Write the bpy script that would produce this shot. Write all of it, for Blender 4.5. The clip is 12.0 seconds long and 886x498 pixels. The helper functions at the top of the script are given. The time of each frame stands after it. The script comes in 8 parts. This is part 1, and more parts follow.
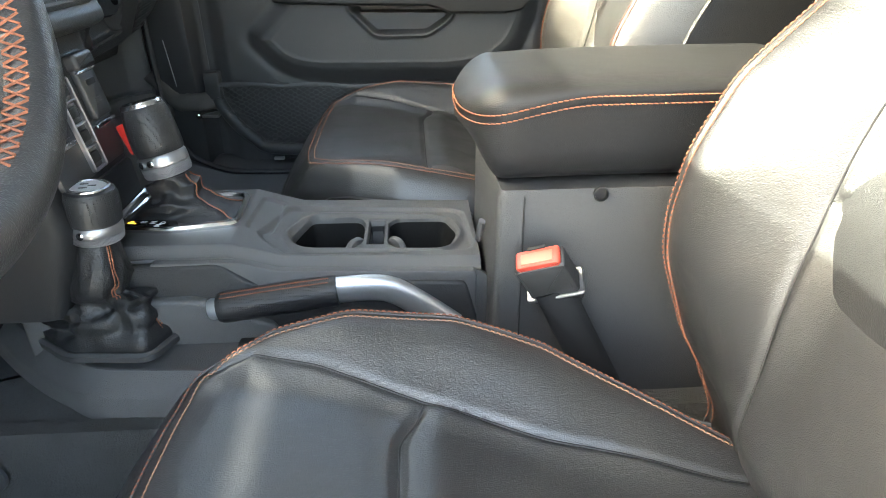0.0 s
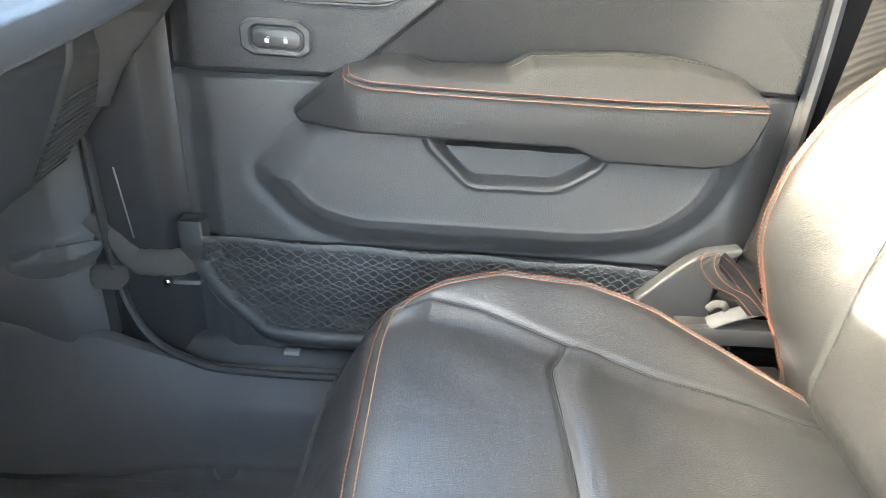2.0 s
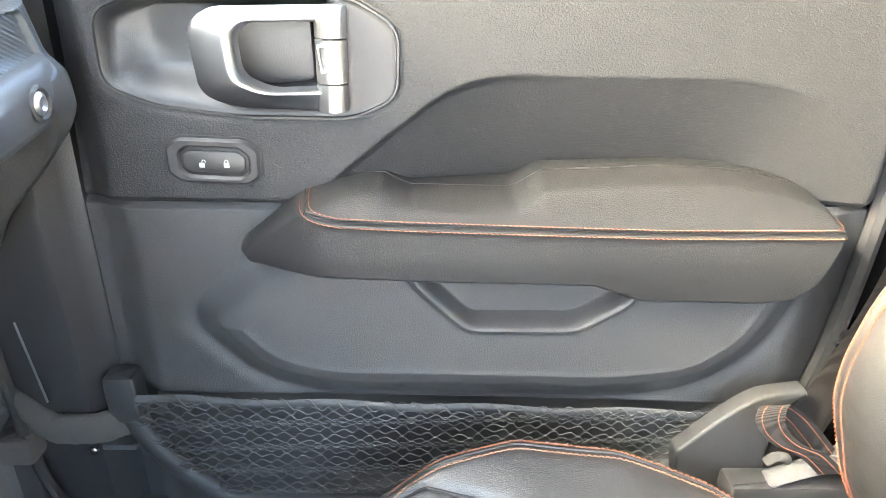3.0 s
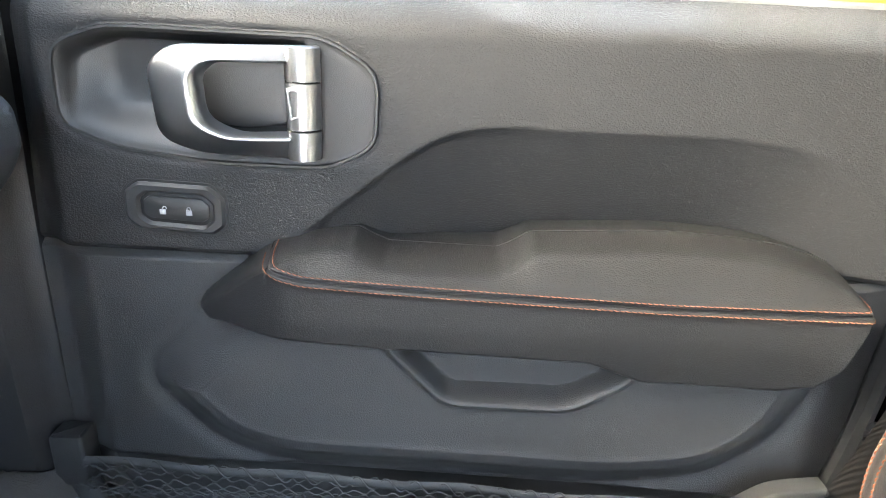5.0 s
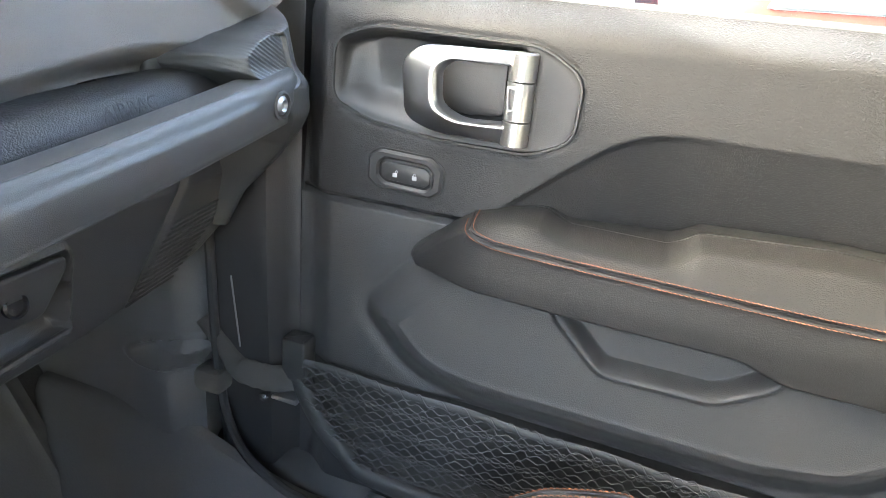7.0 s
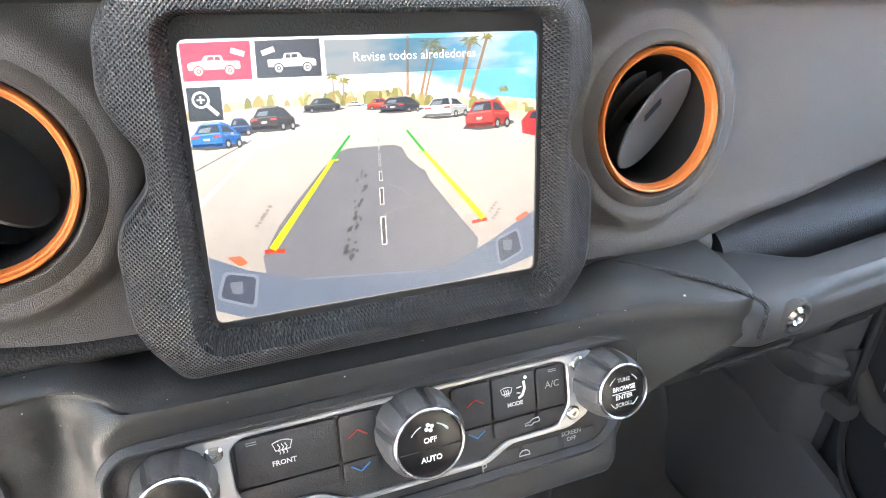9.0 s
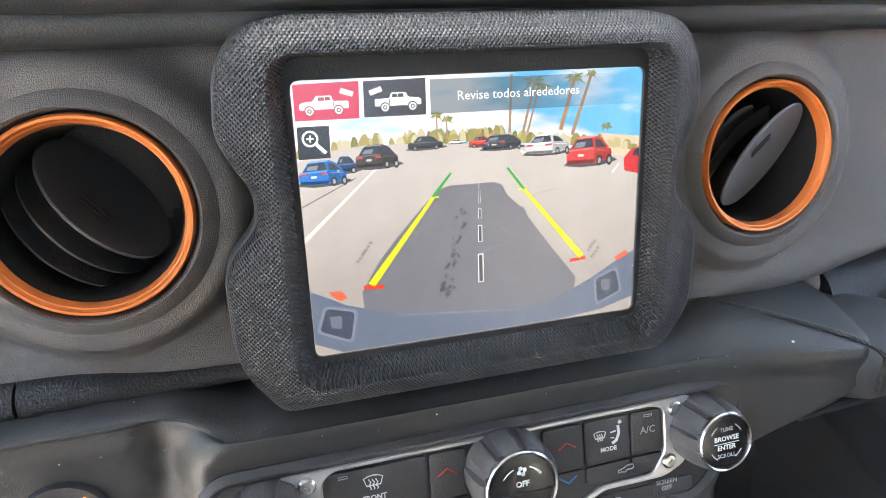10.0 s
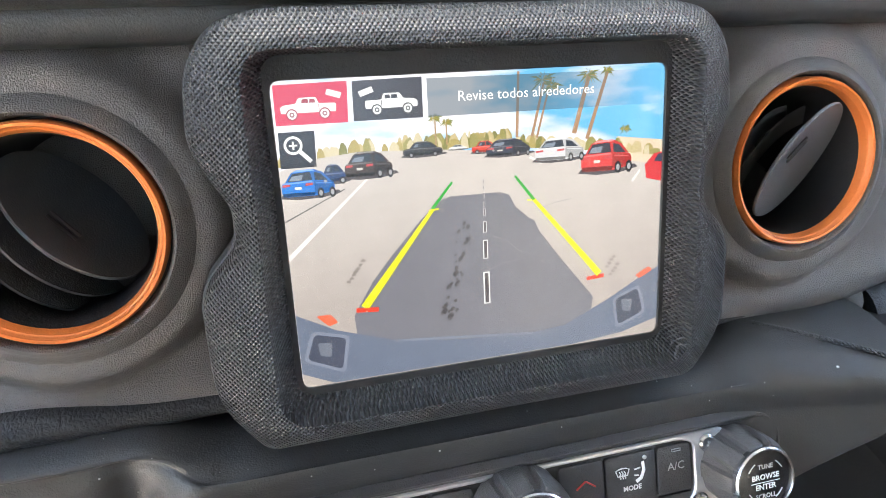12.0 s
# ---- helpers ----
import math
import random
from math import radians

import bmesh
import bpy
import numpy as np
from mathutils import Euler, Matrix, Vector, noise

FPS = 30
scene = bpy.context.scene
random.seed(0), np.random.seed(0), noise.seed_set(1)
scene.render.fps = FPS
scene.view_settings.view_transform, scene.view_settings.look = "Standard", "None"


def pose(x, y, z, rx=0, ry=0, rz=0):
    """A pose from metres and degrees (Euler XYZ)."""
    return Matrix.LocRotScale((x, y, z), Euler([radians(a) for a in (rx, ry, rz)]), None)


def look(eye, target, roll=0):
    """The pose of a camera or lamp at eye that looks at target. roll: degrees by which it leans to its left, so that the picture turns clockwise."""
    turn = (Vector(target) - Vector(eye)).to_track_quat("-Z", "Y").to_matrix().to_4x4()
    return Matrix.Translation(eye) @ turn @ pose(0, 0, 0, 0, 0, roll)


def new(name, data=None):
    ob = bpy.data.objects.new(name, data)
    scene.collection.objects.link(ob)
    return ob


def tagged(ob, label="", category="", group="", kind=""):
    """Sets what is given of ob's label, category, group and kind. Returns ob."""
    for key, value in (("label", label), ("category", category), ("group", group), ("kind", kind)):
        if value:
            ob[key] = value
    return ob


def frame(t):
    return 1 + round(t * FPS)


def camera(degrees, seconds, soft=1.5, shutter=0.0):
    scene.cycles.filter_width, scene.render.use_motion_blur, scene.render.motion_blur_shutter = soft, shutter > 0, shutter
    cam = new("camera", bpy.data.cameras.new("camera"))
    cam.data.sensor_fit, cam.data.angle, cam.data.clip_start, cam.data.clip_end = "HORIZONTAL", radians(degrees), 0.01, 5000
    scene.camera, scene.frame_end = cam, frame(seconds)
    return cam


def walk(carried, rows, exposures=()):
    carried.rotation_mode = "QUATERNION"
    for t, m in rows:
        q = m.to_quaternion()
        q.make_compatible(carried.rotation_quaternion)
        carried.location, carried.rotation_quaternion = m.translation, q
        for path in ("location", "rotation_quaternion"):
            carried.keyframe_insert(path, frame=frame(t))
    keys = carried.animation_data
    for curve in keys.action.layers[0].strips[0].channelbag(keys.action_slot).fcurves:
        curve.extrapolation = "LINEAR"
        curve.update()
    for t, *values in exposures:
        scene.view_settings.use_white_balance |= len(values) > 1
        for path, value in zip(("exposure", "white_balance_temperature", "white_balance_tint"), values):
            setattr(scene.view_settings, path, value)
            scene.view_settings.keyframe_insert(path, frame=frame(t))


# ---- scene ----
cam = camera(69.5, 12.0, 0.8)
PATH = [
    (0, (0.4, -0.683, 0.674), (0.481, 1.098, -0.233), -0.8),
    (0.2, (0.39, -0.652, 0.677), (0.469, 1.135, -0.176), -0.5),
    (0.5, (0.357, -0.548, 0.688), (0.364, 1.26, -0.166), -0.5),
    (0.7, (0.349, -0.473, 0.699), (0.322, 1.356, -0.11), -2.4),
    (1, (0.342, -0.353, 0.706), (0.343, 1.454, -0.151), -1.2),
    (1.5, (0.316, -0.208, 0.735), (0.389, 1.562, -0.193), 3.7),
    (2, (0.3, -0.038, 0.737), (0.307, 1.764, -0.132), 2.9),
    (2.5, (0.311, 0.074, 0.763), (0.375, 1.882, -0.089), 2.8),
    (3, (0.29, 0.163, 0.797), (0.344, 1.982, -0.033), 1.3),
    (3.2, (0.289, 0.191, 0.815), (0.391, 2.001, -0.03), 3.4),
    (4.8, (0.32, 0.212, 0.791), (0.33, 2.071, 0.052), 3.3),
    (5, (0.324, 0.219, 0.795), (0.314, 2.087, 0.078), 2.9),
    (5.5, (0.32, 0.221, 0.799), (0.294, 2.098, 0.108), 2.8),
    (6, (0.326, 0.199, 0.803), (0.17, 2.063, 0.093), 2.0),
    (6.5, (0.336, 0.15, 0.8), (-0.06, 1.969, 0.069), 5.2),
    (7, (0.334, 0.122, 0.806), (-0.216, 1.893, 0.057), 5.7),
    (7.5, (0.3, 0.052, 0.816), (-0.638, 1.646, 0.053), 6.5),
    (7.7, (0.29, 0.022, 0.824), (-0.81, 1.491, 0.028), 6.7),
    (9.3, (0.267, -0.101, 0.904), (-1.407, 0.497, -0.011), 1.9),
    (9.5, (0.267, -0.105, 0.903), (-1.438, 0.443, 0.013), 1.5),
    (10, (0.255, -0.102, 0.904), (-1.454, 0.426, 0.009), 1.2),
    (10.5, (0.255, -0.101, 0.902), (-1.455, 0.437, 0.015), 1.0),
    (11, (0.25, -0.095, 0.899), (-1.469, 0.429, 0.022), 0.7),
    (11.5, (0.233, -0.088, 0.893), (-1.516, 0.386, 0.047), -0.4),
    (12, (0.23, -0.087, 0.891), (-1.515, 0.395, 0.04), -0.0),
]
EXPOSURES = [(0, 4.60, 6650, -1), (0.5, 5.25, 6700, 1), (1, 5.45, 6450, -2), (1.5, 5.66, 6400, -1), (2, 6.17, 6450, 2), (3.2, 6.27, 6500, 4), (4.8, 5.28, 6200, 5), (5.5, 5.14, 6200, 4), (6.5, 5.40, 6250, 4), (7.5, 5.58, 6900, 5), (9.3, 5.26, 6860, 8), (9.8, 4.90, 6660, 8), (10.5, 4.84, 6660, 8), (12, 4.90, 6660, 8)]
walk(cam, [(t, look(eye, target, roll)) for t, eye, target, roll in PATH], EXPOSURES)

# ---- light ----
world = bpy.data.worlds.new("daylight")
scene.world = world
world.use_nodes = True
_nt = world.node_tree
_sky = _nt.nodes.new("ShaderNodeTexSky")
_sky.sky_type = "NISHITA"
_sky.sun_disc = False
_sky.dust_density = 6.0
_sky.ozone_density = 0.2
_sky.air_density = 0.8
SUN_ELEV, SUN_AZ = radians(30.5), radians(-9)
_sky.sun_elevation = SUN_ELEV
_sky.sun_rotation = radians(-90) + SUN_AZ
_bg = _nt.nodes["Background"]
_bg.inputs["Strength"].default_value = 0.15
_nt.links.new(_sky.outputs["Color"], _bg.inputs["Color"])
sun = new("sun", bpy.data.lights.new("sun", "SUN"))
sun.data.energy, sun.data.angle, sun.data.color = 1.55, radians(0.53), (1.0, 0.95, 0.88)
_to_sun = Vector((-math.cos(SUN_ELEV) * math.cos(SUN_AZ), -math.cos(SUN_ELEV) * math.sin(SUN_AZ), math.sin(SUN_ELEV)))
sun.matrix_world = Matrix.Translation((-3, 0, 5)) @ _to_sun.to_track_quat("Z", "Y").to_matrix().to_4x4()


# ---- materials ----
def material(name, col, rough=0.5, metal=0.0, spec=0.5, bumps=(), vary=0.15, vscale=6.0, rvary=0.08, kind="", emit=None, estr=1.0, coat=0.0):
    """A surface with stains at a large scale, grain at a small one, and relief from (texture, scale, height) rows."""
    m = bpy.data.materials.new(name)
    m.use_nodes = True
    nt = m.node_tree
    b = nt.nodes["Principled BSDF"]
    b.inputs["Metallic"].default_value = metal
    b.inputs["Specular IOR Level"].default_value = spec
    b.inputs["Coat Weight"].default_value = coat
    co = nt.nodes.new("ShaderNodeTexCoord")

    def tex(which, scale, detail=4.0):
        n = nt.nodes.new(which)
        n.inputs["Scale"].default_value = scale
        if which == "ShaderNodeTexNoise":
            n.inputs["Detail"].default_value = detail
        nt.links.new(co.outputs["Object"], n.inputs["Vector"])
        return n

    def mix(fac, a, c):
        n = nt.nodes.new("ShaderNodeMix")
        n.data_type = "RGBA"
        nt.links.new(fac, n.inputs["Factor"])
        for v, s in ((a, n.inputs["A"]), (c, n.inputs["B"])):
            if isinstance(v, tuple):
                s.default_value = (*v, 1)
            else:
                nt.links.new(v, s)
        return n.outputs["Result"]

    big = tex("ShaderNodeTexNoise", vscale, 5.0)
    small = tex("ShaderNodeTexNoise", vscale * 60, 3.0)
    lo = tuple(c * (1 - vary) for c in col)
    hi = tuple(min(1, c * (1 + vary)) for c in col)
    lo2 = tuple(c * (1 - vary * 0.8) for c in col)
    c1 = mix(big.outputs["Fac"], lo, hi)
    c2 = mix(small.outputs["Fac"], lo2, hi)
    half = nt.nodes.new("ShaderNodeMix")
    half.data_type = "RGBA"
    half.inputs["Factor"].default_value = 0.45
    nt.links.new(c1, half.inputs["A"])
    nt.links.new(c2, half.inputs["B"])
    nt.links.new(half.outputs["Result"], b.inputs["Base Color"])
    ramp = nt.nodes.new("ShaderNodeMapRange")
    ramp.inputs["To Min"].default_value = max(0.02, rough - rvary)
    ramp.inputs["To Max"].default_value = min(1.0, rough + rvary)
    nt.links.new(big.outputs["Fac"], ramp.inputs["Value"])
    nt.links.new(ramp.outputs["Result"], b.inputs["Roughness"])
    last = None
    for which, scale, height in bumps:
        bump = nt.nodes.new("ShaderNodeBump")
        bump.inputs["Distance"].default_value = height
        bump.inputs["Strength"].default_value = 0.9
        if which == "leather":
            n = tex("ShaderNodeTexVoronoi", scale)
            n.feature = "DISTANCE_TO_EDGE"
            w = nt.nodes.new("ShaderNodeMath")
            w.operation = "MINIMUM"
            w.inputs[1].default_value = 0.28
            nt.links.new(n.outputs["Distance"], w.inputs[0])
            src = w.outputs[0]
        elif which == "knurl":
            parts = []
            for ang in (47, -47):
                mp = nt.nodes.new("ShaderNodeMapping")
                mp.inputs["Rotation"].default_value = (radians(ang), 0, 0)
                nt.links.new(co.outputs["Object"], mp.inputs["Vector"])
                wv = nt.nodes.new("ShaderNodeTexWave")
                wv.bands_direction = "Z"
                wv.inputs["Scale"].default_value = scale
                nt.links.new(mp.outputs["Vector"], wv.inputs["Vector"])
                parts.append(wv)
            w = nt.nodes.new("ShaderNodeMath")
            w.operation = "MULTIPLY"
            nt.links.new(parts[0].outputs["Fac"], w.inputs[0])
            nt.links.new(parts[1].outputs["Fac"], w.inputs[1])
            src = w.outputs[0]
        elif which == "dots":
            n = tex("ShaderNodeTexVoronoi", scale)
            n.inputs["Randomness"].default_value = 0.0
            w = nt.nodes.new("ShaderNodeMath")
            w.operation = "MINIMUM"
            w.inputs[1].default_value = 0.36
            nt.links.new(n.outputs["Distance"], w.inputs[0])
            src = w.outputs[0]
        elif which == "wrinkle":
            mp = nt.nodes.new("ShaderNodeMapping")
            mp.inputs["Scale"].default_value = (0.55, 0.8, 1.2)
            nt.links.new(co.outputs["Object"], mp.inputs["Vector"])
            n = tex("ShaderNodeTexNoise", scale, 3.0)
            n.inputs["Distortion"].default_value = 1.2
            nt.links.new(mp.outputs["Vector"], n.inputs["Vector"])
            src = n.outputs["Fac"]
        elif which == "cells":
            mp = nt.nodes.new("ShaderNodeMapping")
            mp.inputs["Scale"].default_value = (0.62, 1.0, 1.0)
            nt.links.new(co.outputs["Object"], mp.inputs["Vector"])
            ns = tex("ShaderNodeTexNoise", scale * 0.35, 2.0)
            sh = nt.nodes.new("ShaderNodeVectorMath")
            sh.operation = "MULTIPLY_ADD"
            sh.inputs[1].default_value = (2.4 / scale,) * 3
            nt.links.new(ns.outputs["Color"], sh.inputs[0])
            nt.links.new(mp.outputs["Vector"], sh.inputs[2])
            n = tex("ShaderNodeTexVoronoi", scale)
            n.feature = "SMOOTH_F1"
            n.inputs["Smoothness"].default_value = 0.35
            nt.links.new(sh.outputs["Vector"], n.inputs["Vector"])
            w = nt.nodes.new("ShaderNodeMath")
            w.operation = "MULTIPLY"
            w.inputs[1].default_value = -1.0
            nt.links.new(n.outputs["Distance"], w.inputs[0])
            src = w.outputs[0]
        elif which == "ribs":
            n = tex("ShaderNodeTexWave", scale)
            n.bands_direction = "Z"
            src = n.outputs["Fac"]
        else:
            src = tex("ShaderNodeTexNoise", scale, 6.0).outputs["Fac"]
        nt.links.new(src, bump.inputs["Height"])
        if last:
            nt.links.new(last, bump.inputs["Normal"])
        last = bump.outputs["Normal"]
    if last:
        nt.links.new(last, b.inputs["Normal"])
    if emit:
        b.inputs["Emission Color"].default_value = (*emit, 1)
        b.inputs["Emission Strength"].default_value = estr
    return m


LEATHER = material("black leather", (0.026, 0.026, 0.027), 0.36, spec=0.8, bumps=(("noise", 26, 0.0016), ("noise", 110, 0.0004), ("cells", 950, 0.00028)), vary=0.12, vscale=14, rvary=0.07)
LEATHER_ARM = material("armrest leather", (0.022, 0.022, 0.023), 0.44, spec=0.34, bumps=(("noise", 24, 0.0010), ("cells", 980, 0.00028)), vary=0.10)
GRAIN = material("grained black trim", (0.028, 0.028, 0.029), 0.48, spec=0.34, bumps=(("cells", 780, 0.00052), ("noise", 60, 0.0003)), vary=0.10)
PLASTIC = material("black moulded plastic", (0.047, 0.047, 0.048), 0.46, bumps=(("noise", 900, 0.0004), ("leather", 800, 0.0003)), vary=0.12)
PLATE_BLACK = material("smooth black plastic", (0.033, 0.033, 0.034), 0.40, bumps=(("noise", 1200, 0.0002),), vary=0.08)
VANE = material("dark grey vane plastic", (0.095, 0.098, 0.104), 0.46, spec=0.6, bumps=(("noise", 900, 0.0003),), vary=0.08)
SATIN = material("satin grey dash paint", (0.150, 0.139, 0.129), 0.38, metal=0.40, bumps=(("noise", 1500, 0.0013), ("noise", 300, 0.0004)), vary=0.14, vscale=10)
PIANO = material("gloss black plastic", (0.012, 0.012, 0.013), 0.18, bumps=(("noise", 20, 0.0003),), vary=0.2)
DARK = material("dark recess plastic", (0.012, 0.012, 0.013), 0.6, bumps=(("noise", 900, 0.0003),))
TRIM_DARK = material("dark pillar trim", (0.036, 0.036, 0.038), 0.5, bumps=(("noise", 700, 0.0003),), vary=0.15)
CONSOLE = material("grey black console plastic", (0.082, 0.080, 0.079), 0.44, bumps=(("noise", 900, 0.0006), ("leather", 700, 0.0006)), vary=0.12)
DOOR_LOW = material("moulded door plastic", (0.056, 0.056, 0.057), 0.46, spec=0.4, bumps=(("noise", 900, 0.0004), ("cells", 980, 0.00030)), vary=0.10)
LEDGE = material("soft black dash skin", (0.040, 0.041, 0.041), 0.42, bumps=(("noise", 1100, 0.0003), ("noise", 40, 0.0005)), vary=0.10)
LINER = material("black rubber liner", (0.010, 0.010, 0.010), 0.85, spec=0.15, bumps=(("noise", 500, 0.0004),), vary=0.2)
GAITER = material("thin black leather", (0.017, 0.017, 0.018), 0.46, spec=0.5, bumps=(("noise", 60, 0.0022), ("cells", 700, 0.0004)), vary=0.2)
RUBBER = material("black rubber", (0.125, 0.126, 0.128), 0.55, bumps=(("noise", 300, 0.0004),), vary=0.25, vscale=9)
CARPET = material("black carpet", (0.070, 0.069, 0.067), 0.85, spec=0.3, bumps=(("noise", 700, 0.004), ("noise", 180, 0.003)), vary=0.5, vscale=20)
KNURL = material("knurled black plastic", (0.034, 0.034, 0.035), 0.36, spec=0.6, bumps=(("knurl", 215, 0.0024),), vary=0.08)
SOFT = material("soft touch grey plastic", (0.052, 0.053, 0.055), 0.46, bumps=(("noise", 1400, 0.0003), ("noise", 50, 0.0003)), vary=0.08)
CHROME = material("satin chrome", (0.72, 0.73, 0.75), 0.22, metal=1.0, bumps=(("noise", 60, 0.0002),), vary=0.05, rvary=0.06)
BRUSHED = material("satin chrome handle", (0.43, 0.44, 0.46), 0.34, metal=1.0, bumps=(("noise", 900, 0.0001),), vary=0.06, rvary=0.05)
GUNMETAL = material("dull silver collar", (0.36, 0.36, 0.37), 0.36, metal=0.9, bumps=(("noise", 900, 0.0002),), vary=0.08)
KNURL_SILVER = material("knurled silver band", (0.36, 0.36, 0.37), 0.34, metal=0.9, bumps=(("knurl", 300, 0.0014),), vary=0.06)
SILVER = material("silver painted trim", (0.55, 0.56, 0.58), 0.34, metal=0.8, bumps=(("noise", 1800, 0.0001),), vary=0.06)
ORANGE = material("anodised orange ring", (0.74, 0.20, 0.045), 0.36, metal=0.2, bumps=(("noise", 900, 0.0001),), vary=0.10)
THREAD = material("orange thread", (0.29, 0.115, 0.066), 0.8, spec=0.2, bumps=(("noise", 3000, 0.0002),), vary=0.25, vscale=60)
THREAD_PALE = material("pale tan thread", (0.32, 0.175, 0.115), 0.8, spec=0.2, vary=0.25, vscale=60)
RED = material("red plastic", (0.62, 0.035, 0.03), 0.4, vary=0.1)
BUCKLE_RED = material("faded red buckle button", (0.58, 0.075, 0.050), 0.42, vary=0.1)
BUCKLE_PALE = material("paler red plastic", (0.68, 0.16, 0.105), 0.5, vary=0.1)
WHITE = material("white print", (0.75, 0.75, 0.75), 0.5, vary=0.05)
GREY_PRINT = material("grey print", (0.42, 0.43, 0.44), 0.5, vary=0.05)
RED_PRINT = material("red print", (0.55, 0.06, 0.05), 0.5, vary=0.05)
BLUE_PRINT = material("blue print", (0.08, 0.25, 0.60), 0.5, vary=0.05)
HEADLINER = material("grey headliner", (0.26, 0.26, 0.255), 0.9, spec=0.1, bumps=(("noise", 500, 0.001),))
WEB = material("woven black webbing", (0.022, 0.020, 0.020), 0.7, bumps=(("ribs", 260, 0.0006), ("noise", 900, 0.0003)))
SLEEVE = material("woven grey sleeve", (0.105, 0.100, 0.094), 0.8, bumps=(("knurl", 520, 0.0005),), vary=0.15)
NETTING = material("charcoal elastic cord", (0.085, 0.086, 0.088), 0.8, bumps=(("noise", 1500, 0.0003),), vary=0.2, vscale=40)
PAINT = material("black body paint", (0.014, 0.014, 0.016), 0.15, coat=0.6, vary=0.2)
ASPHALT = material("pale dry asphalt", (0.50, 0.475, 0.445), 0.9, bumps=(("noise", 60, 0.01),), vary=0.2, vscale=1.0)
CAR_RED = material("faded red car paint", (0.15, 0.014, 0.010), 0.6, spec=0.2, vary=0.05)
CAR_GLASS = material("dark car glass", (0.03, 0.035, 0.04), 0.08, vary=0.1)
STUCCO = material("cream stucco wall", (0.72, 0.66, 0.56), 0.9, bumps=(("noise", 40, 0.004),), vary=0.12)
PAPER = material("white paper", (0.85, 0.85, 0.83), 0.8, vary=0.03)
GLASS = bpy.data.materials.new("clear glass")
GLASS.use_nodes = True
_g = GLASS.node_tree.nodes["Principled BSDF"]
_g.inputs["Transmission Weight"].default_value, _g.inputs["Roughness"].default_value, _g.inputs["IOR"].default_value = 1.0, 0.0, 1.05
_g.inputs["Base Color"].default_value = (0.96, 0.98, 0.97, 1)


def glow(name, col, strength=1.0):
    m = bpy.data.materials.new(name)
    m.use_nodes = True
    nt = m.node_tree
    b = nt.nodes["Principled BSDF"]
    b.inputs["Base Color"].default_value = (0.01, 0.01, 0.01, 1)
    b.inputs["Roughness"].default_value = 0.25
    b.inputs["Emission Strength"].default_value = strength
    co = nt.nodes.new("ShaderNodeTexCoord")
    n = nt.nodes.new("ShaderNodeTexNoise")
    n.inputs["Scale"].default_value = 90
    n.inputs["Detail"].default_value = 6
    nt.links.new(co.outputs["Object"], n.inputs["Vector"])
    mx = nt.nodes.new("ShaderNodeMix")
    mx.data_type = "RGBA"
    mx.inputs["A"].default_value = (*[c * 0.88 for c in col], 1)
    mx.inputs["B"].default_value = (*[c * 1.12 for c in col], 1)
    nt.links.new(n.outputs["Fac"], mx.inputs["Factor"])
    nt.links.new(mx.outputs["Result"], b.inputs["Emission Color"])
    return m


# ---- building blocks ----
def finish(me, mat, angle=38):
    me.materials.append(mat)
    me.validate()
    me.shade_smooth()
    me.set_sharp_from_angle(angle=radians(angle))
    return me


def hang(ob, parent):
    ob.parent = parent
    if parent.type == "EMPTY":
        ob.matrix_parent_inverse = parent.matrix_basis.inverted()
    return ob


def part(name, bm, mat, parent, label="", kind="", angle=38):
    """Links a bmesh, or (vertices, faces), as one mesh object under a thing or a part; with no parent it stands alone."""
    me = bpy.data.meshes.new(name)
    if isinstance(bm, tuple):
        me.from_pydata([tuple(map(float, v)) for v in bm[0]], [], bm[1])
        b2 = bmesh.new()
        b2.from_mesh(me)
        bmesh.ops.recalc_face_normals(b2, faces=b2.faces)
        b2.to_mesh(me)
        b2.free()
    else:
        bmesh.ops.recalc_face_normals(bm, faces=bm.faces)
        bm.to_mesh(me)
        bm.free()
    ob = new(name, finish(me, mat, angle))
    if parent:
        hang(ob, parent)
    return tagged(ob, label, kind=kind)


def thing(name, at, label, category, group="", kind=""):
    ob = new(name)
    ob.empty_display_size = 0.05
    ob.matrix_basis = Matrix.Translation(at)
    return tagged(ob, label, category, group, kind)


def sstep(a, b, v):
    w = np.clip((np.asarray(v, float) - a) / (b - a), 0, 1)
    return w * w * (3 - 2 * w)


def sdf(poly, px, py):
    """Signed distance of points to a polygon, negative inside."""
    poly = np.asarray(poly, float)
    px, py = np.asarray(px, float), np.asarray(py, float)
    d = np.full(px.shape, 1e9)
    inside = np.zeros(px.shape, bool)
    for i in range(len(poly)):
        (ax, ay), (bx, by) = poly[i - 1], poly[i]
        ex, ey = bx - ax, by - ay
        wx, wy = px - ax, py - ay
        h = np.clip((wx * ex + wy * ey) / (ex * ex + ey * ey + 1e-12), 0, 1)
        d = np.minimum(d, (wx - ex * h) ** 2 + (wy - ey * h) ** 2)
        if abs(by - ay) > 1e-9:
            inside ^= ((ay > py) != (by > py)) & (px < (bx - ax) * (py - ay) / (by - ay) + ax)
    d = np.sqrt(d)
    return np.where(inside, -d, d)


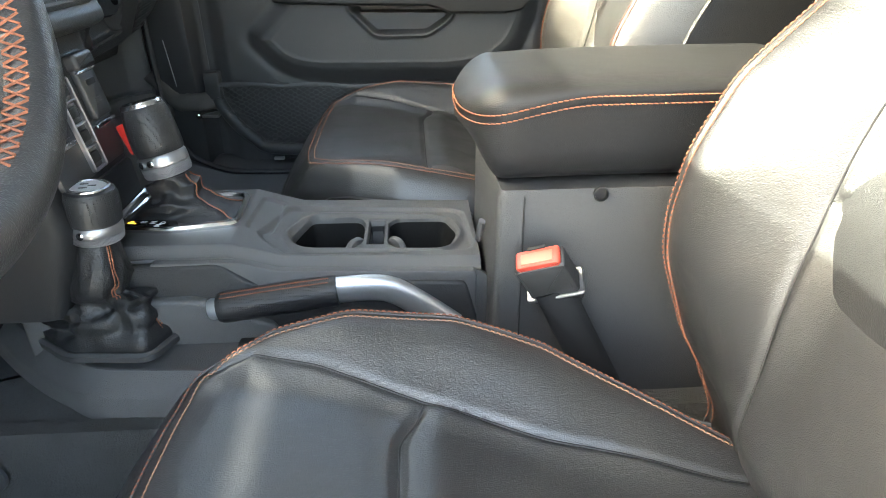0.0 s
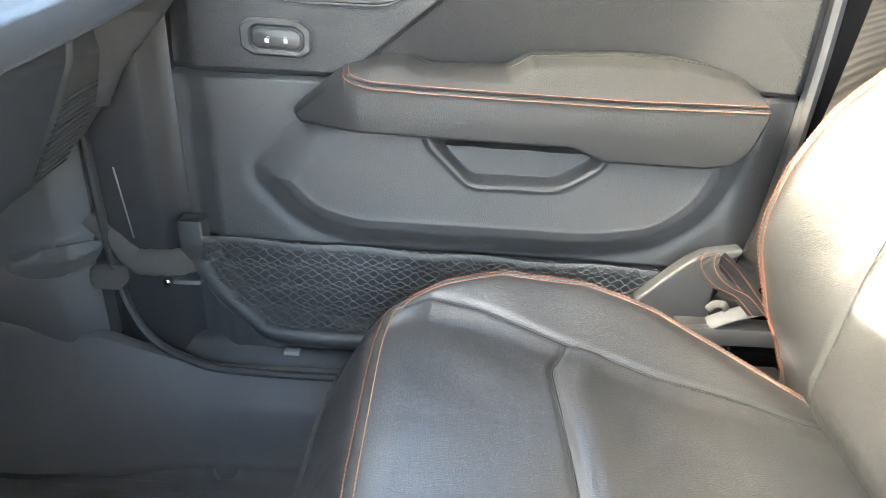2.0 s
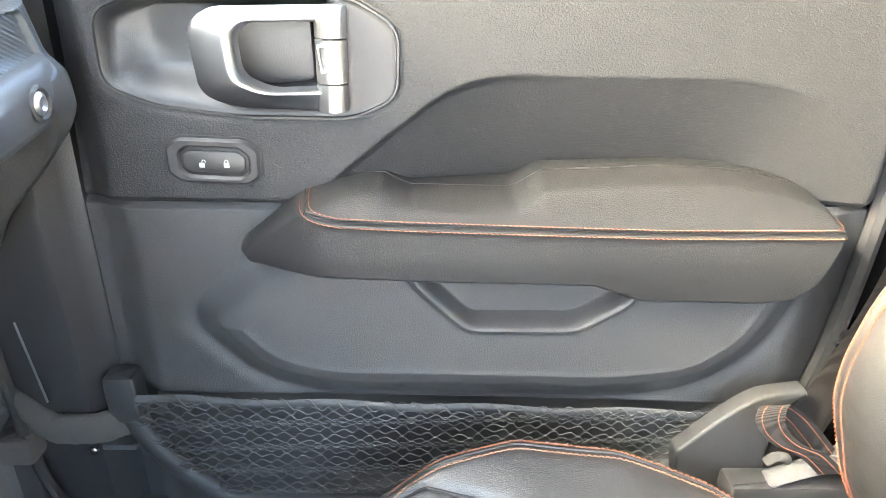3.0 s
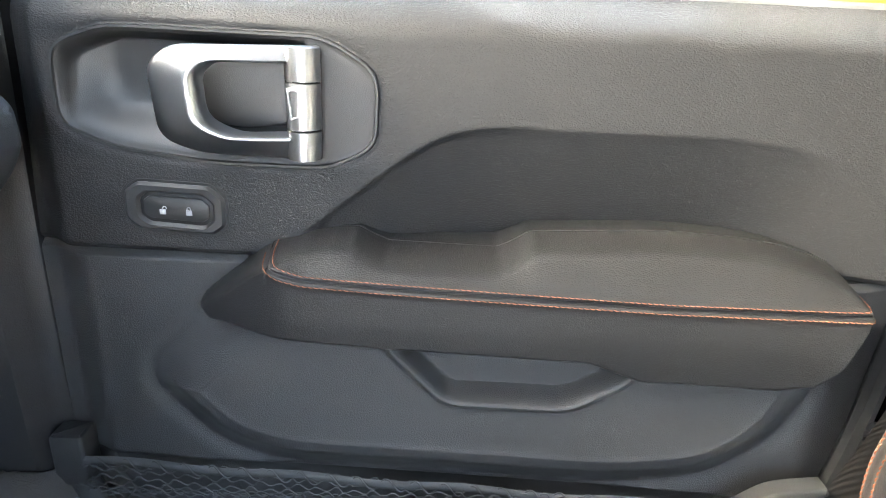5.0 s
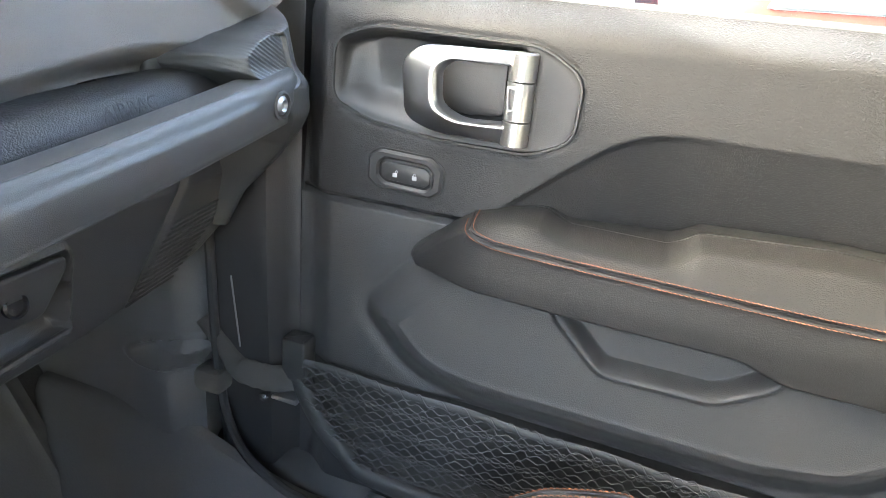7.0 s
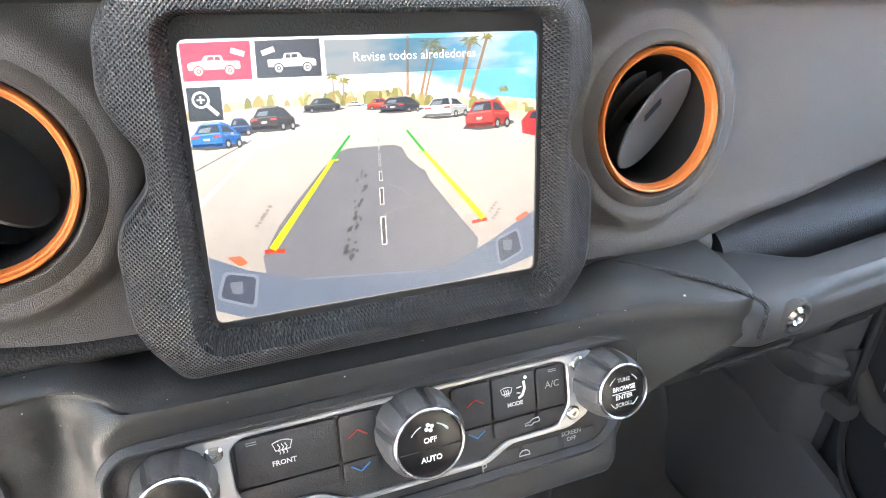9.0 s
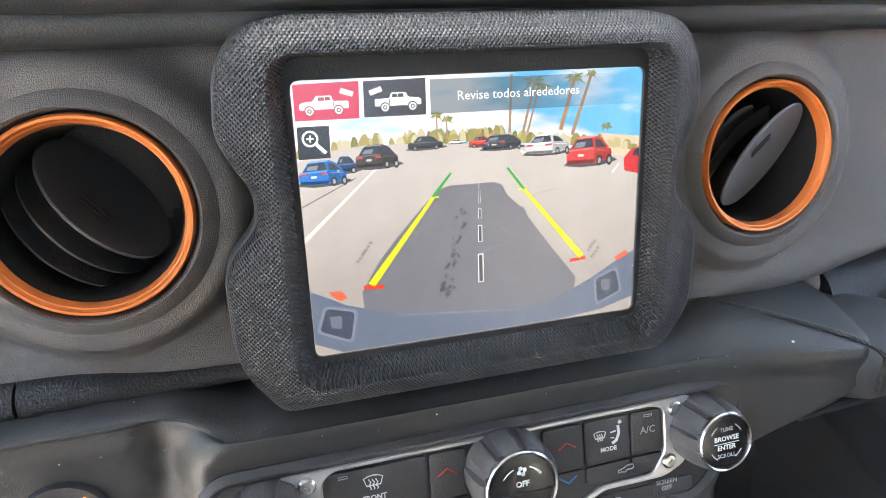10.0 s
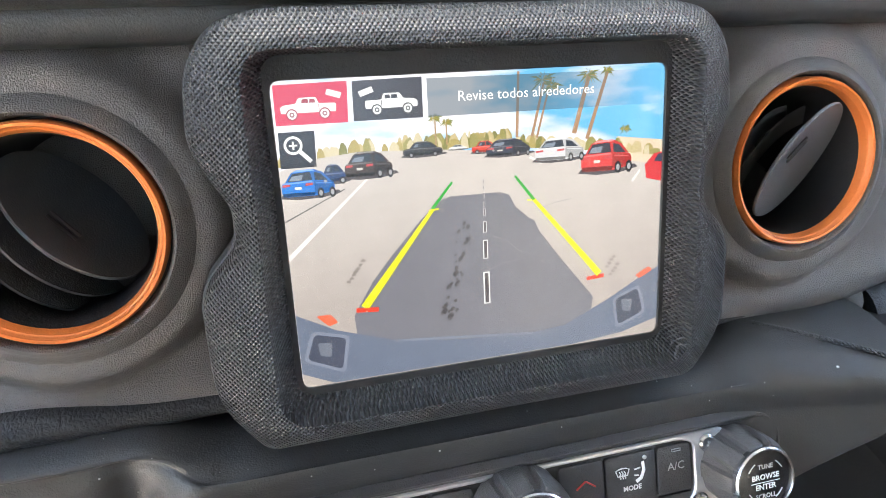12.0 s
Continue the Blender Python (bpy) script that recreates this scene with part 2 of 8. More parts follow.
def sheet(P, back):
    """A slab from a grid P[n][m] of points, closed with a second skin moved by the vector back."""
    P = np.asarray(P, float)
    n, m = P.shape[:2]
    verts = np.concatenate([P.reshape(-1, 3), (P + np.asarray(back, float)).reshape(-1, 3)])
    f = []
    o = n * m
    for i in range(n - 1):
        for j in range(m - 1):
            a = i * m + j
            f.append((a, a + 1, a + m + 1, a + m))
            f.append((o + a, o + a + m, o + a + m + 1, o + a + 1))
    rim = [i * m for i in range(n)] + [(n - 1) * m + j for j in range(1, m)] + [i * m + m - 1 for i in range(n - 2, -1, -1)] + [j for j in range(m - 2, 0, -1)]
    for a, b in zip(rim, rim[1:] + rim[:1]):
        f.append((a, b, o + b, o + a))
    return verts.tolist(), f


def rounded(pts, r, n=4):
    """A polygon with its corners turned round; r: one radius, or one for each corner."""
    out = []
    k = len(pts)
    for i in range(k):
        p0, p, p1 = Vector(pts[i - 1]), Vector(pts[i]), Vector(pts[(i + 1) % k])
        rr = r[i] if isinstance(r, (list, tuple)) else r
        a, b = p0 - p, p1 - p
        l = min(rr, a.length * 0.45, b.length * 0.45)
        q0, q1 = p + a.normalized() * l, p + b.normalized() * l
        for s in range(n + 1):
            w = s / n
            out.append(tuple(q0 * (1 - w) ** 2 + p * 2 * w * (1 - w) + q1 * w ** 2))
    return out


def inset(pts, d):
    """Moves a closed polygon inwards by d (either turning sense)."""
    k = len(pts)
    area = sum(pts[i - 1][0] * pts[i][1] - pts[i][0] * pts[i - 1][1] for i in range(k))
    sgn = 1 if area > 0 else -1
    out = []
    for i in range(k):
        p0, p, p1 = Vector(pts[i - 1]), Vector(pts[i]), Vector(pts[(i + 1) % k])
        tdir = (p1 - p0)
        if tdir.length < 1e-9:
            out.append(tuple(p))
            continue
        tdir.normalize()
        out.append((p.x - tdir.y * d * sgn, p.y + tdir.x * d * sgn))
    return out


def loft(rings, cap0=False, cap1=False, closed=True, loop=False):
    """Skins a list of rings of 3D points, all with as many points."""
    n = len(rings[0])
    verts = [tuple(p) for r in rings for p in r]
    f = []
    pairs = list(range(len(rings) - 1))
    for i in pairs + ([len(rings) - 1] if loop else []):
        a, b = i * n, ((i + 1) % len(rings)) * n
        for j in range(n if closed else n - 1):
            k = (j + 1) % n
            f.append((a + j, a + k, b + k, b + j))
    if cap0:
        f.append(tuple(range(n)))
    if cap1:
        f.append(tuple(range(len(verts) - n, len(verts)))[::-1])
    return verts, f


def join(*shapes):
    v, f = [], []
    for vs, fs in shapes:
        o = len(v)
        v += [tuple(p) for p in vs]
        f += [tuple(i + o for i in q) for q in fs]
    return v, f


def moved(shape, m):
    return [tuple(m @ Vector(p)) for p in shape[0]], shape[1]


def tube(pts, r, n=8, closed=False, up=None):
    """A round tube along points; r: a radius or one for each point; up: for flat straps a pair (half width, half thickness) and a normal."""
    pts = [Vector(p) for p in pts]
    k = len(pts)
    rings = []
    nrm = None
    for i in range(k):
        a = pts[i - 1] if (i > 0 or closed) else pts[i]
        b = pts[(i + 1) % k] if (i < k - 1 or closed) else pts[i]
        d = (b - a).normalized()
        if nrm is None:
            nrm = d.orthogonal().normalized() if up is None else Vector(up)
        nrm = (nrm - d * nrm.dot(d))
        nrm = nrm.normalized() if nrm.length > 1e-6 else d.orthogonal().normalized()
        if up is not None:
            nrm = (Vector(up) - d * Vector(up).dot(d)).normalized()
        bi = d.cross(nrm)
        rr = r[i] if isinstance(r, list) else r
        ra, rb = rr if isinstance(rr, tuple) else (rr, rr)
        rings.append([pts[i] + nrm * math.cos(2 * math.pi * s / n) * rb + bi * math.sin(2 * math.pi * s / n) * ra for s in range(n)])
    return loft(rings, not closed, not closed, loop=closed)


def spline(pts, n=8, closed=False):
    """A smooth curve through points (Catmull-Rom)."""
    P = [Vector(p) for p in pts]
    k = len(P)
    out = []
    for i in range(k if closed else k - 1):
        p0 = P[i - 1] if (i > 0 or closed) else P[0]
        p1, p2 = P[i], P[(i + 1) % k]
        p3 = P[(i + 2) % k] if (closed or i + 2 < k) else P[-1]
        for s in range(n):
            w = s / n
            out.append(0.5 * ((2 * p1) + (p2 - p0) * w + (2 * p0 - 5 * p1 + 4 * p2 - p3) * w * w + (3 * p1 - p0 - 3 * p2 + p3) * w ** 3))
    if not closed:
        out.append(P[-1])
    return out


def resample(pts, step):
    out = [Vector(pts[0])]
    left = step
    for a, b in zip(pts, pts[1:]):
        a, b = Vector(a), Vector(b)
        l = (b - a).length
        pos = 0.0
        while l - pos >= left:
            pos += left
            out.append(a.lerp(b, pos / l))
            left = step
        left -= l - pos
    return out


def stitches(pts, normal, pitch=0.0055, length=0.0040, r=0.00055, lift=0.0004, slant=0.12):
    """A row of short threads along a line; normal: a vector or a function of the point."""
    line = resample(pts, pitch)
    out = []
    for a, b in zip(line, line[1:]):
        d = (b - a).normalized()
        nn = normal(a) if callable(normal) else Vector(normal)
        nn = (nn - d * nn.dot(d)).normalized()
        side = d.cross(nn)
        dd = (d + side * slant).normalized()
        c = (a + b) / 2 + nn * lift
        q = [c - dd * length / 2 - nn * r, c - dd * length * 0.25 + nn * r, c + dd * length * 0.25 + nn * r, c + dd * length / 2 - nn * r]
        out.append(tube(q, [r * 0.5, r, r, r * 0.5], 5))
    return join(*out)


def prism(poly, to3, d0, d1, bevel=0.0015, steps=2):
    """A polygon pulled from depth d0 to d1 with a rounded front edge; to3 turns (a, b, depth) into a place."""
    sgn = 1 if d1 > d0 else -1
    rings = [[to3(a, b, d0) for a, b in poly]]
    for s in range(steps + 1):
        w = s / steps * math.pi / 2
        q = inset(poly, bevel * (1 - math.cos(w)))
        rings.append([to3(a, b, d1 - sgn * bevel * (1 - math.sin(w))) for a, b in q])
    return loft(rings, True, True)


def frame_ring(outer, inner, to3, d0, d1, bevel=0.002):
    """A flat frame between two outlines with as many points, with rounded edges."""
    s = 1 if d1 > d0 else -1
    rings = [[to3(a, b, d0) for a, b in outer],
             [to3(a, b, d1 - s * bevel) for a, b in outer],
             [to3(a, b, d1) for a, b in inset(outer, bevel)],
             [to3(a, b, d1) for a, b in inset(inner, -bevel)],
             [to3(a, b, d1 - s * bevel) for a, b in inner],
             [to3(a, b, d0) for a, b in inner]]
    return loft(rings, loop=True)


def box(lo, hi, r=0.004):
    lo, hi = Vector(lo), Vector(hi)
    r = min(r, *[(hi[i] - lo[i]) * 0.45 for i in range(3)])
    poly = rounded([(lo.x, lo.y), (hi.x, lo.y), (hi.x, hi.y), (lo.x, hi.y)], r, 3)
    z = lambda h, d: [(a, b, h) for a, b in inset(poly, d)]
    return loft([z(lo.z, r), z(lo.z + r * 0.3, r * 0.3), z(lo.z + r, 0), z(hi.z - r, 0), z(hi.z - r * 0.3, r * 0.3), z(hi.z, r)], True, True)


def disc_profile(rows, n=40, m=None):
    """A turned body: rows of (radius, height) about the z axis, put at the pose m."""
    rings = [[(r * math.cos(2 * math.pi * s / n), r * math.sin(2 * math.pi * s / n), h) for s in range(n)] for r, h in rows]
    sh = loft(rings, True, True)
    return moved(sh, m) if m else sh


def bowl(poly, fn, rings=10):
    """A filled outline whose points are laid into space by fn(a, b, s); s goes from 0 at the rim to 1 at the middle."""
    ca = sum(p[0] for p in poly) / len(poly)
    cb = sum(p[1] for p in poly) / len(poly)
    rr = []
    for k in range(rings):
        s = k / rings
        rr.append([fn(ca + (a - ca) * (1 - s), cb + (b - cb) * (1 - s), s) for a, b in poly])
    v, f = loft(rr)
    v.append(tuple(fn(ca, cb, 1.0)))
    o = (rings - 1) * len(poly)
    for j in range(len(poly)):
        f.append((o + j, o + (j + 1) % len(poly), len(v) - 1))
    return v, f


def lettering(text, size, m, mat, parent, align="CENTER", bold=0.0):
    """Raised words as a mesh; m lays the text plane (x right, y up) into space."""
    cu = bpy.data.curves.new("lettering", "FONT")
    cu.body, cu.size, cu.align_x, cu.align_y, cu.extrude, cu.offset = text, size, align, "CENTER", 0.0001, bold
    cu.resolution_u = 2
    tmp = new("lettering", cu)
    me = bpy.data.meshes.new_from_object(tmp.evaluated_get(bpy.context.evaluated_depsgraph_get()))
    bpy.data.objects.remove(tmp)
    me.transform(m)
    me.materials.clear()
    me.materials.append(mat)
    ob = new("lettering", me)
    return hang(ob, parent)


def axes(origin, right, up):
    """A frame from an origin and two directions; its third axis is the way out."""
    r = Vector(right).normalized()
    u = Vector(up).normalized()
    n = r.cross(u).normalized()
    u = n.cross(r)
    m = Matrix((r, u, n)).transposed().to_4x4()
    return Matrix.Translation(origin) @ m


# ---- setting: ground, distance, body shell ----
tagged(part("ground", sheet([[(x, y, -0.55 + 0.004 * math.sin(x + y)) for x in np.linspace(-300, 300, 31)] for y in np.linspace(-300, 300, 31)], (0, 0, -0.2)), ASPHALT, None),
       "pale dry asphalt of a parking lot", "ground", kind="structure")
tagged(part("backdrop", box((-40, 14, -0.55), (40, 14.4, 2.6), 0.05), STUCCO, None), "low cream stucco wall beyond the parking lot", "wall", kind="structure")

# floor of the cab with its rising toe board and the tunnel in the middle
_x, _y = np.meshgrid(np.linspace(-0.62, 1.75, 120), np.linspace(-0.74, 0.74, 110))
_z = 0.035 + 0.30 * sstep(-0.28, -0.52, _x) + 0.14 * sstep(0.17, 0.11, np.abs(_y)) + 0.10 * sstep(0.60, 0.68, -_y) * sstep(-0.02, -0.22, _x) + 0.004 * np.sin(_x * 17) * np.cos(_y * 13)
tagged(part("floor", sheet(np.dstack([_x, _y, _z]), (0, 0, -0.05)), CARPET, None), "black carpet over the cab floor", "floor", kind="structure")
tagged(part("wall_front", sheet([[(-0.58 - 0.06 * math.cos(y * 2), y, z) for y in np.linspace(-0.80, 0.80, 12)] for z in np.linspace(0.1, 0.86, 8)], (-0.04, 0, 0)), CARPET, None),
       "dark fire wall behind the dashboard", "wall", kind="structure")
tagged(part("ceiling", sheet([[(x, y, 1.30 - 0.05 * (x - 0.7) ** 2 - 0.03 * y * y) for y in np.linspace(-0.72, 0.72, 14)] for x in np.linspace(0.06, 1.85, 20)], (0, 0, 0.04)), HEADLINER, None),
       "grey headliner under the hard top", "ceiling", kind="structure")
tagged(part("wall_rear", join(box((1.78, -0.74, 0.0), (1.84, 0.74, 0.86), 0.02), box((1.78, -0.74, 0.86), (1.84, -0.58, 1.30), 0.02), box((1.78, 0.58, 0.86), (1.84, 0.74, 1.30), 0.02), box((1.78, -0.58, 1.18), (1.84, 0.58, 1.30), 0.02)), HEADLINER, None),
       "dark rear cab wall round the back window", "wall", kind="structure")


def side_shell(s, name):
    """Pillars, sill and unseen roof rail of one side of the cab; rear windows closed up to block sky light."""
    y0, y1 = sorted((0.745 * s, 0.83 * s))
    pieces = [tube([(-0.56, 0.80 * s, 0.86), (-0.30, 0.785 * s, 0.98), (-0.10, 0.690 * s, 1.13), (0.10, 0.625 * s, 1.28)], (0.095, 0.045), 14, up=(0.5, 0, 0.8)),
              # unseen roof rail, hung lower on the passenger's side to cut window light
              box((0.06, min(0.655 * s, 0.74 * s), 1.085 if s > 0 else 1.20), (1.82, max(0.655 * s, 0.74 * s), 1.31), 0.02),
              box((0.728, y0, 0.05), (1.00, y1, 1.28), 0.006),
              # solid wall in place of the rear side window, keeps sky light out
              box((0.98, y0, 0.05), (1.82, y1, 1.28), 0.02),
              box((-0.60, y0, -0.05), (1.82, y1, 0.12), 0.03),
              box((-0.64, y0, 0.10), (-0.045, y1, 0.90), 0.03)]
    tagged(part(name, join(*pieces), PAINT, None), "black painted pillars and sill, with unseen roof rail and closed-up rear windows", "body side", kind="structure")


side_shell(1, "wall_passenger_side")
side_shell(-1, "wall_driver_side")
tagged(part("windscreen_header", box((0.02, -0.70, 1.235), (0.14, 0.70, 1.30), 0.02), HEADLINER, None), "dark header over the windscreen", "trim", kind="structure")


# unseen windscreen, added with a tint that dims the light on the dash
TINT = bpy.data.materials.new("tinted windscreen glass")
TINT.use_nodes = True
_n = TINT.node_tree
_n.nodes.remove(_n.nodes["Principled BSDF"])
_tr, _gl, _mx = _n.nodes.new("ShaderNodeBsdfTransparent"), _n.nodes.new("ShaderNodeBsdfGlossy"), _n.nodes.new("ShaderNodeMixShader")
_tr.inputs["Color"].default_value = (0.865, 0.870, 0.840, 1)
_gl.inputs["Roughness"].default_value = 0.02
_mx.inputs["Fac"].default_value = 0.04
_n.links.new(_tr.outputs[0], _mx.inputs[1])
_n.links.new(_gl.outputs[0], _mx.inputs[2])
_n.links.new(_mx.outputs[0], _n.nodes["Material Output"].inputs["Surface"])
tagged(part("window_2", sheet([[(-0.58 + 0.66 * w, y * (0.74 - 0.10 * w), 0.87 + 0.40 * w) for y in np.linspace(-1, 1, 6)] for w in np.linspace(0, 1, 6)], (-0.003, 0, 0.004)), TINT, None), "unseen windscreen, tinted to dim the light on the dashboard", "window", kind="structure")


# ---- passenger door ----
DOOR = thing("passenger_door", (0.35, 0.76, 0.20), "closed passenger door with grained black trim and a leather armrest", "door")
ARC = [(0.160, 0.40), (0.165, 0.578), (0.205, 0.612), (0.251, 0.651), (0.299, 0.689), (0.329, 0.703), (0.362, 0.7085), (0.545, 0.7095), (0.594, 0.704), (0.630, 0.690), (0.680, 0.650), (0.72, 0.60), (0.72, 0.40)]
PLATE = [(0.018, 0.754), (0.060, 0.770), (0.226, 0.769), (0.267, 0.745), (0.266, 0.687), (0.227, 0.668), (0.134, 0.668), (0.056, 0.677), (0.016, 0.694)]
BUMP = [(0.178, 0.62), (0.172, 0.590), (0.063, 0.482), (0.062, 0.455), (0.118, 0.394), (0.185, 0.373), (0.490, 0.368), (0.580, 0.383), (0.640, 0.432), (0.668, 0.500), (0.672, 0.62)]
PULL = [(0.272, 0.545), (0.275, 0.520), (0.329, 0.467), (0.439, 0.467), (0.490, 0.500), (0.500, 0.545)]
POCKET = [(-0.016, 0.373), (-0.010, 0.335), (0.050, 0.262), (0.095, 0.240), (0.30, 0.236), (0.535, 0.262), (0.640, 0.360)]


def door_front_edge(z):
    """Where the door trim ends at the front."""
    return -0.028 + 0.012 * sstep(0.5, 0.78, z)


def upper_panel():
    n, m = 380, 130
    zz = np.linspace(0.5890, 0.806, m)
    P = np.zeros((m, n, 3))
    for i, z in enumerate(zz):
        x = np.linspace(door_front_edge(z), 0.722, n)
        P[i, :, 0], P[i, :, 2] = x, z
    X, Z = P[:, :, 0], P[:, :, 2]
    Y = np.full_like(X, 0.712)
    arc = sdf(rounded(ARC, 0.03, 5), X, Z)
    dip = np.clip(-arc / 0.12, 0, 1)
    Y += 0.052 * dip * sstep(0.0, 0.06, dip + 0.02) * (0.75 + 0.25 * sstep(0.66, 0.50, X)) + 0.004 * sstep(0.002, -0.005, arc) * sstep(0.42, 0.30, X)
    Y += 0.030 * sstep(0.765, 0.812, Z) ** 1.6
    Y += 0.040 * sstep(-0.001, -0.006, sdf(rounded(PLATE, 0.018), X, Z))
    Y += 0.0018 * np.exp(-((sdf(rounded(PLATE, 0.018), X, Z) - 0.0015) / 0.0025) ** 2)
    Y += 0.016 * sstep(0.01, -0.02, X) + 0.02 * sstep(0.70, 0.722, X)
    Y += 0.006 * sstep(0.595, 0.5885, Z)
    P[:, :, 1] = Y
    return sheet(P, (0, 0.03, 0))


def lower_panel():
    n, m = 500, 260
    zz = np.linspace(0.205, 0.5865, m)
    P = np.zeros((m, n, 3))
    for i, z in enumerate(zz):
        x = np.linspace(-0.030, 0.722 - 0.05 * float(sstep(0.5, 0.25, z)), n)
        P[i, :, 0], P[i, :, 2] = x, z
    X, Z = P[:, :, 0], P[:, :, 2]
    d = sdf(rounded(BUMP, 0.03, 5), X, Z)
    Y = np.full_like(X, 0.718)
    rise = np.clip(-d / 0.046, 0, 1)
    Y -= 0.025 * (rise - 0.10 * np.sin(rise * 2 * math.pi))
    Y += 0.0035 * np.exp(-((d - 0.001) / 0.010) ** 2)
    Y -= 0.0010 * np.exp(-((d + 0.047) / 0.0035) ** 2) * sstep(0.52, 0.47, Z)
    pd = sdf(rounded(PULL, 0.014, 5), X, Z)
    Y -= 0.0050 * np.exp(-((pd + 0.0035) / 0.0042) ** 2)
    Y += 0.020 * sstep(-0.0065, -0.0135, pd) + 0.030 * sstep(0.5120, 0.5150, Z - 0.02 * (0.44 - X)) * sstep(-0.012, -0.018, pd)
    kd = sdf(rounded(POCKET, 0.02, 4), X, Z)
    Y += 0.022 * sstep(0.004, -0.010, kd)
    Y += 0.006 * sstep(0.580, 0.5865, Z)
    Y += 0.016 * sstep(0.02, -0.02, X) + 0.02 * sstep(0.66, 0.722, X)
    P[:, :, 1] = Y
    return sheet(P, (0, 0.03, 0))


part("upper_panel", upper_panel(), GRAIN, DOOR, "upper door trim with a soft leather grain")
part("lower_panel", lower_panel(), DOOR_LOW, DOOR, "lower door moulding with a raised bulge")
part("sail_panel", prism(rounded([(-0.028, 0.796), (0.165, 0.796), (0.150, 0.806), (0.100, 0.812), (0.055, 0.826), (0.025, 0.855), (0.005, 0.900), (-0.006, 0.96), (-0.028, 0.96)], 0.006, 3), lambda a, b, d: (a, d, b), 0.762, 0.738, 0.004), GRAIN, DOOR, "grained corner trim ahead of the window")
part("door_core", box((-0.03, 0.765, 0.18), (0.73, 0.80, 0.80), 0.01), PAINT, DOOR)
part("window_seal", tube([(-0.02, 0.748, 0.803), (0.725, 0.748, 0.803)], (0.006, 0.008), 8, up=(0, 0, 1)), RUBBER, DOOR)
part("edge_seal", tube(spline([(0.728, 0.735, 0.80), (0.728, 0.730, 0.60), (0.715, 0.728, 0.42), (0.680, 0.728, 0.25)]), 0.010, 8), TRIM_DARK, DOOR)

# armrest, as cross-sections along the door
_LO = ([0.119, 0.1215, 0.128, 0.16, 0.279, 0.440, 0.462, 0.484, 0.597, 0.630, 0.650, 0.661], [0.5525, 0.543, 0.5360, 0.534, 0.529, 0.526, 0.518, 0.510, 0.508, 0.514, 0.535, 0.575])
_HI = ([0.119, 0.123, 0.150, 0.172, 0.190, 0.214, 0.235, 0.252, 0.264, 0.276, 0.366, 0.378, 0.392, 0.500, 0.560, 0.600, 0.630, 0.648, 0.657, 0.661], [0.5525, 0.558, 0.580, 0.599, 0.609, 0.616, 0.619, 0.6195, 0.613, 0.608, 0.607, 0.613, 0.623, 0.629, 0.627, 0.622, 0.614, 0.606, 0.595, 0.588])


def eased(xs, ys, n=500, soft=5):
    """A smooth curve through a few values."""
    x = np.linspace(xs[0], xs[-1], n)
    y = np.interp(x, xs, ys)
    k = np.hanning(2 * soft + 3)
    k /= k.sum()
    y = np.convolve(np.pad(y, soft + 1, mode="edge"), k, mode="valid")
    return lambda q: np.interp(q, x, y)


ARM_LO, ARM_HI = eased(*_LO, soft=3), eased(*_HI, soft=3)


_ax = np.linspace(0.119, 0.661, 220)
ARM_OUTLINE = [(x, float(ARM_LO(x))) for x in _ax] + [(x, float(ARM_HI(x))) for x in _ax[::-1]]
ARM_SEAM = eased([0.119, 0.170, 0.181, 0.193, 0.215, 0.28, 0.366, 0.494, 0.661], [0.640, 0.614, 0.6055, 0.5975, 0.5925, 0.590, 0.588, 0.5855, 0.587], soft=3)


def arm_y(x, z):
    """The armrest's skin: full at the seam, rolled at its rim, its top falling back towards the door."""
    x, z = np.asarray(x, float), np.asarray(z, float)
    st, hi = ARM_SEAM(x), ARM_HI(x)
    t_ = np.clip(-sdf(ARM_OUTLINE, x, z) / 0.009, 0, 1)
    out = 0.030 + 0.026 * sstep(0.125, 0.205, x)
    y = 0.717 - out * np.sqrt(np.clip(1 - (1 - t_) ** 2, 0, 1))
    grip = sstep(0.250, 0.282, x) * sstep(0.392, 0.362, x)
    v = np.clip((z - st) / np.maximum(hi - st, 0.008), 0, 1)
    y = y + out * (0.58 - 0.26 * grip) * v ** 1.5
    y = y + 0.006 * np.clip((0.560 - z) / 0.05, 0, 1) ** 1.5
    g = np.abs(z - st)
    return np.minimum(y + 0.0030 * np.exp(-(g / 0.0013) ** 2) - 0.0007 * np.exp(-((g - 0.0038) / 0.0022) ** 2), 0.722)


def arm_column(x, k=64):
    lo, hi, st = float(ARM_LO(x)), float(ARM_HI(x)), float(ARM_SEAM(x))
    w = (1 - np.cos(np.linspace(0, math.pi, k))) / 2
    z = lo + (hi - lo) * w
    if lo + 0.012 < st < hi - 0.006:
        z = np.sort(np.concatenate([z, st + np.linspace(-0.0052, 0.0052, 16)]))
    else:
        z = np.sort(np.concatenate([z, lo + (hi - lo) * np.linspace(0.1, 0.9, 16)]))
    return np.column_stack([np.full(len(z), x), arm_y(np.full(len(z), x), z), z])


_rows = [arm_column(x) for x in np.concatenate([np.linspace(0.1195, 0.145, 16)[:-1], np.linspace(0.145, 0.28, 60)[:-1], np.linspace(0.28, 0.60, 90)[:-1], np.linspace(0.60, 0.6605, 34)])]
ARM = part("armrest", sheet(_rows, (0, 0.05, 0)), LEATHER_ARM, DOOR, "padded black leather armrest with orange double stitching", angle=60)
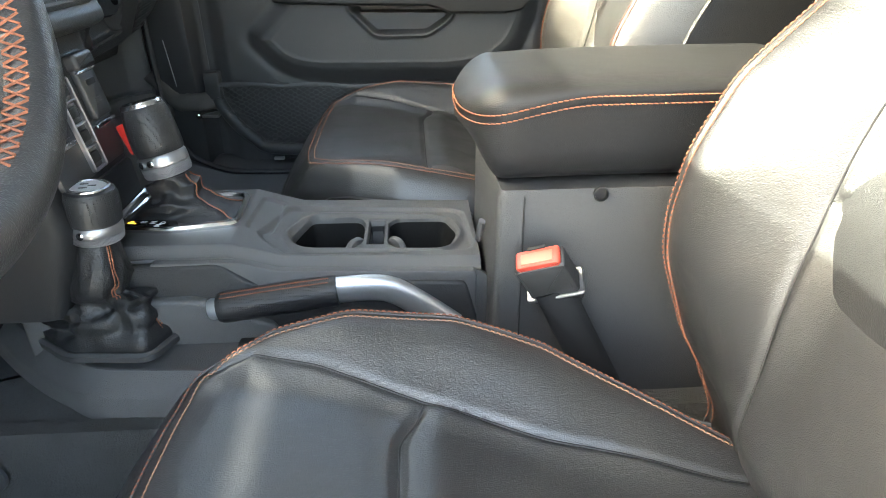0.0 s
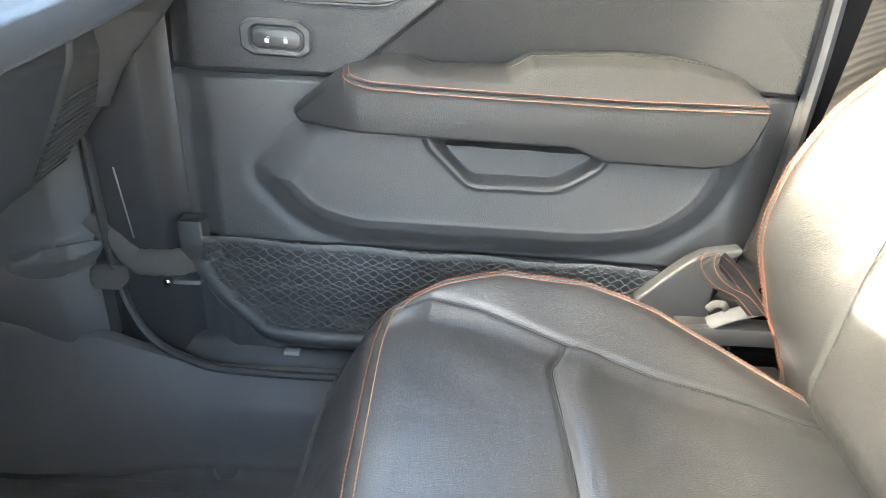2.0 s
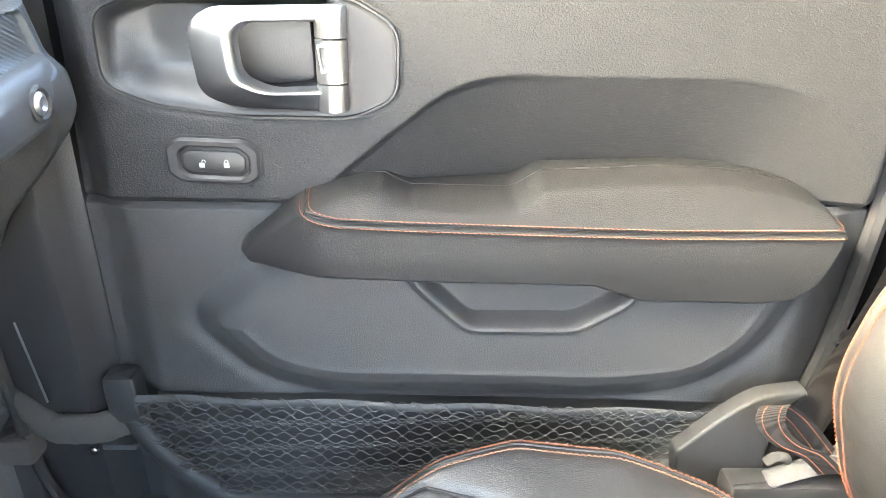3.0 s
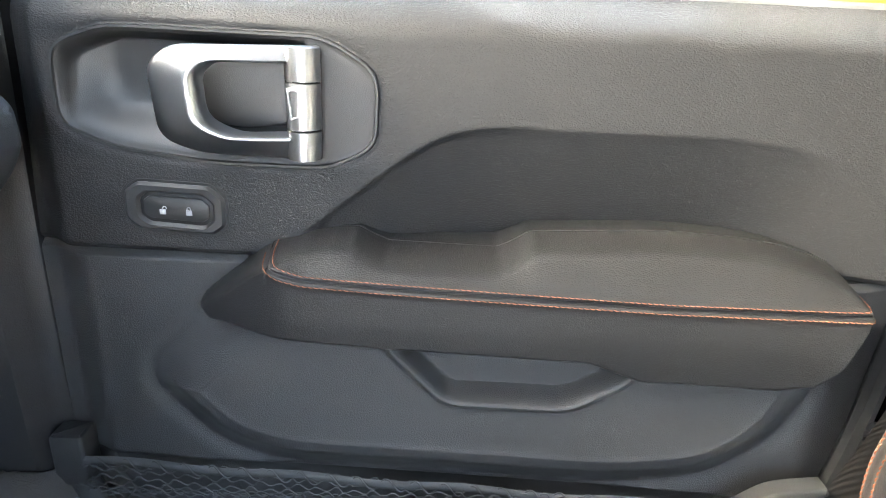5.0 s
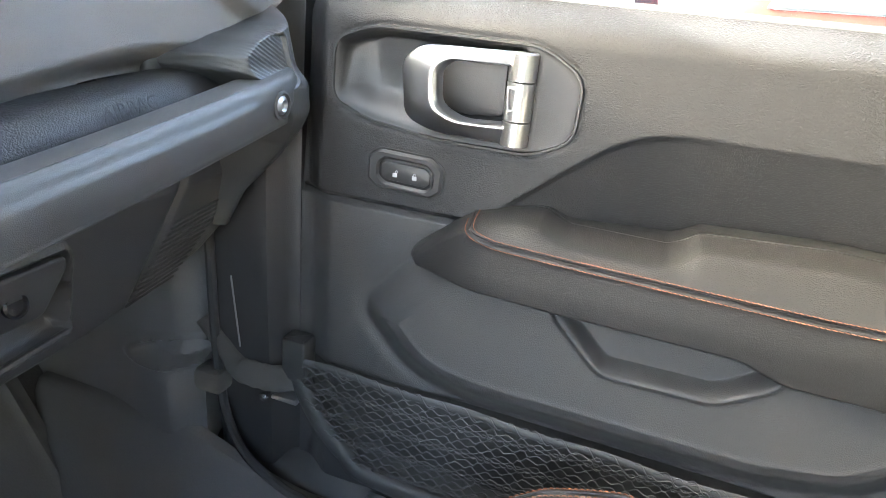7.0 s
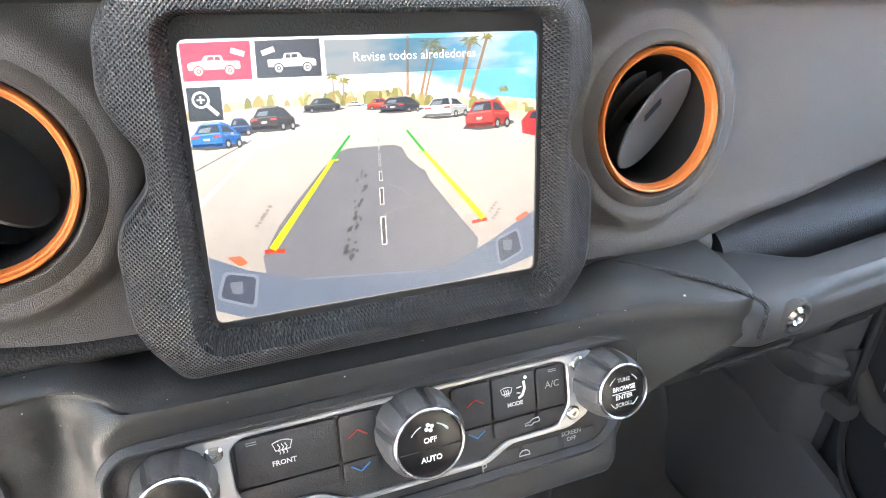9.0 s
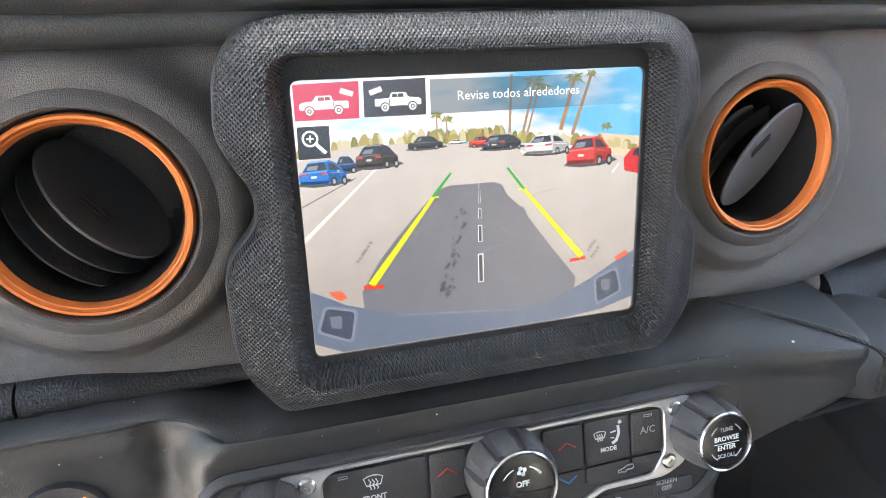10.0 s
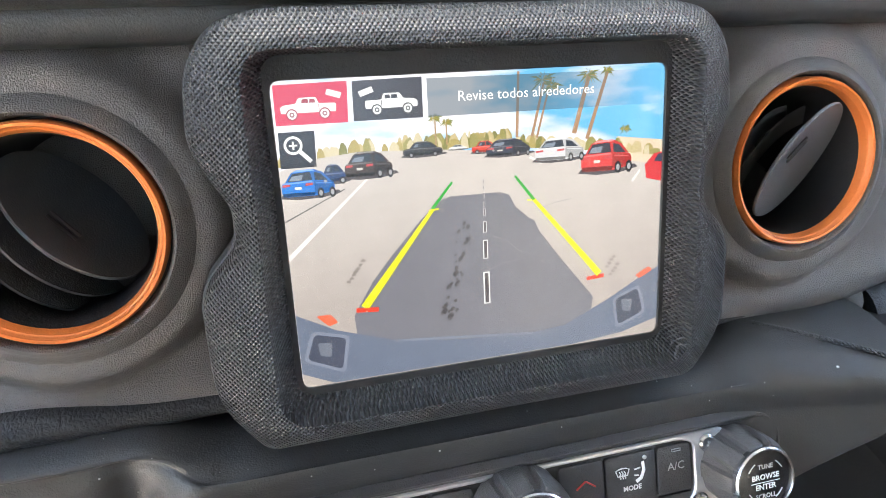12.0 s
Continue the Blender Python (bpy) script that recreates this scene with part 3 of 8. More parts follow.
for dz in (0.0038, -0.0038):
    _sx = np.linspace(0.178 - 0.6 * dz, 0.6585, 160)
    _sz = ARM_SEAM(_sx) + dz
    part("stitching", stitches([(x, float(arm_y(x, z)) - 0.0001, z) for x, z in zip(_sx, _sz)], (0, -1, 0.1), 0.0046, 0.0040, 0.00046, 0.0003), THREAD, ARM, "row of orange stitches", kind="stuff")
_sx = np.linspace(0.180, 0.659, 160)
part("seam", tube([(x, float(arm_y(x, z)) + 0.0004, z) for x, z in zip(_sx, ARM_SEAM(_sx))], 0.0005, 5), DARK, ARM, "dark seam line")

# handle plate, cup and paddle
_d3 = lambda y0: (lambda a, b, d: (a, y0 - d, b))
_pl = rounded(PLATE, 0.016, 5)


def plate_depth(a, b, s):
    """The plate is scooped out ahead of the hinge: steep below its upper edge, easing out towards the lower one."""
    d = -float(sdf(_pl, np.array([a]), np.array([b]))[0])
    up = float(sstep(0.690, 0.742, b + 0.15 * (0.06 - a)))
    wall = float(sstep(0.0030, 0.012, d)) * up + float(sstep(0.0030, 0.040, d)) * (1 - up)
    front = float(sstep(0.012, 0.060, a))
    return (a, 0.7125 + 0.024 * wall * (0.45 + 0.55 * front) * float(sstep(0.214, 0.204, a)) - 0.0015 * float(sstep(0.0035, 0.001, d)), b)


PLT = part("handle_plate", bowl(_pl, plate_depth, 44), PLATE_BLACK, DOOR, "angular black plate with a scooped finger recess")
part("plate_bead", loft([[(a, 0.7140, b) for a, b in inset(_pl, -0.0008)], [(a, 0.7104, b) for a, b in inset(_pl, 0.0004)], [(a, 0.7104, b) for a, b in inset(_pl, 0.0020)], [(a, 0.7130, b) for a, b in inset(_pl, 0.0032)]]), PLATE_BLACK, PLT)
_ho = rounded([(0.101, 0.745), (0.119, 0.7595), (0.223, 0.762), (0.223, 0.6775), (0.134, 0.6820), (0.106, 0.6925)], [0.012, 0.012, 0.004, 0.004, 0.016, 0.012], 6)
_hi = rounded([(0.1385, 0.739), (0.150, 0.7485), (0.202, 0.7490), (0.203, 0.6975), (0.163, 0.6965), (0.1405, 0.7080)], [0.007, 0.008, 0.004, 0.004, 0.010, 0.010], 6)


def bow(a, b, d):
    """The paddle stands out most at its free end."""
    return (a, 0.712 - d - 0.016 * float(sstep(0.235, 0.12, a)) ** 1.2, b)


_hr = [[bow(a, b, 0.0) for a, b in _ho]]
for w, lift_ in ((0.0, 0.0035), (0.03, 0.0065), (0.08, 0.0078), (0.40, 0.0112), (0.70, 0.0142), (0.76, 0.0150), (0.82, 0.0156), (0.90, 0.0150), (0.97, 0.0120), (1.0, 0.0090)):
    _hr.append([bow(p[0] + (q[0] - p[0]) * w, p[1] + (q[1] - p[1]) * w, 0.003 + lift_) for p, q in zip(_ho, _hi)])
_hr.append([bow(a, b, 0.0) for a, b in _hi])
HND = part("door_handle", loft(_hr, loop=True), BRUSHED, PLT, "satin chrome pull handle", angle=60)
part("handle_cup", bowl(rounded([(0.112, 0.757), (0.212, 0.757), (0.212, 0.686), (0.112, 0.690)], 0.008, 4), lambda a, b, s: (a, 0.7290 + 0.006 * s, b), 6), DARK, PLT)
part("cup_flap", prism(rounded([(0.118, 0.754), (0.1925, 0.7535), (0.1940, 0.7000), (0.160, 0.6960), (0.118, 0.7000)], 0.006, 4), _d3(0.7270), 0, 0.0040, 0.001), PLATE_BLACK, PLT)
for z0, z1 in ((0.6785, 0.7010), (0.7017, 0.7362), (0.7369, 0.7615)):
    part("hinge_knuckle", tube([(0.2120, 0.7010, z0), (0.2120, 0.7010, z0 + 0.0006), (0.2120, 0.7010, z1 - 0.0006), (0.2120, 0.7010, z1)], [(0.0118, 0.0126), (0.0128, 0.0136), (0.0128, 0.0136), (0.0118, 0.0126)], 28, up=(0, -1, 0)), BRUSHED, HND)
part("hinge_core", tube([(0.2120, 0.7010, 0.680), (0.2120, 0.7010, 0.760)], 0.0110, 16), DARK, HND)
part("hinge_badge", frame_ring(rounded([(0.2020, 0.733), (0.2120, 0.733), (0.2105, 0.712), (0.2050, 0.709)], 0.002, 2), rounded([(0.2040, 0.7305), (0.2105, 0.7305), (0.2130, 0.7135), (0.2063, 0.7115)], 0.002, 2), _d3(0.6885), -0.002, 0.0012, 0.0005), BRUSHED, HND)

# door lock switch
_lo = rounded([(0.0620, 0.6425), (0.0735, 0.6510), (0.1310, 0.6495), (0.1435, 0.6400), (0.1430, 0.6160), (0.1320, 0.6085), (0.0735, 0.6105), (0.0620, 0.6190)], 0.004, 4)
_li = rounded([(0.0740, 0.6370), (0.0810, 0.6425), (0.1255, 0.6415), (0.1335, 0.6345), (0.1330, 0.6215), (0.1255, 0.6155), (0.0810, 0.6175), (0.0740, 0.6230)], 0.003, 4)
LOCK = part("lock_switch", frame_ring(_lo, _li, _d3(0.7135), 0, 0.0058, 0.0024), PLATE_BLACK, DOOR, "black door lock switch with white padlock symbols")
part("switch_gap", frame_ring(inset(_lo, -0.0022), inset(_lo, 0.0010), _d3(0.7135), 0, 0.0026, 0.0003), DARK, LOCK)
part("switch_well", prism(inset(_li, -0.001), _d3(0.7150), 0, 0.0038, 0.0004), DARK, LOCK)
part("rocker", prism(inset(_li, 0.0030), _d3(0.7140), 0, 0.0050, 0.0014), PLATE_BLACK, LOCK)
for cx, lift in ((0.0925, 0.0022), (0.1140, 0.0)):
    arc = [(cx + 0.0015 * math.cos(w) + lift * 0.8, 0.7087, 0.6290 + 0.0024 * math.sin(w)) for w in np.linspace(0, math.pi, 9)]
    part("padlock_symbol", join(box((cx - 0.0024, 0.7083, 0.6244), (cx + 0.0024, 0.7091, 0.6288), 0.0003), tube(arc, 0.0004, 6)), GREY_PRINT, LOCK)

# map pocket: frame, net of cord, laced hem
part("pocket_frame", tube(spline([(-0.024, 0.716, 0.392), (-0.017, 0.714, 0.345), (0.010, 0.712, 0.295), (0.050, 0.710, 0.256), (0.095, 0.708, 0.233), (0.30, 0.706, 0.228), (0.50, 0.706, 0.240), (0.560, 0.706, 0.285), (0.640, 0.708, 0.345)], 7), (0.014, 0.011), 10, up=(0, -1, 0)), PLASTIC, DOOR, "moulded rim of the map pocket", angle=60)
part("pocket_end", prism(rounded([(0.553, 0.333), (0.603, 0.386), (0.627, 0.404), (0.672, 0.411), (0.676, 0.404), (0.648, 0.388), (0.652, 0.290), (0.560, 0.280)], [0.004, 0.02, 0.02, 0.002, 0.002, 0.015, 0.01, 0.01], 4), lambda a, b, d: (a, 0.694 - d, b), 0, 0.018, 0.004, 4), PLASTIC, DOOR)
part("frame_post", box((-0.038, 0.702, 0.345), (-0.006, 0.73, 0.402), 0.004), PLASTIC, DOOR)
_net = []
for row in range(27):
    zb = 0.372 - 0.0051 * row
    run = []
    for c in range(76):
        hi_ = 1 if (c + row) % 2 else -1
        for k in (-0.0017, 0.0017):
            x = -0.012 + 0.0090 * c + k + 0.0011 * math.sin(c * 2.1 + row)
            z = zb + 0.0029 * hi_ + 0.0009 * math.sin(c * 1.7 + row * 3) - 0.020 * x
            if float(sdf(POCKET, np.array([x]), np.array([z]))[0]) < 0.006:
                run.append((x, 0.7060 + 0.004 * math.sin(x * 9 + row) - 0.0008 * hi_, z))
            else:
                if len(run) > 3:
                    _net.append(tube(run, 0.0009, 5))
                run = []
    if len(run) > 3:
        _net.append(tube(run, 0.0009, 5))
part("net", join(*_net), NETTING, DOOR, "stretched black cord net of the map pocket", kind="stuff")
_hem = [(x, 0.7045, 0.3765 - 0.030 * (x + 0.01) + 0.002 * math.sin(x * 40)) for x in np.linspace(-0.010, 0.64, 60)]
part("net_hem", tube(_hem, (0.0048, 0.0022), 8, up=(0, -1, 0)), NETTING, DOOR)
part("lacing", tube([(x, 0.7020 + 0.002 * math.cos(x * 230), 0.3765 - 0.030 * (x + 0.01) + 0.0065 * math.sin(x * 230)) for x in np.linspace(-0.008, 0.63, 520)], 0.0008, 5), NETTING, DOOR)

# window pane and the price sheet on it
PANE = tagged(part("window_1", box((-0.02, 0.757, 0.79), (0.74, 0.761, 1.22), 0.001), GLASS, None), "clear side window of the passenger door", "window", kind="structure")
PANE.visible_shadow = False
STICK = thing("window_sticker", (0.56, 0.755, 0.80), "white printed price sheet stuck inside the side window", "sticker")
part("paper_sheet", box((0.532, 0.7545, 0.806), (0.725, 0.7553, 1.10), 0.0003), PAPER, STICK)
part("yellow_band", box((0.585, 0.7535, 0.809), (0.66, 0.7543, 0.817), 0.0003), material("yellow print", (0.85, 0.75, 0.05), 0.7), STICK)
for i in range(8):
    xx = 0.542 + 0.022 * i
    part("text_bar", box((xx, 0.7535, 0.838 + 0.006 * (i % 3)), (xx + 0.016, 0.7543, 0.8405 + 0.006 * (i % 3)), 0.0003), GREY_PRINT, STICK)


# ---- parked car outside ----
def parked_car(at, mat, label, tall=1.0):
    car = thing("parked_car", at, label, "car")
    ox, oy, oz = at
    prof = [(-2.2, 0.35), (-2.25, 0.75), (-1.3, 0.95), (-0.7, 1.40), (0.7, 1.45), (1.5, 1.05), (2.2, 0.95), (2.25, 0.40)]
    poly = rounded([(a, b * tall) for a, b in prof], 0.15, 4)
    part("body", loft([[(ox + a, oy + s * 0.85, oz + b) for a, b in inset(poly, 0.0 if abs(s) < 1 else 0.10)] for s in (-1.0, -0.93, 0.93, 1.0)], True, True), mat, car)
    win = rounded([(a, b * tall) for a, b in ((-1.1, 1.0), (-0.62, 1.33), (0.62, 1.37), (1.2, 1.05))], 0.05, 3)
    part("side_window", prism(win, lambda a, b, d: (ox + a, oy - 0.80 - d, oz + b), 0.0, 0.06, 0.01), CAR_GLASS, car)
    for wx in (-1.35, 1.35):
        m = Matrix.Translation((ox + wx, oy - 0.80, oz + 0.33)) @ pose(0, 0, 0, 90, 0, 0)
        whl = part("wheel", disc_profile([(0.02, -0.1), (0.33, -0.1), (0.33, 0.08), (0.24, 0.10), (0.05, 0.08)], 28, m), RUBBER, car)
        part("rim", disc_profile([(0.21, 0.085), (0.20, 0.11), (0.06, 0.10), (0.03, 0.12)], 20, m), SILVER, whl)
    return car


parked_car((1.75, 4.2, -0.55), CAR_RED, "tall red off-roader parked beside the truck", 1.45)
_grey = parked_car((-2.45, 4.6, -0.55), material("black car paint", (0.006, 0.006, 0.007), 0.4, vary=0.06), "black off-roader with a spare wheel on its tail", 1.55)
_m = Matrix.Translation((-0.15, 4.05, 0.83)) @ pose(0, 0, 0, 90, 0, 20)
_sw = part("spare_wheel", disc_profile([(0.02, -0.1), (0.36, -0.1), (0.38, 0.0), (0.36, 0.08), (0.26, 0.10), (0.05, 0.08)], 32, _m), DARK, _grey)
part("rim", disc_profile([(0.24, 0.085), (0.23, 0.12), (0.10, 0.09), (0.04, 0.13)], 10, _m), SILVER, _sw)
parked_car((8.2, 4.6, -0.55), material("sand car paint", (0.55, 0.40, 0.22), 0.25, coat=0.5, vary=0.04), "sand coloured car parked in the next row")

# ---- front pillar, sill and kick panel ----
PIL = thing("door_pillar_trim", (-0.10, 0.73, 0.30), "black painted hinge pillar with its rubber door seal", "pillar trim")
part("pillar_panel", sheet([[(x, 0.735 - 0.030 * float(sstep(-0.165, -0.125, x)) * float(sstep(-0.032, -0.06, x)) + 0.004 * math.sin(z * 9), z) for x in np.linspace(-0.17, -0.030, 22)] for z in np.linspace(0.20, 0.92, 30)], (0, 0.05, 0)), TRIM_DARK, PIL)
part("door_seal", tube(spline([(-0.138, 0.700, 0.92), (-0.134, 0.700, 0.62), (-0.128, 0.698, 0.36), (-0.102, 0.690, 0.250), (-0.040, 0.680, 0.205), (0.060, 0.676, 0.190), (0.40, 0.676, 0.188), (0.74, 0.676, 0.19)], 8), 0.0062, 8), TRIM_DARK, PIL)
part("edge_strip", tube([(-0.104, 0.699, 0.470), (-0.094, 0.699, 0.376)], 0.0011, 6), GUNMETAL, PIL)
part("check_strap", box((-0.062, 0.708, 0.304), (-0.020, 0.745, 0.312), 0.003), GUNMETAL, PIL)
part("wiring_sleeve", tube(spline([(-0.150, 0.704, 0.400), (-0.116, 0.702, 0.362), (-0.096, 0.700, 0.343), (-0.070, 0.699, 0.342), (-0.045, 0.702, 0.342), (-0.025, 0.716, 0.342)], 5), [(0.0125 + 0.0065 * float(sstep(3, 12, k)) + 0.0008 * math.sin(k * 1.9), 0.009 + 0.0006 * math.cos(k * 2.3)) for k in range(26)], 18, up=(0, -1, 0)), SLEEVE, PIL, "flat woven wiring sleeve", angle=60)
part("screw_head", disc_profile([(0.006, 0), (0.006, 0.003), (0.003, 0.005)], 12, Matrix.Translation((-0.061, 0.700, 0.312)) @ pose(0, 0, 0, 90)), CHROME, PIL)
part("wiring_plug", box((-0.155, 0.680, 0.304), (-0.113, 0.716, 0.338), 0.010), SLEEVE, PIL)
SILL = thing("door_sill", (0.3, 0.70, 0.10), "moulded black door sill below the map pocket", "door sill")
part("sill_body", sheet([[(x, 0.655 + 0.10 * v, 0.060 + 0.155 * math.sin(v * math.pi * 0.62) - 0.02 * float(sstep(0.0, 0.2, x))) for v in np.linspace(0, 1, 14)] for x in np.linspace(-0.16, 0.80, 40)], (0, 0, -0.03)), PLASTIC, SILL)
part("sill_clip", box((0.090, 0.690, 0.2105), (0.112, 0.702, 0.2165), 0.001), SILVER, SILL)
KICK = thing("kick_panel", (-0.30, 0.70, 0.10), "black moulded kick panel with an oval finger recess", "kick panel")
_x, _z = np.meshgrid(np.linspace(-0.58, -0.150, 150), np.linspace(0.05, 0.66, 190))
_e = np.sqrt(((_x + 0.190) / 0.058) ** 2 + ((_z - 0.346 - 0.16 * (_x + 0.19)) / 0.017) ** 2)
_y = 0.712 - 0.02 * sstep(-0.15, -0.19, _x) - 0.020 * np.exp(-((_x + 0.200) / 0.075) ** 2) * sstep(0.375, 0.300, _z) + 0.018 * sstep(1.05, 0.6, _e) - 0.007 * np.exp(-((_e - 1.1) / 0.2) ** 2) + 0.03 * sstep(0.15, 0.05, _z)
part("panel", sheet(np.dstack([_x, _y, _z]), (0, 0.03, 0)), RUBBER, KICK)
_x, _t = np.meshgrid(np.linspace(-0.42, 0.74, 60), np.linspace(0, 1, 18))
part("sill_ramp", sheet(np.dstack([_x, 0.628 - 0.03 * sstep(0.0, -0.25, _x) + (0.068 + 0.03 * sstep(0.0, -0.25, _x)) * _t, 0.052 + 0.135 * sstep(-0.2, 1, _t) + 0.060 * sstep(0.02, -0.22, _x) * sstep(0, 0.9, _t) + 0.010 * np.exp(-((_t - 0.42) / 0.13) ** 2) + 0.006 * np.exp(-((_t - 0.80) / 0.08) ** 2)]), (0, 0, -0.03)), RUBBER, KICK, "smooth moulded ramp beside the sill")

# passenger footwell mat
MAT_ = thing("floor_mat", (0.0, 0.42, 0.05), "ribbed black rubber floor mat in the passenger footwell", "floor mat")
_x, _y = np.meshgrid(np.linspace(-0.45, 0.600, 240), np.linspace(0.20, 0.652, 130))
_z = 0.052 + 0.30 * sstep(-0.27, -0.52, _x)
_e = sdf(rounded([(-0.44, 0.21), (0.590, 0.21), (0.592, 0.645), (-0.44, 0.642)], 0.03), _x, _y)
_z = _z + 0.012 * np.exp(-((_e + 0.010) / 0.006) ** 2)
_z += 0.003 * (np.abs(((_y - 0.22) / 0.028) % 1 - 0.5) < 0.2) * (np.abs(_x + 0.13) < 0.10)
for hx, hy, st in ((0.015, 0.628, 1.0), (0.015, 0.568, 0.55)):
    rr = np.sqrt(((_x - hx) * st) ** 2 + (_y - hy) ** 2)
    _z += 0.004 * np.exp(-((rr - 0.019) / 0.004) ** 2) - 0.012 * sstep(0.016, 0.011, rr)
for k in range(6):
    _z += 0.0030 * ((np.abs(_x - 0.012) < 0.010) & (np.abs(_y - (0.345 + 0.035 * k)) < 0.011 - 0.6 * np.abs(_x - 0.012)))
part("mat", sheet(np.dstack([_x, _y, _z]), (0, 0, -0.008)), RUBBER, MAT_)
part("heel_pad", box((-0.10, 0.34, 0.050), (0.06, 0.54, 0.0560), 0.002), RUBBER, MAT_)


# ---- seats ----
def table(xs, ys, n=400, soft=9):
    """A smooth curve through a few values."""
    x = np.linspace(xs[0], xs[-1], n)
    y = np.interp(x, xs, ys)
    k = np.hanning(2 * soft + 3)
    k /= k.sum()
    y = np.convolve(np.pad(y, soft + 1, mode="edge"), k, mode="valid")
    return lambda q: np.interp(q, x, y)


# bolster seam: distance from the middle line and height, for a full and for a flat bolster
_BX0 = [0.19, 0.26, 0.31, 0.386, 0.48, 0.56, 0.64, 0.74, 0.80]
RIDGE_U = table(_BX0, [0.165, 0.178, 0.200, 0.216, 0.208, 0.186, 0.155, 0.118, 0.10])
RIDGE_Z = table(_BX0, [0.345, 0.370, 0.385, 0.393, 0.388, 0.370, 0.335, 0.292, 0.27])
FLAT_U = table(_BX0, [0.160, 0.170, 0.190, 0.212, 0.222, 0.222, 0.200, 0.150, 0.12])
FLAT_Z = table(_BX0, [0.340, 0.360, 0.368, 0.368, 0.352, 0.336, 0.318, 0.292, 0.27])
PAN_Z = table([0.19, 0.24, 0.28, 0.40, 0.55, 0.70, 0.80], [0.335, 0.357, 0.364, 0.354, 0.329, 0.298, 0.285])
BOLSTER_IN = table([0.19, 0.25, 0.285, 0.36, 0.45, 0.55, 0.70, 0.80], [0.180, 0.178, 0.186, 0.172, 0.138, 0.108, 0.088, 0.08])
EDGE = 0.034


def cushion_at(x, v, flat):
    """A point of the cushion's skin: x along it, v from -1 to 1 across it; flat: the side (sign of v) with the flat bolster, or 0."""
    x, v = np.asarray(x, float), np.asarray(v, float)
    low = (v * flat) > 0
    ru = np.where(low, FLAT_U(x), RIDGE_U(x))
    rz = np.where(low, FLAT_Z(x), RIDGE_Z(x))
    u = np.abs(v) * (ru + EDGE)
    pan = PAN_Z(x)
    iu = np.minimum(BOLSTER_IN(x), ru - 0.012)
    z = pan + (rz - pan) * sstep(iu - 0.030, ru - 0.004, u)
    z = z - 0.042 * np.clip((u - ru) / EDGE, 0, 1.2) ** 2.3
    z = z - 0.050 * np.clip((0.262 - x) / 0.066, 0, 1.2) ** 2.3
    z = z - np.where(low, 0, 1) * 0.0042 * np.exp(-((u - iu) / 0.0030) ** 2) * (x > 0.262)
    xs = 0.431 + 0.020 * sstep(0.09, 0.14, u) * np.where(low, 0, 1)
    across = sstep(iu + 0.004, iu - 0.012, u) * np.where(low, 0, 1) + sstep(ru - 0.004, ru - 0.014, u) * np.where(low, 1, 0)
    z = z - 0.0060 * np.exp(-((x - xs) / 0.0042) ** 2) * across
    z = z + 0.008 * np.exp(-((x - xs - 0.028) / 0.026) ** 2) * across
    z = z - 0.0030 * np.exp(-((u - ru - 0.0015) / 0.0022) ** 2) * (x > 0.24)
    z = z + 0.0012 * np.sin(x * 45 + u * 20) * np.sin(u * 38 + 1.0) * sstep(0.25, 0.30, x)
    xx = x + 0.055 * np.abs(v) ** 5 * np.clip((0.40 - x) / 0.20, 0, 1) ** 2
    return xx, np.sign(v) * u, z


_BZ = [0.18, 0.221, 0.284, 0.357, 0.404, 0.442, 0.483, 0.522, 0.543, 0.600, 0.667, 0.76, 0.86, 0.96, 1.00]
CREST_X = table(_BZ, [0.83, 0.794, 0.747, 0.702, 0.686, 0.675, 0.672, 0.677, 0.683, 0.713, 0.776, 0.825, 0.865, 0.90, 0.92])


def back_x(z, u):
    """How far back the seat back's skin lies at height z and at u from its middle line."""
    z, u = np.asarray(z, float), np.abs(np.asarray(u, float))
    mid = 0.702 + 0.29 * (z - 0.32) + 0.05 * sstep(0.34, 0.24, z)
    crest = CREST_X(z)
    iu = 0.110 + 0.02 * sstep(0.3, 0.6, z)
    w = sstep(iu - 0.040, 0.214, u)
    x = mid + (np.minimum(crest, mid + 0.02) - mid) * w
    x = x + 0.075 * np.clip((u - 0.222) / 0.040, 0, 1.3) ** 2.2
    x = x + 0.0042 * np.exp(-((u - iu) / 0.0030) ** 2)
    x = x + 0.0060 * np.exp(-((z - 0.525 - 0.3 * u * u) / 0.004) ** 2) * sstep(iu, iu - 0.01, u)
    x = x - 0.006 * np.exp(-((z - 0.555) / 0.03) ** 2) * sstep(iu, iu - 0.03, u)
    x = x + 0.0030 * np.exp(-((u - 0.220) / 0.0022) ** 2)
    return x + 0.0015 * np.sin(z * 40 + u * 25) * np.sin(u * 33)


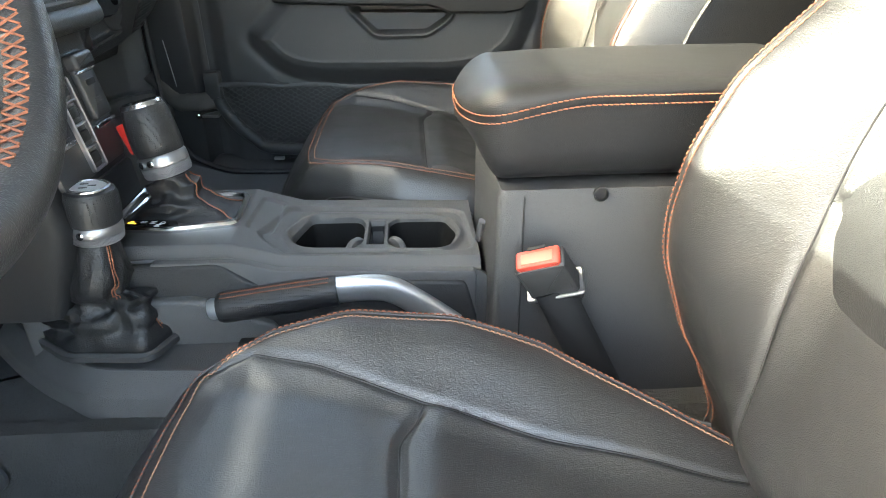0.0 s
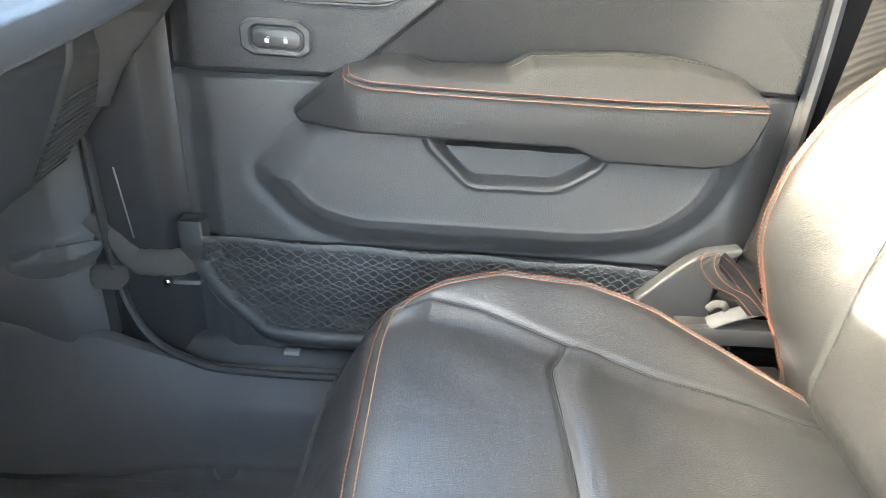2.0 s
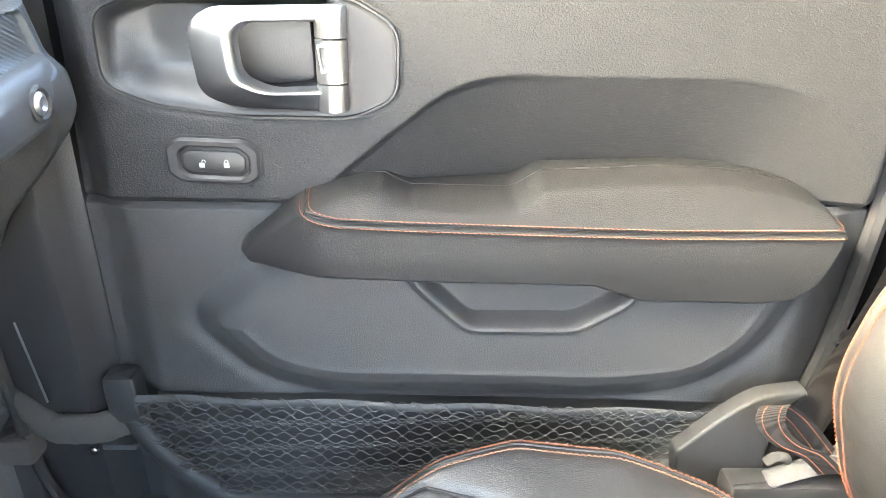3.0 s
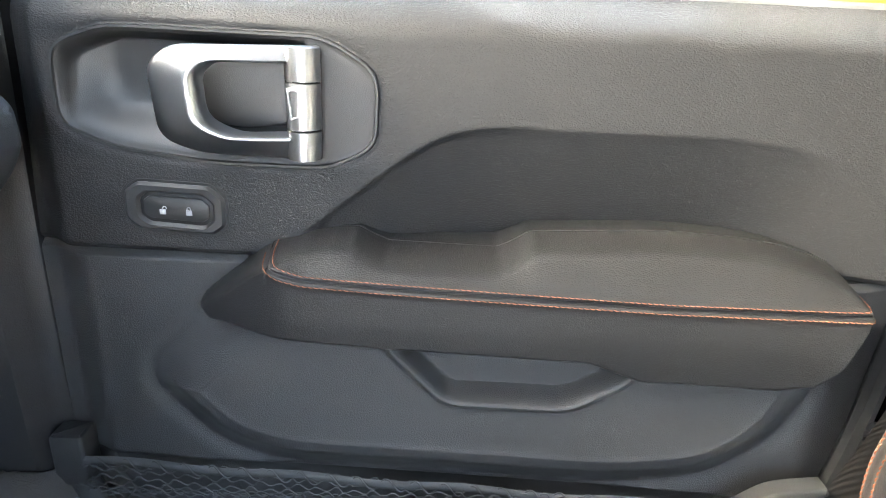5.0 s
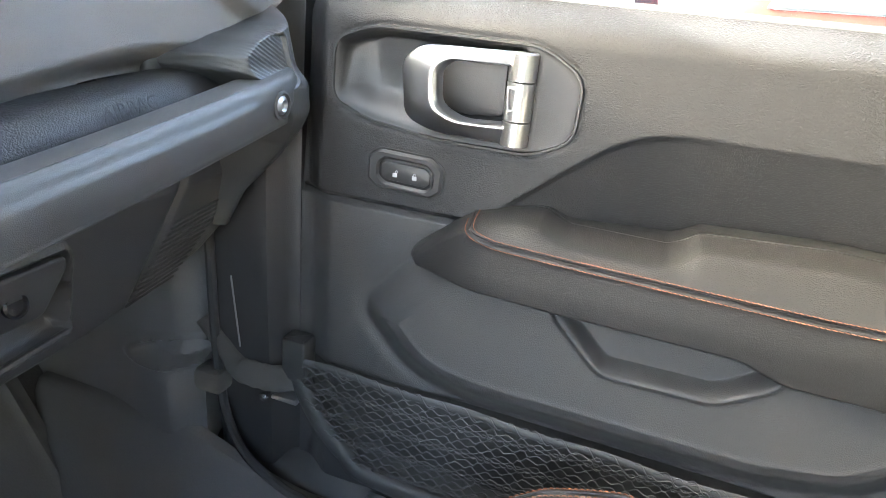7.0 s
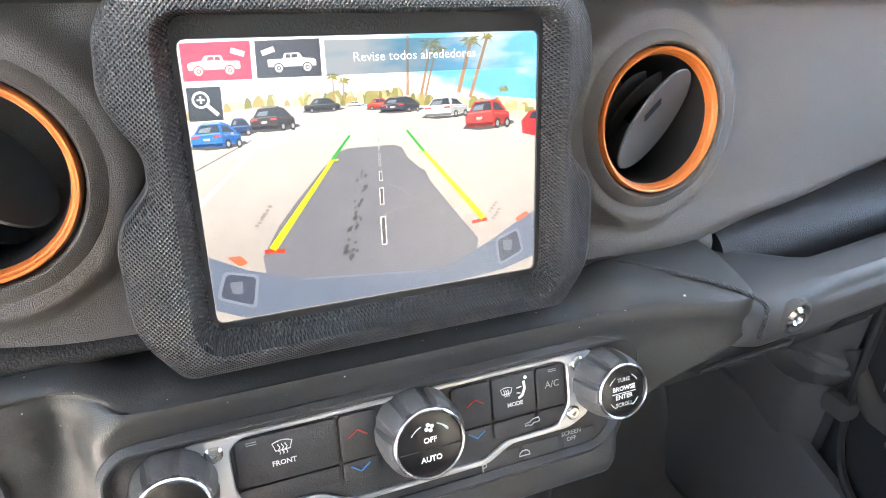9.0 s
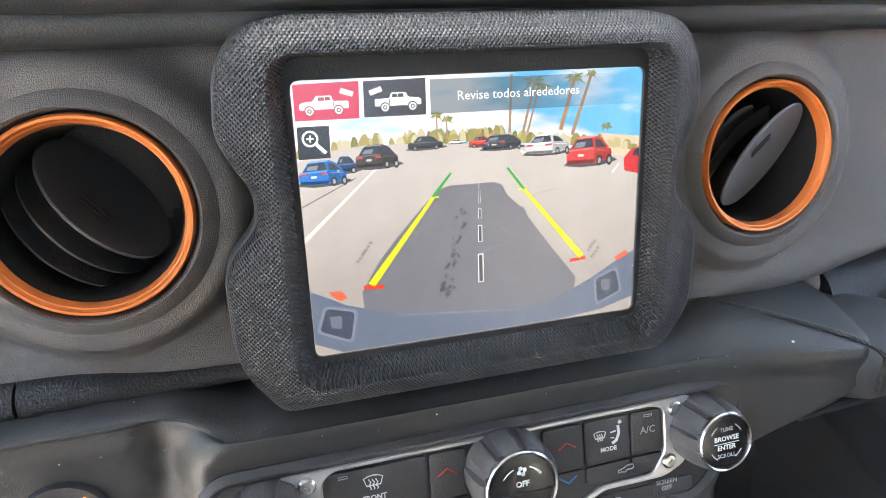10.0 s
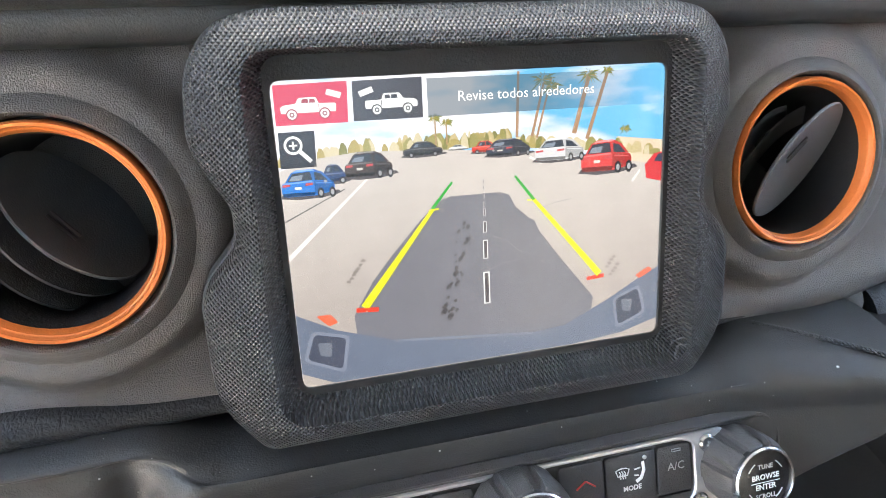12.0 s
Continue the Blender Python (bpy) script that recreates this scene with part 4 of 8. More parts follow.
def car_seat(s, label, shift=(0, 0, 0), flat=0):
    """s: 1 for the passenger's side, -1 for the driver's; shift: how its rails and height are set; flat: which bolster is flat."""
    yc = 0.402 * s
    seat = thing("front_seat", (0.45, yc, 0.05), label, "seat", "front seats")
    xs = np.concatenate([np.linspace(0.196, 0.30, 46), np.linspace(0.3035, 0.78, 130)])
    X, V = np.meshgrid(xs, np.linspace(-1, 1, 190))
    xx, uu, zz = cushion_at(X, V, flat)
    cush = part("cushion", sheet(np.dstack([xx, yc + uu, zz]), (0, 0, -0.02)), LEATHER, seat, "smooth black leather cushion with raised bolsters", angle=70)
    at = lambda x, v: tuple(float(q) for q in cushion_at(np.array(x), np.array(v), flat))
    rim = [at(x, -1.0) for x in xs[::-3]] + [at(0.196, v) for v in np.linspace(-1, 1, 40)[1:-1]] + [at(x, 1.0) for x in xs[::3]]
    plan = [(a, b) for a, b, c in rim]
    rings = [[(a, yc + b, c) for a, b, c in rim]]
    for lvl, out in ((0.325, -0.0045), (0.300, -0.005), (0.25, -0.001), (0.19, 0.008), (0.13, 0.016)):
        rings.append([(a, yc + b, min(lvl, c - 0.05 * (0.345 - lvl))) for (a, b), (_, _, c) in zip(inset(plan, out), rim)])
    side = part("cushion_side", loft(rings, False, True), LEATHER, seat, "smooth leather flank of the cushion", angle=70)
    # dark lower valance with its arched piping on the inner flank
    ins = -s
    arch = lambda x: 0.305 - 0.105 * float(sstep(0.275, 0.215, x)) ** 1.5 - 0.020 * float(sstep(0.42, 0.65, x))
    xa = np.linspace(0.222, 0.72, 60)
    vv = [at(x, ins) for x in xa]
    part("valance", sheet([[(q[0], yc + q[1] + ins * (0.0065 if w < 1 else 0.004), arch(x) - (arch(x) - 0.11) * w) for w in np.linspace(0, 1, 8)] for x, q in zip(xa, vv)], (0, -ins * 0.012, 0)), RUBBER, seat, "dark lower valance")
    part("piping", tube([(q[0], yc + q[1] + ins * 0.006, arch(x) + 0.001) for x, q in zip(xa, vv)], 0.0030, 8), PLASTIC, seat)
    part("stitching", stitches([(q[0], yc + q[1] + ins * 0.0075, arch(x) - 0.006) for x, q in zip(xa, vv)], (0, ins, 0.1), 0.0058, 0.0044, 0.0006), PLASTIC, seat, "black stitching under the piping", kind="stuff")
    part("seat_rail", box((0.24, yc - 0.17, 0.075), (0.70, yc + 0.17, 0.14), 0.015), DARK, seat)
    # seams sunk into the skin
    fv = lambda x, u, sg: sg * u / (float(FLAT_U(x) if sg * flat > 0 else RIDGE_U(x)) + EDGE)
    lines = []
    for sg in (-1, 1):
        if sg * flat > 0:
            continue
        lines.append([at(x, fv(x, min(float(BOLSTER_IN(x)), float(RIDGE_U(x)) - 0.012), sg)) for x in np.linspace(0.268, 0.77, 90)])
    us = np.linspace(-0.205 if flat < 0 else -0.134, 0.205 if flat > 0 else 0.134, 60)
    lines.append([at(0.431 + (0.020 * float(sstep(0.09, 0.14, abs(u))) if u * flat <= 0 else 0.0), fv(0.431, abs(u), 1 if u > 0 else -1)) for u in us])
    for ln in lines:
        part("seam", tube([(a, yc + b, c + 0.0008) for a, b, c in ln], 0.0009, 5), DARK, cush, "dark seam line")
    # stitching round the cushion: two rows on either side of the seam
    for off, mat in ((-0.0060, THREAD_PALE), (0.0055, THREAD)):
        pts = []
        ends = {}
        for sg in (-1, 1):
            run = []
            for x in np.linspace(0.79, 0.300, 80):
                ru = float(FLAT_U(x) if sg * flat > 0 else RIDGE_U(x))
                run.append((x, sg * (ru + 0.0015 + off) / (ru + EDGE)))
            x0, v0 = run[-1]
            for a in np.linspace(0, 1, 16)[1:]:
                w = a * math.pi / 2
                run.append((x0 - (x0 - 0.250 + off * 0.9) * math.sin(w), v0 * (1 - 0.13 * (1 - math.cos(w)))))
            ends[sg] = run
        row = ends[-1] + [(0.250 - off * 0.9, v) for v in np.linspace(ends[-1][-1][1], ends[1][-1][1], 40)[1:-1]] + ends[1][::-1]
        l3 = [(lambda q: (q[0], yc + q[1], q[2] + 0.0004))(at(x, v)) for x, v in row]
        part("stitching", stitches(l3, (0, 0, 1), 0.0056, 0.0044, 0.00072), mat, cush, "orange stitching round the cushion", kind="stuff")
        if off > 0:
            mid = [(lambda q: (q[0], yc + q[1], q[2] + 0.0006))(at(x, v * 0.985 if abs(v) > 0.5 else v)) for x, v in row]
            part("welt", tube(mid[::1], 0.0011, 5), LEATHER, cush)
    # back
    Z, U = np.meshgrid(np.linspace(0.21, 1.0, 200), np.linspace(-0.264, 0.264, 190))
    X = back_x(Z, U)
    shrink = lambda z: 1 - 0.12 * sstep(0.7, 1.0, z)
    back = part("backrest", sheet(np.dstack([X, yc + U * shrink(Z), Z]), (0.02, 0, 0)), LEATHER, seat, "smooth black leather seat back with side wings", angle=70)
    rows = []
    for z in np.linspace(0.19, 1.0, 24):
        m = float(back_x(np.array(z), np.array(0.262))) - 0.004
        hw = 0.266 * float(shrink(z))
        b = max(m + 0.02, 0.705 + 0.29 * (z - 0.32) + 0.16)
        rows.append([(a, yc + w, z) for a, w in rounded([(m, -hw), (b, -hw * 0.94), (b, hw * 0.94), (m, hw)], 0.025, 4)])
    part("back_shell", loft(rows, True, True), LEATHER, seat)
    for sg in (-1, 1):
        part("side_piping", tube([(float(back_x(np.array(z), np.array(0.262))) + 0.002, yc + sg * 0.2665 * float(shrink(z)), z) for z in np.linspace(0.22, 0.99, 60)], 0.003, 7), PLASTIC, back)
        part("seam", tube([(float(back_x(np.array(z), np.array(0.110 + 0.02 * float(sstep(0.3, 0.6, z))))) - 0.0008, yc + sg * (0.110 + 0.02 * float(sstep(0.3, 0.6, z))) * float(shrink(z)), z) for z in np.linspace(0.23, 0.98, 80)], 0.0009, 5), DARK, back)
        for off in (-0.0055, 0.0055):
            l3 = [(float(back_x(np.array(z), np.array(0.220 + off))) - 0.0005, yc + sg * (0.220 + off) * float(shrink(z)), z) for z in np.linspace(0.24, 0.97, 120)]
            part("stitching", stitches(l3, (-1, 0, 0.2), 0.0056, 0.0044, 0.00066), THREAD, back, "orange stitching down the wing", kind="stuff")
    part("seam", tube([(float(back_x(np.array(0.525 + 0.3 * u * u), np.array(u))) - 0.0008, yc + u, 0.525 + 0.3 * u * u) for u in np.linspace(-0.126, 0.126, 40)], 0.0009, 5), DARK, back)
    seat.matrix_basis = Matrix.Translation(shift) @ seat.matrix_basis
    return seat


car_seat(1, "black leather passenger seat with orange stitching, partly in sun", (-0.012, 0.0, 0.0), flat=-1)
car_seat(-1, "black leather driver seat with orange stitching, partly in sun", (-0.05, 0.0, -0.035))

# headrest stalks are out of view; rear bench closes the cab
BENCH = thing("rear_bench", (1.45, 0, 0.1), "dark leather rear bench behind the front seats", "rear seat")
part("bench_cushion", box((1.15, -0.66, 0.10), (1.62, 0.66, 0.42), 0.06), LEATHER, BENCH)
part("bench_back", moved(box((1.55, -0.66, 0.40), (1.70, 0.66, 1.02), 0.05), Matrix.Identity(4)), LEATHER, BENCH)

# belt and pull strap between the passenger seat and the door
BELT = thing("seat_belt", (0.74, 0.69, 0.25), "black woven seat belt hanging beside the door", "seat belt")
part("webbing", tube(spline([(0.80, 0.712, 1.00), (0.775, 0.705, 0.70), (0.745, 0.700, 0.50), (0.690, 0.688, 0.36), (0.650, 0.672, 0.26)], 8), (0.024, 0.0012), 8, up=(0, -1, 0)), WEB, BELT)
part("anchor_bolt", join(disc_profile([(0.007, 0), (0.007, 0.006), (0.004, 0.008)], 14, Matrix.Translation((0.716, 0.706, 0.458)) @ pose(0, 0, 0, 90)), box((0.706, 0.702, 0.446), (0.730, 0.706, 0.4505), 0.001)), CHROME, BELT)
STRAP = thing("pull_strap", (0.62, 0.64, 0.34), "folded black webbing loop with orange edge stitching", "strap")
_loop = spline([(0.690, 0.632, 0.345), (0.662, 0.628, 0.372), (0.637, 0.627, 0.384), (0.619, 0.627, 0.399), (0.611, 0.629, 0.414), (0.617, 0.637, 0.423), (0.632, 0.648, 0.412), (0.655, 0.655, 0.393), (0.673, 0.656, 0.374), (0.694, 0.652, 0.350)], 8)
_bw = Vector((0.0128, -0.0010, 0.0015))
part("strap_band", sheet([[tuple(Vector(p) + _bw * k) for k in (-1, -0.9, 0, 0.9, 1)] for p in _loop], (0, 0.0014, -0.0006)), WEB, STRAP, angle=60)
for o in (-0.66, 0.46):
    part("edge_stitch", stitches([tuple(Vector(p) + _bw * o + Vector((0, -0.0008, 0.0004))) for p in _loop], (0, -1, 0.5), 0.0042, 0.0034, 0.00045), THREAD, STRAP, kind="stuff")
LEVER = thing("seat_track_bracket", (0.69, 0.64, 0.30), "light grey steel brackets beside the passenger seat", "bracket")
part("track", box((0.600, 0.640, 0.292), (0.760, 0.672, 0.318), 0.005), TRIM_DARK, LEVER)
part("rail", tube(spline([(0.640, 0.652, 0.318), (0.665, 0.650, 0.332), (0.700, 0.648, 0.346), (0.735, 0.648, 0.352)], 6), (0.010, 0.004), 10, up=(0, -0.4, 1)), CONSOLE, LEVER)
part("hook", tube(spline([(0.700, 0.655, 0.352), (0.712, 0.650, 0.364), (0.728, 0.650, 0.366), (0.738, 0.652, 0.356), (0.734, 0.654, 0.344), (0.716, 0.655, 0.340)], 6), (0.005, 0.003), 8), CONSOLE, LEVER)
part("wire_end", tube(spline([(0.640, 0.660, 0.334), (0.646, 0.657, 0.344), (0.656, 0.656, 0.344), (0.662, 0.658, 0.336)], 6), (0.005, 0.003), 8), SLEEVE, LEVER)


# ---- centre console ----
CON = thing("centre_console", (0.24, 0.06, 0.05), "black moulded centre console with two cup holders", "centre console")
CUPS = [(0.243, 0.040), (0.262, 0.100), (0.440, 0.094), (0.452, 0.050), (0.436, 0.006), (0.262, 0.008)]


WELL_A = rounded([(0.244, 0.034), (0.262, 0.100), (0.326, 0.098), (0.334, 0.082), (0.334, 0.026), (0.318, 0.005), (0.262, 0.005)], 0.010, 4)
WELL_B = rounded([(0.364, 0.082), (0.374, 0.096), (0.438, 0.094), (0.452, 0.052), (0.436, 0.005), (0.380, 0.005), (0.364, 0.026)], 0.010, 4)


def console_top():
    X, Y = np.meshgrid(np.linspace(-0.04, 0.474, 420), np.linspace(-0.030, 0.150, 150))
    Z = np.interp(X, [-0.04, 0.0, 0.185, 0.245, 0.474], [0.345, 0.352, 0.352, 0.334, 0.326])
    tray = sdf(rounded([(0.205, 0.022), (0.232, 0.125), (0.462, 0.120), (0.470, 0.0), (0.250, -0.016)], 0.02, 4), X, Y)
    Z = Z - 0.005 * sstep(0.003, -0.004, tray)
    pad = sdf(rounded([(0.192, 0.030), (0.196, 0.132), (0.226, 0.128), (0.222, 0.036)], 0.012, 4), X, Y)
    Z = Z - 0.004 * sstep(0.002, -0.003, pad)
    whole = sdf(rounded(CUPS, 0.02, 4), X, Y)
    Z = Z + 0.005 * np.exp(-((whole - 0.006) / 0.004) ** 2)
    well = np.minimum(sdf(WELL_A, X, Y), sdf(WELL_B, X, Y))
    slot = np.maximum(np.abs(X - 0.349) - 0.010, np.abs(Y - 0.056) - 0.034)
    Z = Z - 0.070 * sstep(0.0004, -0.0035, well)
    Z = Z - 0.045 * sstep(0.0005, -0.0035, slot)
    Z = Z - 0.012 * sstep(-0.016, -0.030, Y)
    return sheet(np.dstack([X, Y, Z]), (0, 0, -0.004))


part("top_tray", console_top(), CONSOLE, CON, "console top with two round cup wells")
for cx, sg in ((0.326, 1), (0.372, -1)):
    part("cup_fin", moved(disc_profile([(0.004, -0.004), (0.014, -0.003), (0.0155, 0.0), (0.013, 0.004), (0.004, 0.005)], 18), Matrix.Translation((cx - sg * 0.001, 0.034, 0.309)) @ pose(0, 0, 0, 78, 0, sg * 48) @ Matrix.Scale(1.2, 4)), CONSOLE, CON)
for well in (WELL_A, WELL_B):
    part("cup_liner", loft([[(a, b, z) for a, b in inset(well, o)] for z, o in ((0.3200, 0.0010), (0.300, 0.0030), (0.272, 0.0046), (0.2645, 0.0070), (0.2640, 0.02))], False, True), LINER, CON, "dark rubber cup liner")
part("slot_liner", loft([[(a, b, z) for a, b in rounded([(0.3400, 0.0230), (0.3580, 0.0230), (0.3580, 0.0890), (0.3400, 0.0890)], 0.003, 3)] for z in (0.318, 0.284)], False, True), DARK, CON)
part("slot_block", box((0.3405, 0.024, 0.270), (0.3575, 0.046, 0.310), 0.004), CONSOLE, CON)
_side = [(-0.06, 0.10), (-0.06, 0.335), (0.05, 0.346), (0.18, 0.346), (0.232, 0.326), (0.238, 0.252), (0.49, 0.252), (0.49, 0.10)]
part("body", loft([[(a, y, b - (0.012 if abs(y - 0.06) > 0.085 else 0.0)) for a, b in rounded(_side, 0.006, 3)] for y in (-0.034, -0.028, 0.148, 0.156)], True, True), CONSOLE, CON)
for y0, y1 in ((-0.034, -0.024), (0.142, 0.154)):
    part("side_wall", prism(rounded([(0.19, 0.24), (0.19, 0.338), (0.235, 0.324), (0.470, 0.315), (0.49, 0.300), (0.49, 0.24)], 0.006, 3), lambda a, b, d: (a, d, b), y0, y1, 0.003), CONSOLE, CON)
part("flank_filler", prism(rounded([(0.10, 0.20), (0.10, 0.340), (0.20, 0.338), (0.24, 0.326), (0.468, 0.317), (0.468, 0.20)], 0.006, 3), lambda a, b, d: (a, d, b), -0.030, -0.0405, 0.003), CONSOLE, CON)
# sculpted flank on the driver's side: two stepped panels
_fl = [(-0.05, 0.337), (0.178, 0.337), (0.230, 0.300), (0.262, 0.300), (0.290, 0.313), (0.455, 0.306), (0.470, 0.25), (0.45, 0.20), (-0.05, 0.20)]
part("flank_panel", prism(rounded(_fl, 0.008, 3), lambda a, b, d: (a, -0.034 - d - 0.05 * max(0, 0.33 - b) * 0.5, b), 0, 0.010, 0.005, 3), GRAIN, CON)
_fl2 = [(-0.05, 0.300), (0.150, 0.300), (0.195, 0.278), (0.235, 0.262), (0.235, 0.18), (-0.05, 0.18)]
part("flank_step", prism(rounded(_fl2, 0.010, 3), lambda a, b, d: (a, -0.040 - d, b), 0, 0.016, 0.006, 3), CONSOLE, CON)
# lower plinth that carries the transfer lever and the hand brake
_pt = rounded([(-0.115, 0.02), (-0.066, -0.026), (-0.013, -0.068), (0.045, -0.103), (0.18, -0.112), (0.46, -0.106), (0.47, 0.02)], [0.01, 0.03, 0.05, 0.03, 0.01, 0.02, 0.01], 6)
part("plinth", loft([[(a, b, z) for a, b in inset(_pt, o)] for z, o in ((0.06, -0.050), (0.150, -0.034), (0.2200, -0.0200), (0.2235, -0.0185), (0.2425, -0.0035), (0.2450, -0.0010), (0.2455, 0.0020), (0.2425, 0.0042), (0.2420, 0.012))], True, True), CONSOLE, CON, "stepped plinth with a bright chamfered rail", angle=24)
part("brake_slot", box((0.190, -0.072, 0.236), (0.44, -0.030, 0.2475), 0.004), DARK, CON)
part("tunnel_cover", box((-0.30, -0.15, 0.05), (0.48, 0.17, 0.20), 0.04), CARPET, CON)
part("silver_clip", tube([(0.470, -0.028, 0.352), (0.474, -0.032, 0.376)], (0.004, 0.006), 8, up=(0, 1, 0)), GUNMETAL, CON)

# shifter gate
_go = rounded([(0.034, 0.046), (0.050, 0.022), (0.108, 0.013), (0.186, 0.028), (0.181, 0.127), (0.046, 0.137)], [0.012, 0.008, 0.02, 0.012, 0.012, 0.016], 5)
_gi = rounded([(0.041, 0.049), (0.055, 0.040), (0.112, 0.032), (0.177, 0.036), (0.173, 0.119), (0.051, 0.128)], [0.012, 0.008, 0.02, 0.012, 0.012, 0.016], 5)
part("gate_frame", frame_ring(_go, _gi, lambda a, b, d: (a, b, 0.351 + d), 0, 0.0075, 0.003), CHROME, CON, "bright chrome surround of the gear lever")
GEAR = part("gear_display", prism(rounded([(0.053, 0.0245), (0.108, 0.0155), (0.118, 0.021), (0.112, 0.0345), (0.058, 0.0405)], 0.004, 3), lambda a, b, d: (a, b, 0.3575 + d), 0, 0.0025, 0.001), PIANO, CON, "black gear display with a lit letter")
_gm = lambda x, y: Matrix.Translation((x, y, 0.3603)) @ pose(0, 0, 0, 0, 0, 81)
lettering("P", 0.013, _gm(0.062, 0.0305), glow("amber letter", (1.0, 0.45, 0.05), 0.15), GEAR, bold=0.0006)
for w, x, y in (("R", 0.0745, 0.0315), ("N", 0.0865, 0.0295), ("D", 0.0985, 0.0275), ("M", 0.0945, 0.0205)):
    lettering(w, 0.0095, _gm(x, y), WHITE, GEAR, bold=0.0003)


def boot(base, top, rt, folds=7, amp=0.006, seed=1, waist=0.55, slump=0.0):
    """A leather gaiter: from an outline at the base to a round neck, with soft folds; slump piles up creases near its foot."""
    rnd = random.Random(seed)
    n = len(base)
    ph = [rnd.uniform(0, 6.28) for _ in range(6)]
    rings = []
    cx, cy = sum(p[0] for p in base) / n, sum(p[1] for p in base) / n
    for k in range(46):
        s = k / 45
        e = s ** waist
        ring = []
        for j, (bx, by, bz) in enumerate(base):
            a = math.atan2(by - cy, bx - cx)
            tx, ty, tz = top[0] + rt * math.cos(a), top[1] + rt * math.sin(a), top[2]
            f = amp * math.sin(s * math.pi) ** 0.8 * (1.3 - 2.4 * abs(math.sin(0.5 * (folds * s * 2.2 + 1.6 * math.sin(a * 2 + ph[0]) + ph[1]))) + 0.5 * math.sin(5 * a + ph[2] + 4 * s) + 0.4 * math.sin(3 * a - 9 * s + ph[3]))
            w = s * 9.0 + 0.9 * math.sin(a + ph[4]) + 0.5 * math.sin(3 * a + ph[5])
            g = slump * max(0.0, 1 - s * 1.25) * min(1.0, s * 9) * (1 - abs(math.sin(w)) * 1.6)
            x, y = bx + (tx - bx) * e, by + (ty - by) * e
            ring.append((x + (f + g) * math.cos(a), y + (f + g) * math.sin(a), bz + (tz - bz) * s + 0.4 * f + 0.35 * g))
        rings.append(ring)
    return loft(rings, True, True), rings


def knob_pose(lo, hi):
    d = Vector(hi) - Vector(lo)
    return Matrix.Translation(lo) @ d.to_track_quat("Z", "Y").to_matrix().to_4x4(), d.length


SHIFT = thing("gear_lever", (0.11, 0.075, 0.355), "automatic gear lever with perforated black leather knob and silver collar", "gear lever")
_bs = [(a, b, 0.354) for a, b in inset(_gi, -0.002)]
_sh, _rg = boot(_bs, (0.104, 0.070, 0.409), 0.0185, 5, 0.0045, 3, 0.48, 0.004)
_bt = part("gaiter", _sh, GAITER, SHIFT, "soft black leather gaiter", angle=75)
for o in (0, 1):
    j = min(range(len(_bs)), key=lambda k: abs(math.atan2(_bs[k][1] - 0.080, _bs[k][0] - 0.112) + 0.50)) + 2 * o
    q = [r[j % len(r)] for r in _rg]
    part("stitching", stitches([Vector(p) + Vector((0.0010, -0.0012, 0.0006)) for p in q], (0.6, -0.6, 0.6), 0.004, 0.0034, 0.0009), THREAD, _bt, kind="stuff")
_m, _l = knob_pose((0.1015, 0.0690, 0.411), (0.0835, 0.0760, 0.4925))
part("collar", disc_profile([(0.020, 0.009), (0.0286, 0.010), (0.0290, 0.013), (0.0286, 0.0205), (0.0270, 0.0235), (0.024, 0.025)], 48, _m), GUNMETAL, SHIFT, "smooth silver collar")
part("knurled_band", disc_profile([(0.020, -0.005), (0.0268, -0.003), (0.0284, 0.000), (0.0287, 0.009), (0.024, 0.0098)], 64, _m), KNURL_SILVER, SHIFT, "knurled silver band")
for d in ((-0.75, -1.0, 0.0), (-0.15, -1.0, 0.0)):
    part("collar_bolt", disc_profile([(0.0042, 0), (0.0042, 0.0022), (0.0025, 0.0032)], 14, _m @ pose(0, 0, 0, 0, 0, math.degrees(math.atan2((_m.to_3x3().inverted() @ Vector(d)).y, (_m.to_3x3().inverted() @ Vector(d)).x))) @ Matrix.Translation((0.0282, 0, 0.0165)) @ pose(0, 0, 0, 0, 90, 0)), CHROME, SHIFT)
_perf = material("perforated black leather", (0.022, 0.022, 0.023), 0.42, bumps=(("dots", 380, 0.0030), ("leather", 700, 0.0002)))
part("knob", disc_profile([(0.0255, 0.022), (0.0282, 0.025), (0.0290, 0.035), (0.0283, 0.055), (0.0265, 0.072), (0.0245, 0.0795), (0.0215, 0.0835)], 44, _m), _perf, SHIFT, "perforated leather grip")
part("knob_cap", disc_profile([(0.0245, 0.0795), (0.0238, 0.0835), (0.0225, 0.0850)], 40, _m), CHROME, SHIFT, "thin bright rim of the knob top")
part("knob_top", disc_profile([(0.0226, 0.0845), (0.0200, 0.0862), (0.004, 0.0868)], 40, _m), PIANO, SHIFT)
_ang = lambda m, d: math.degrees(math.atan2((m.to_3x3().inverted() @ Vector(d)).y, (m.to_3x3().inverted() @ Vector(d)).x))
part("release_button", moved(box((-0.0100, -0.0065, 0.028), (0.0050, 0.0065, 0.066), 0.003), _m @ pose(0, 0, 0, 0, 0, _ang(_m, (-1.0, 0.20, 0.0))) @ Matrix.Translation((0.0265, 0, 0)) @ pose(0, 0, 0, 0, 9, 0)), RED, SHIFT, "red release button")

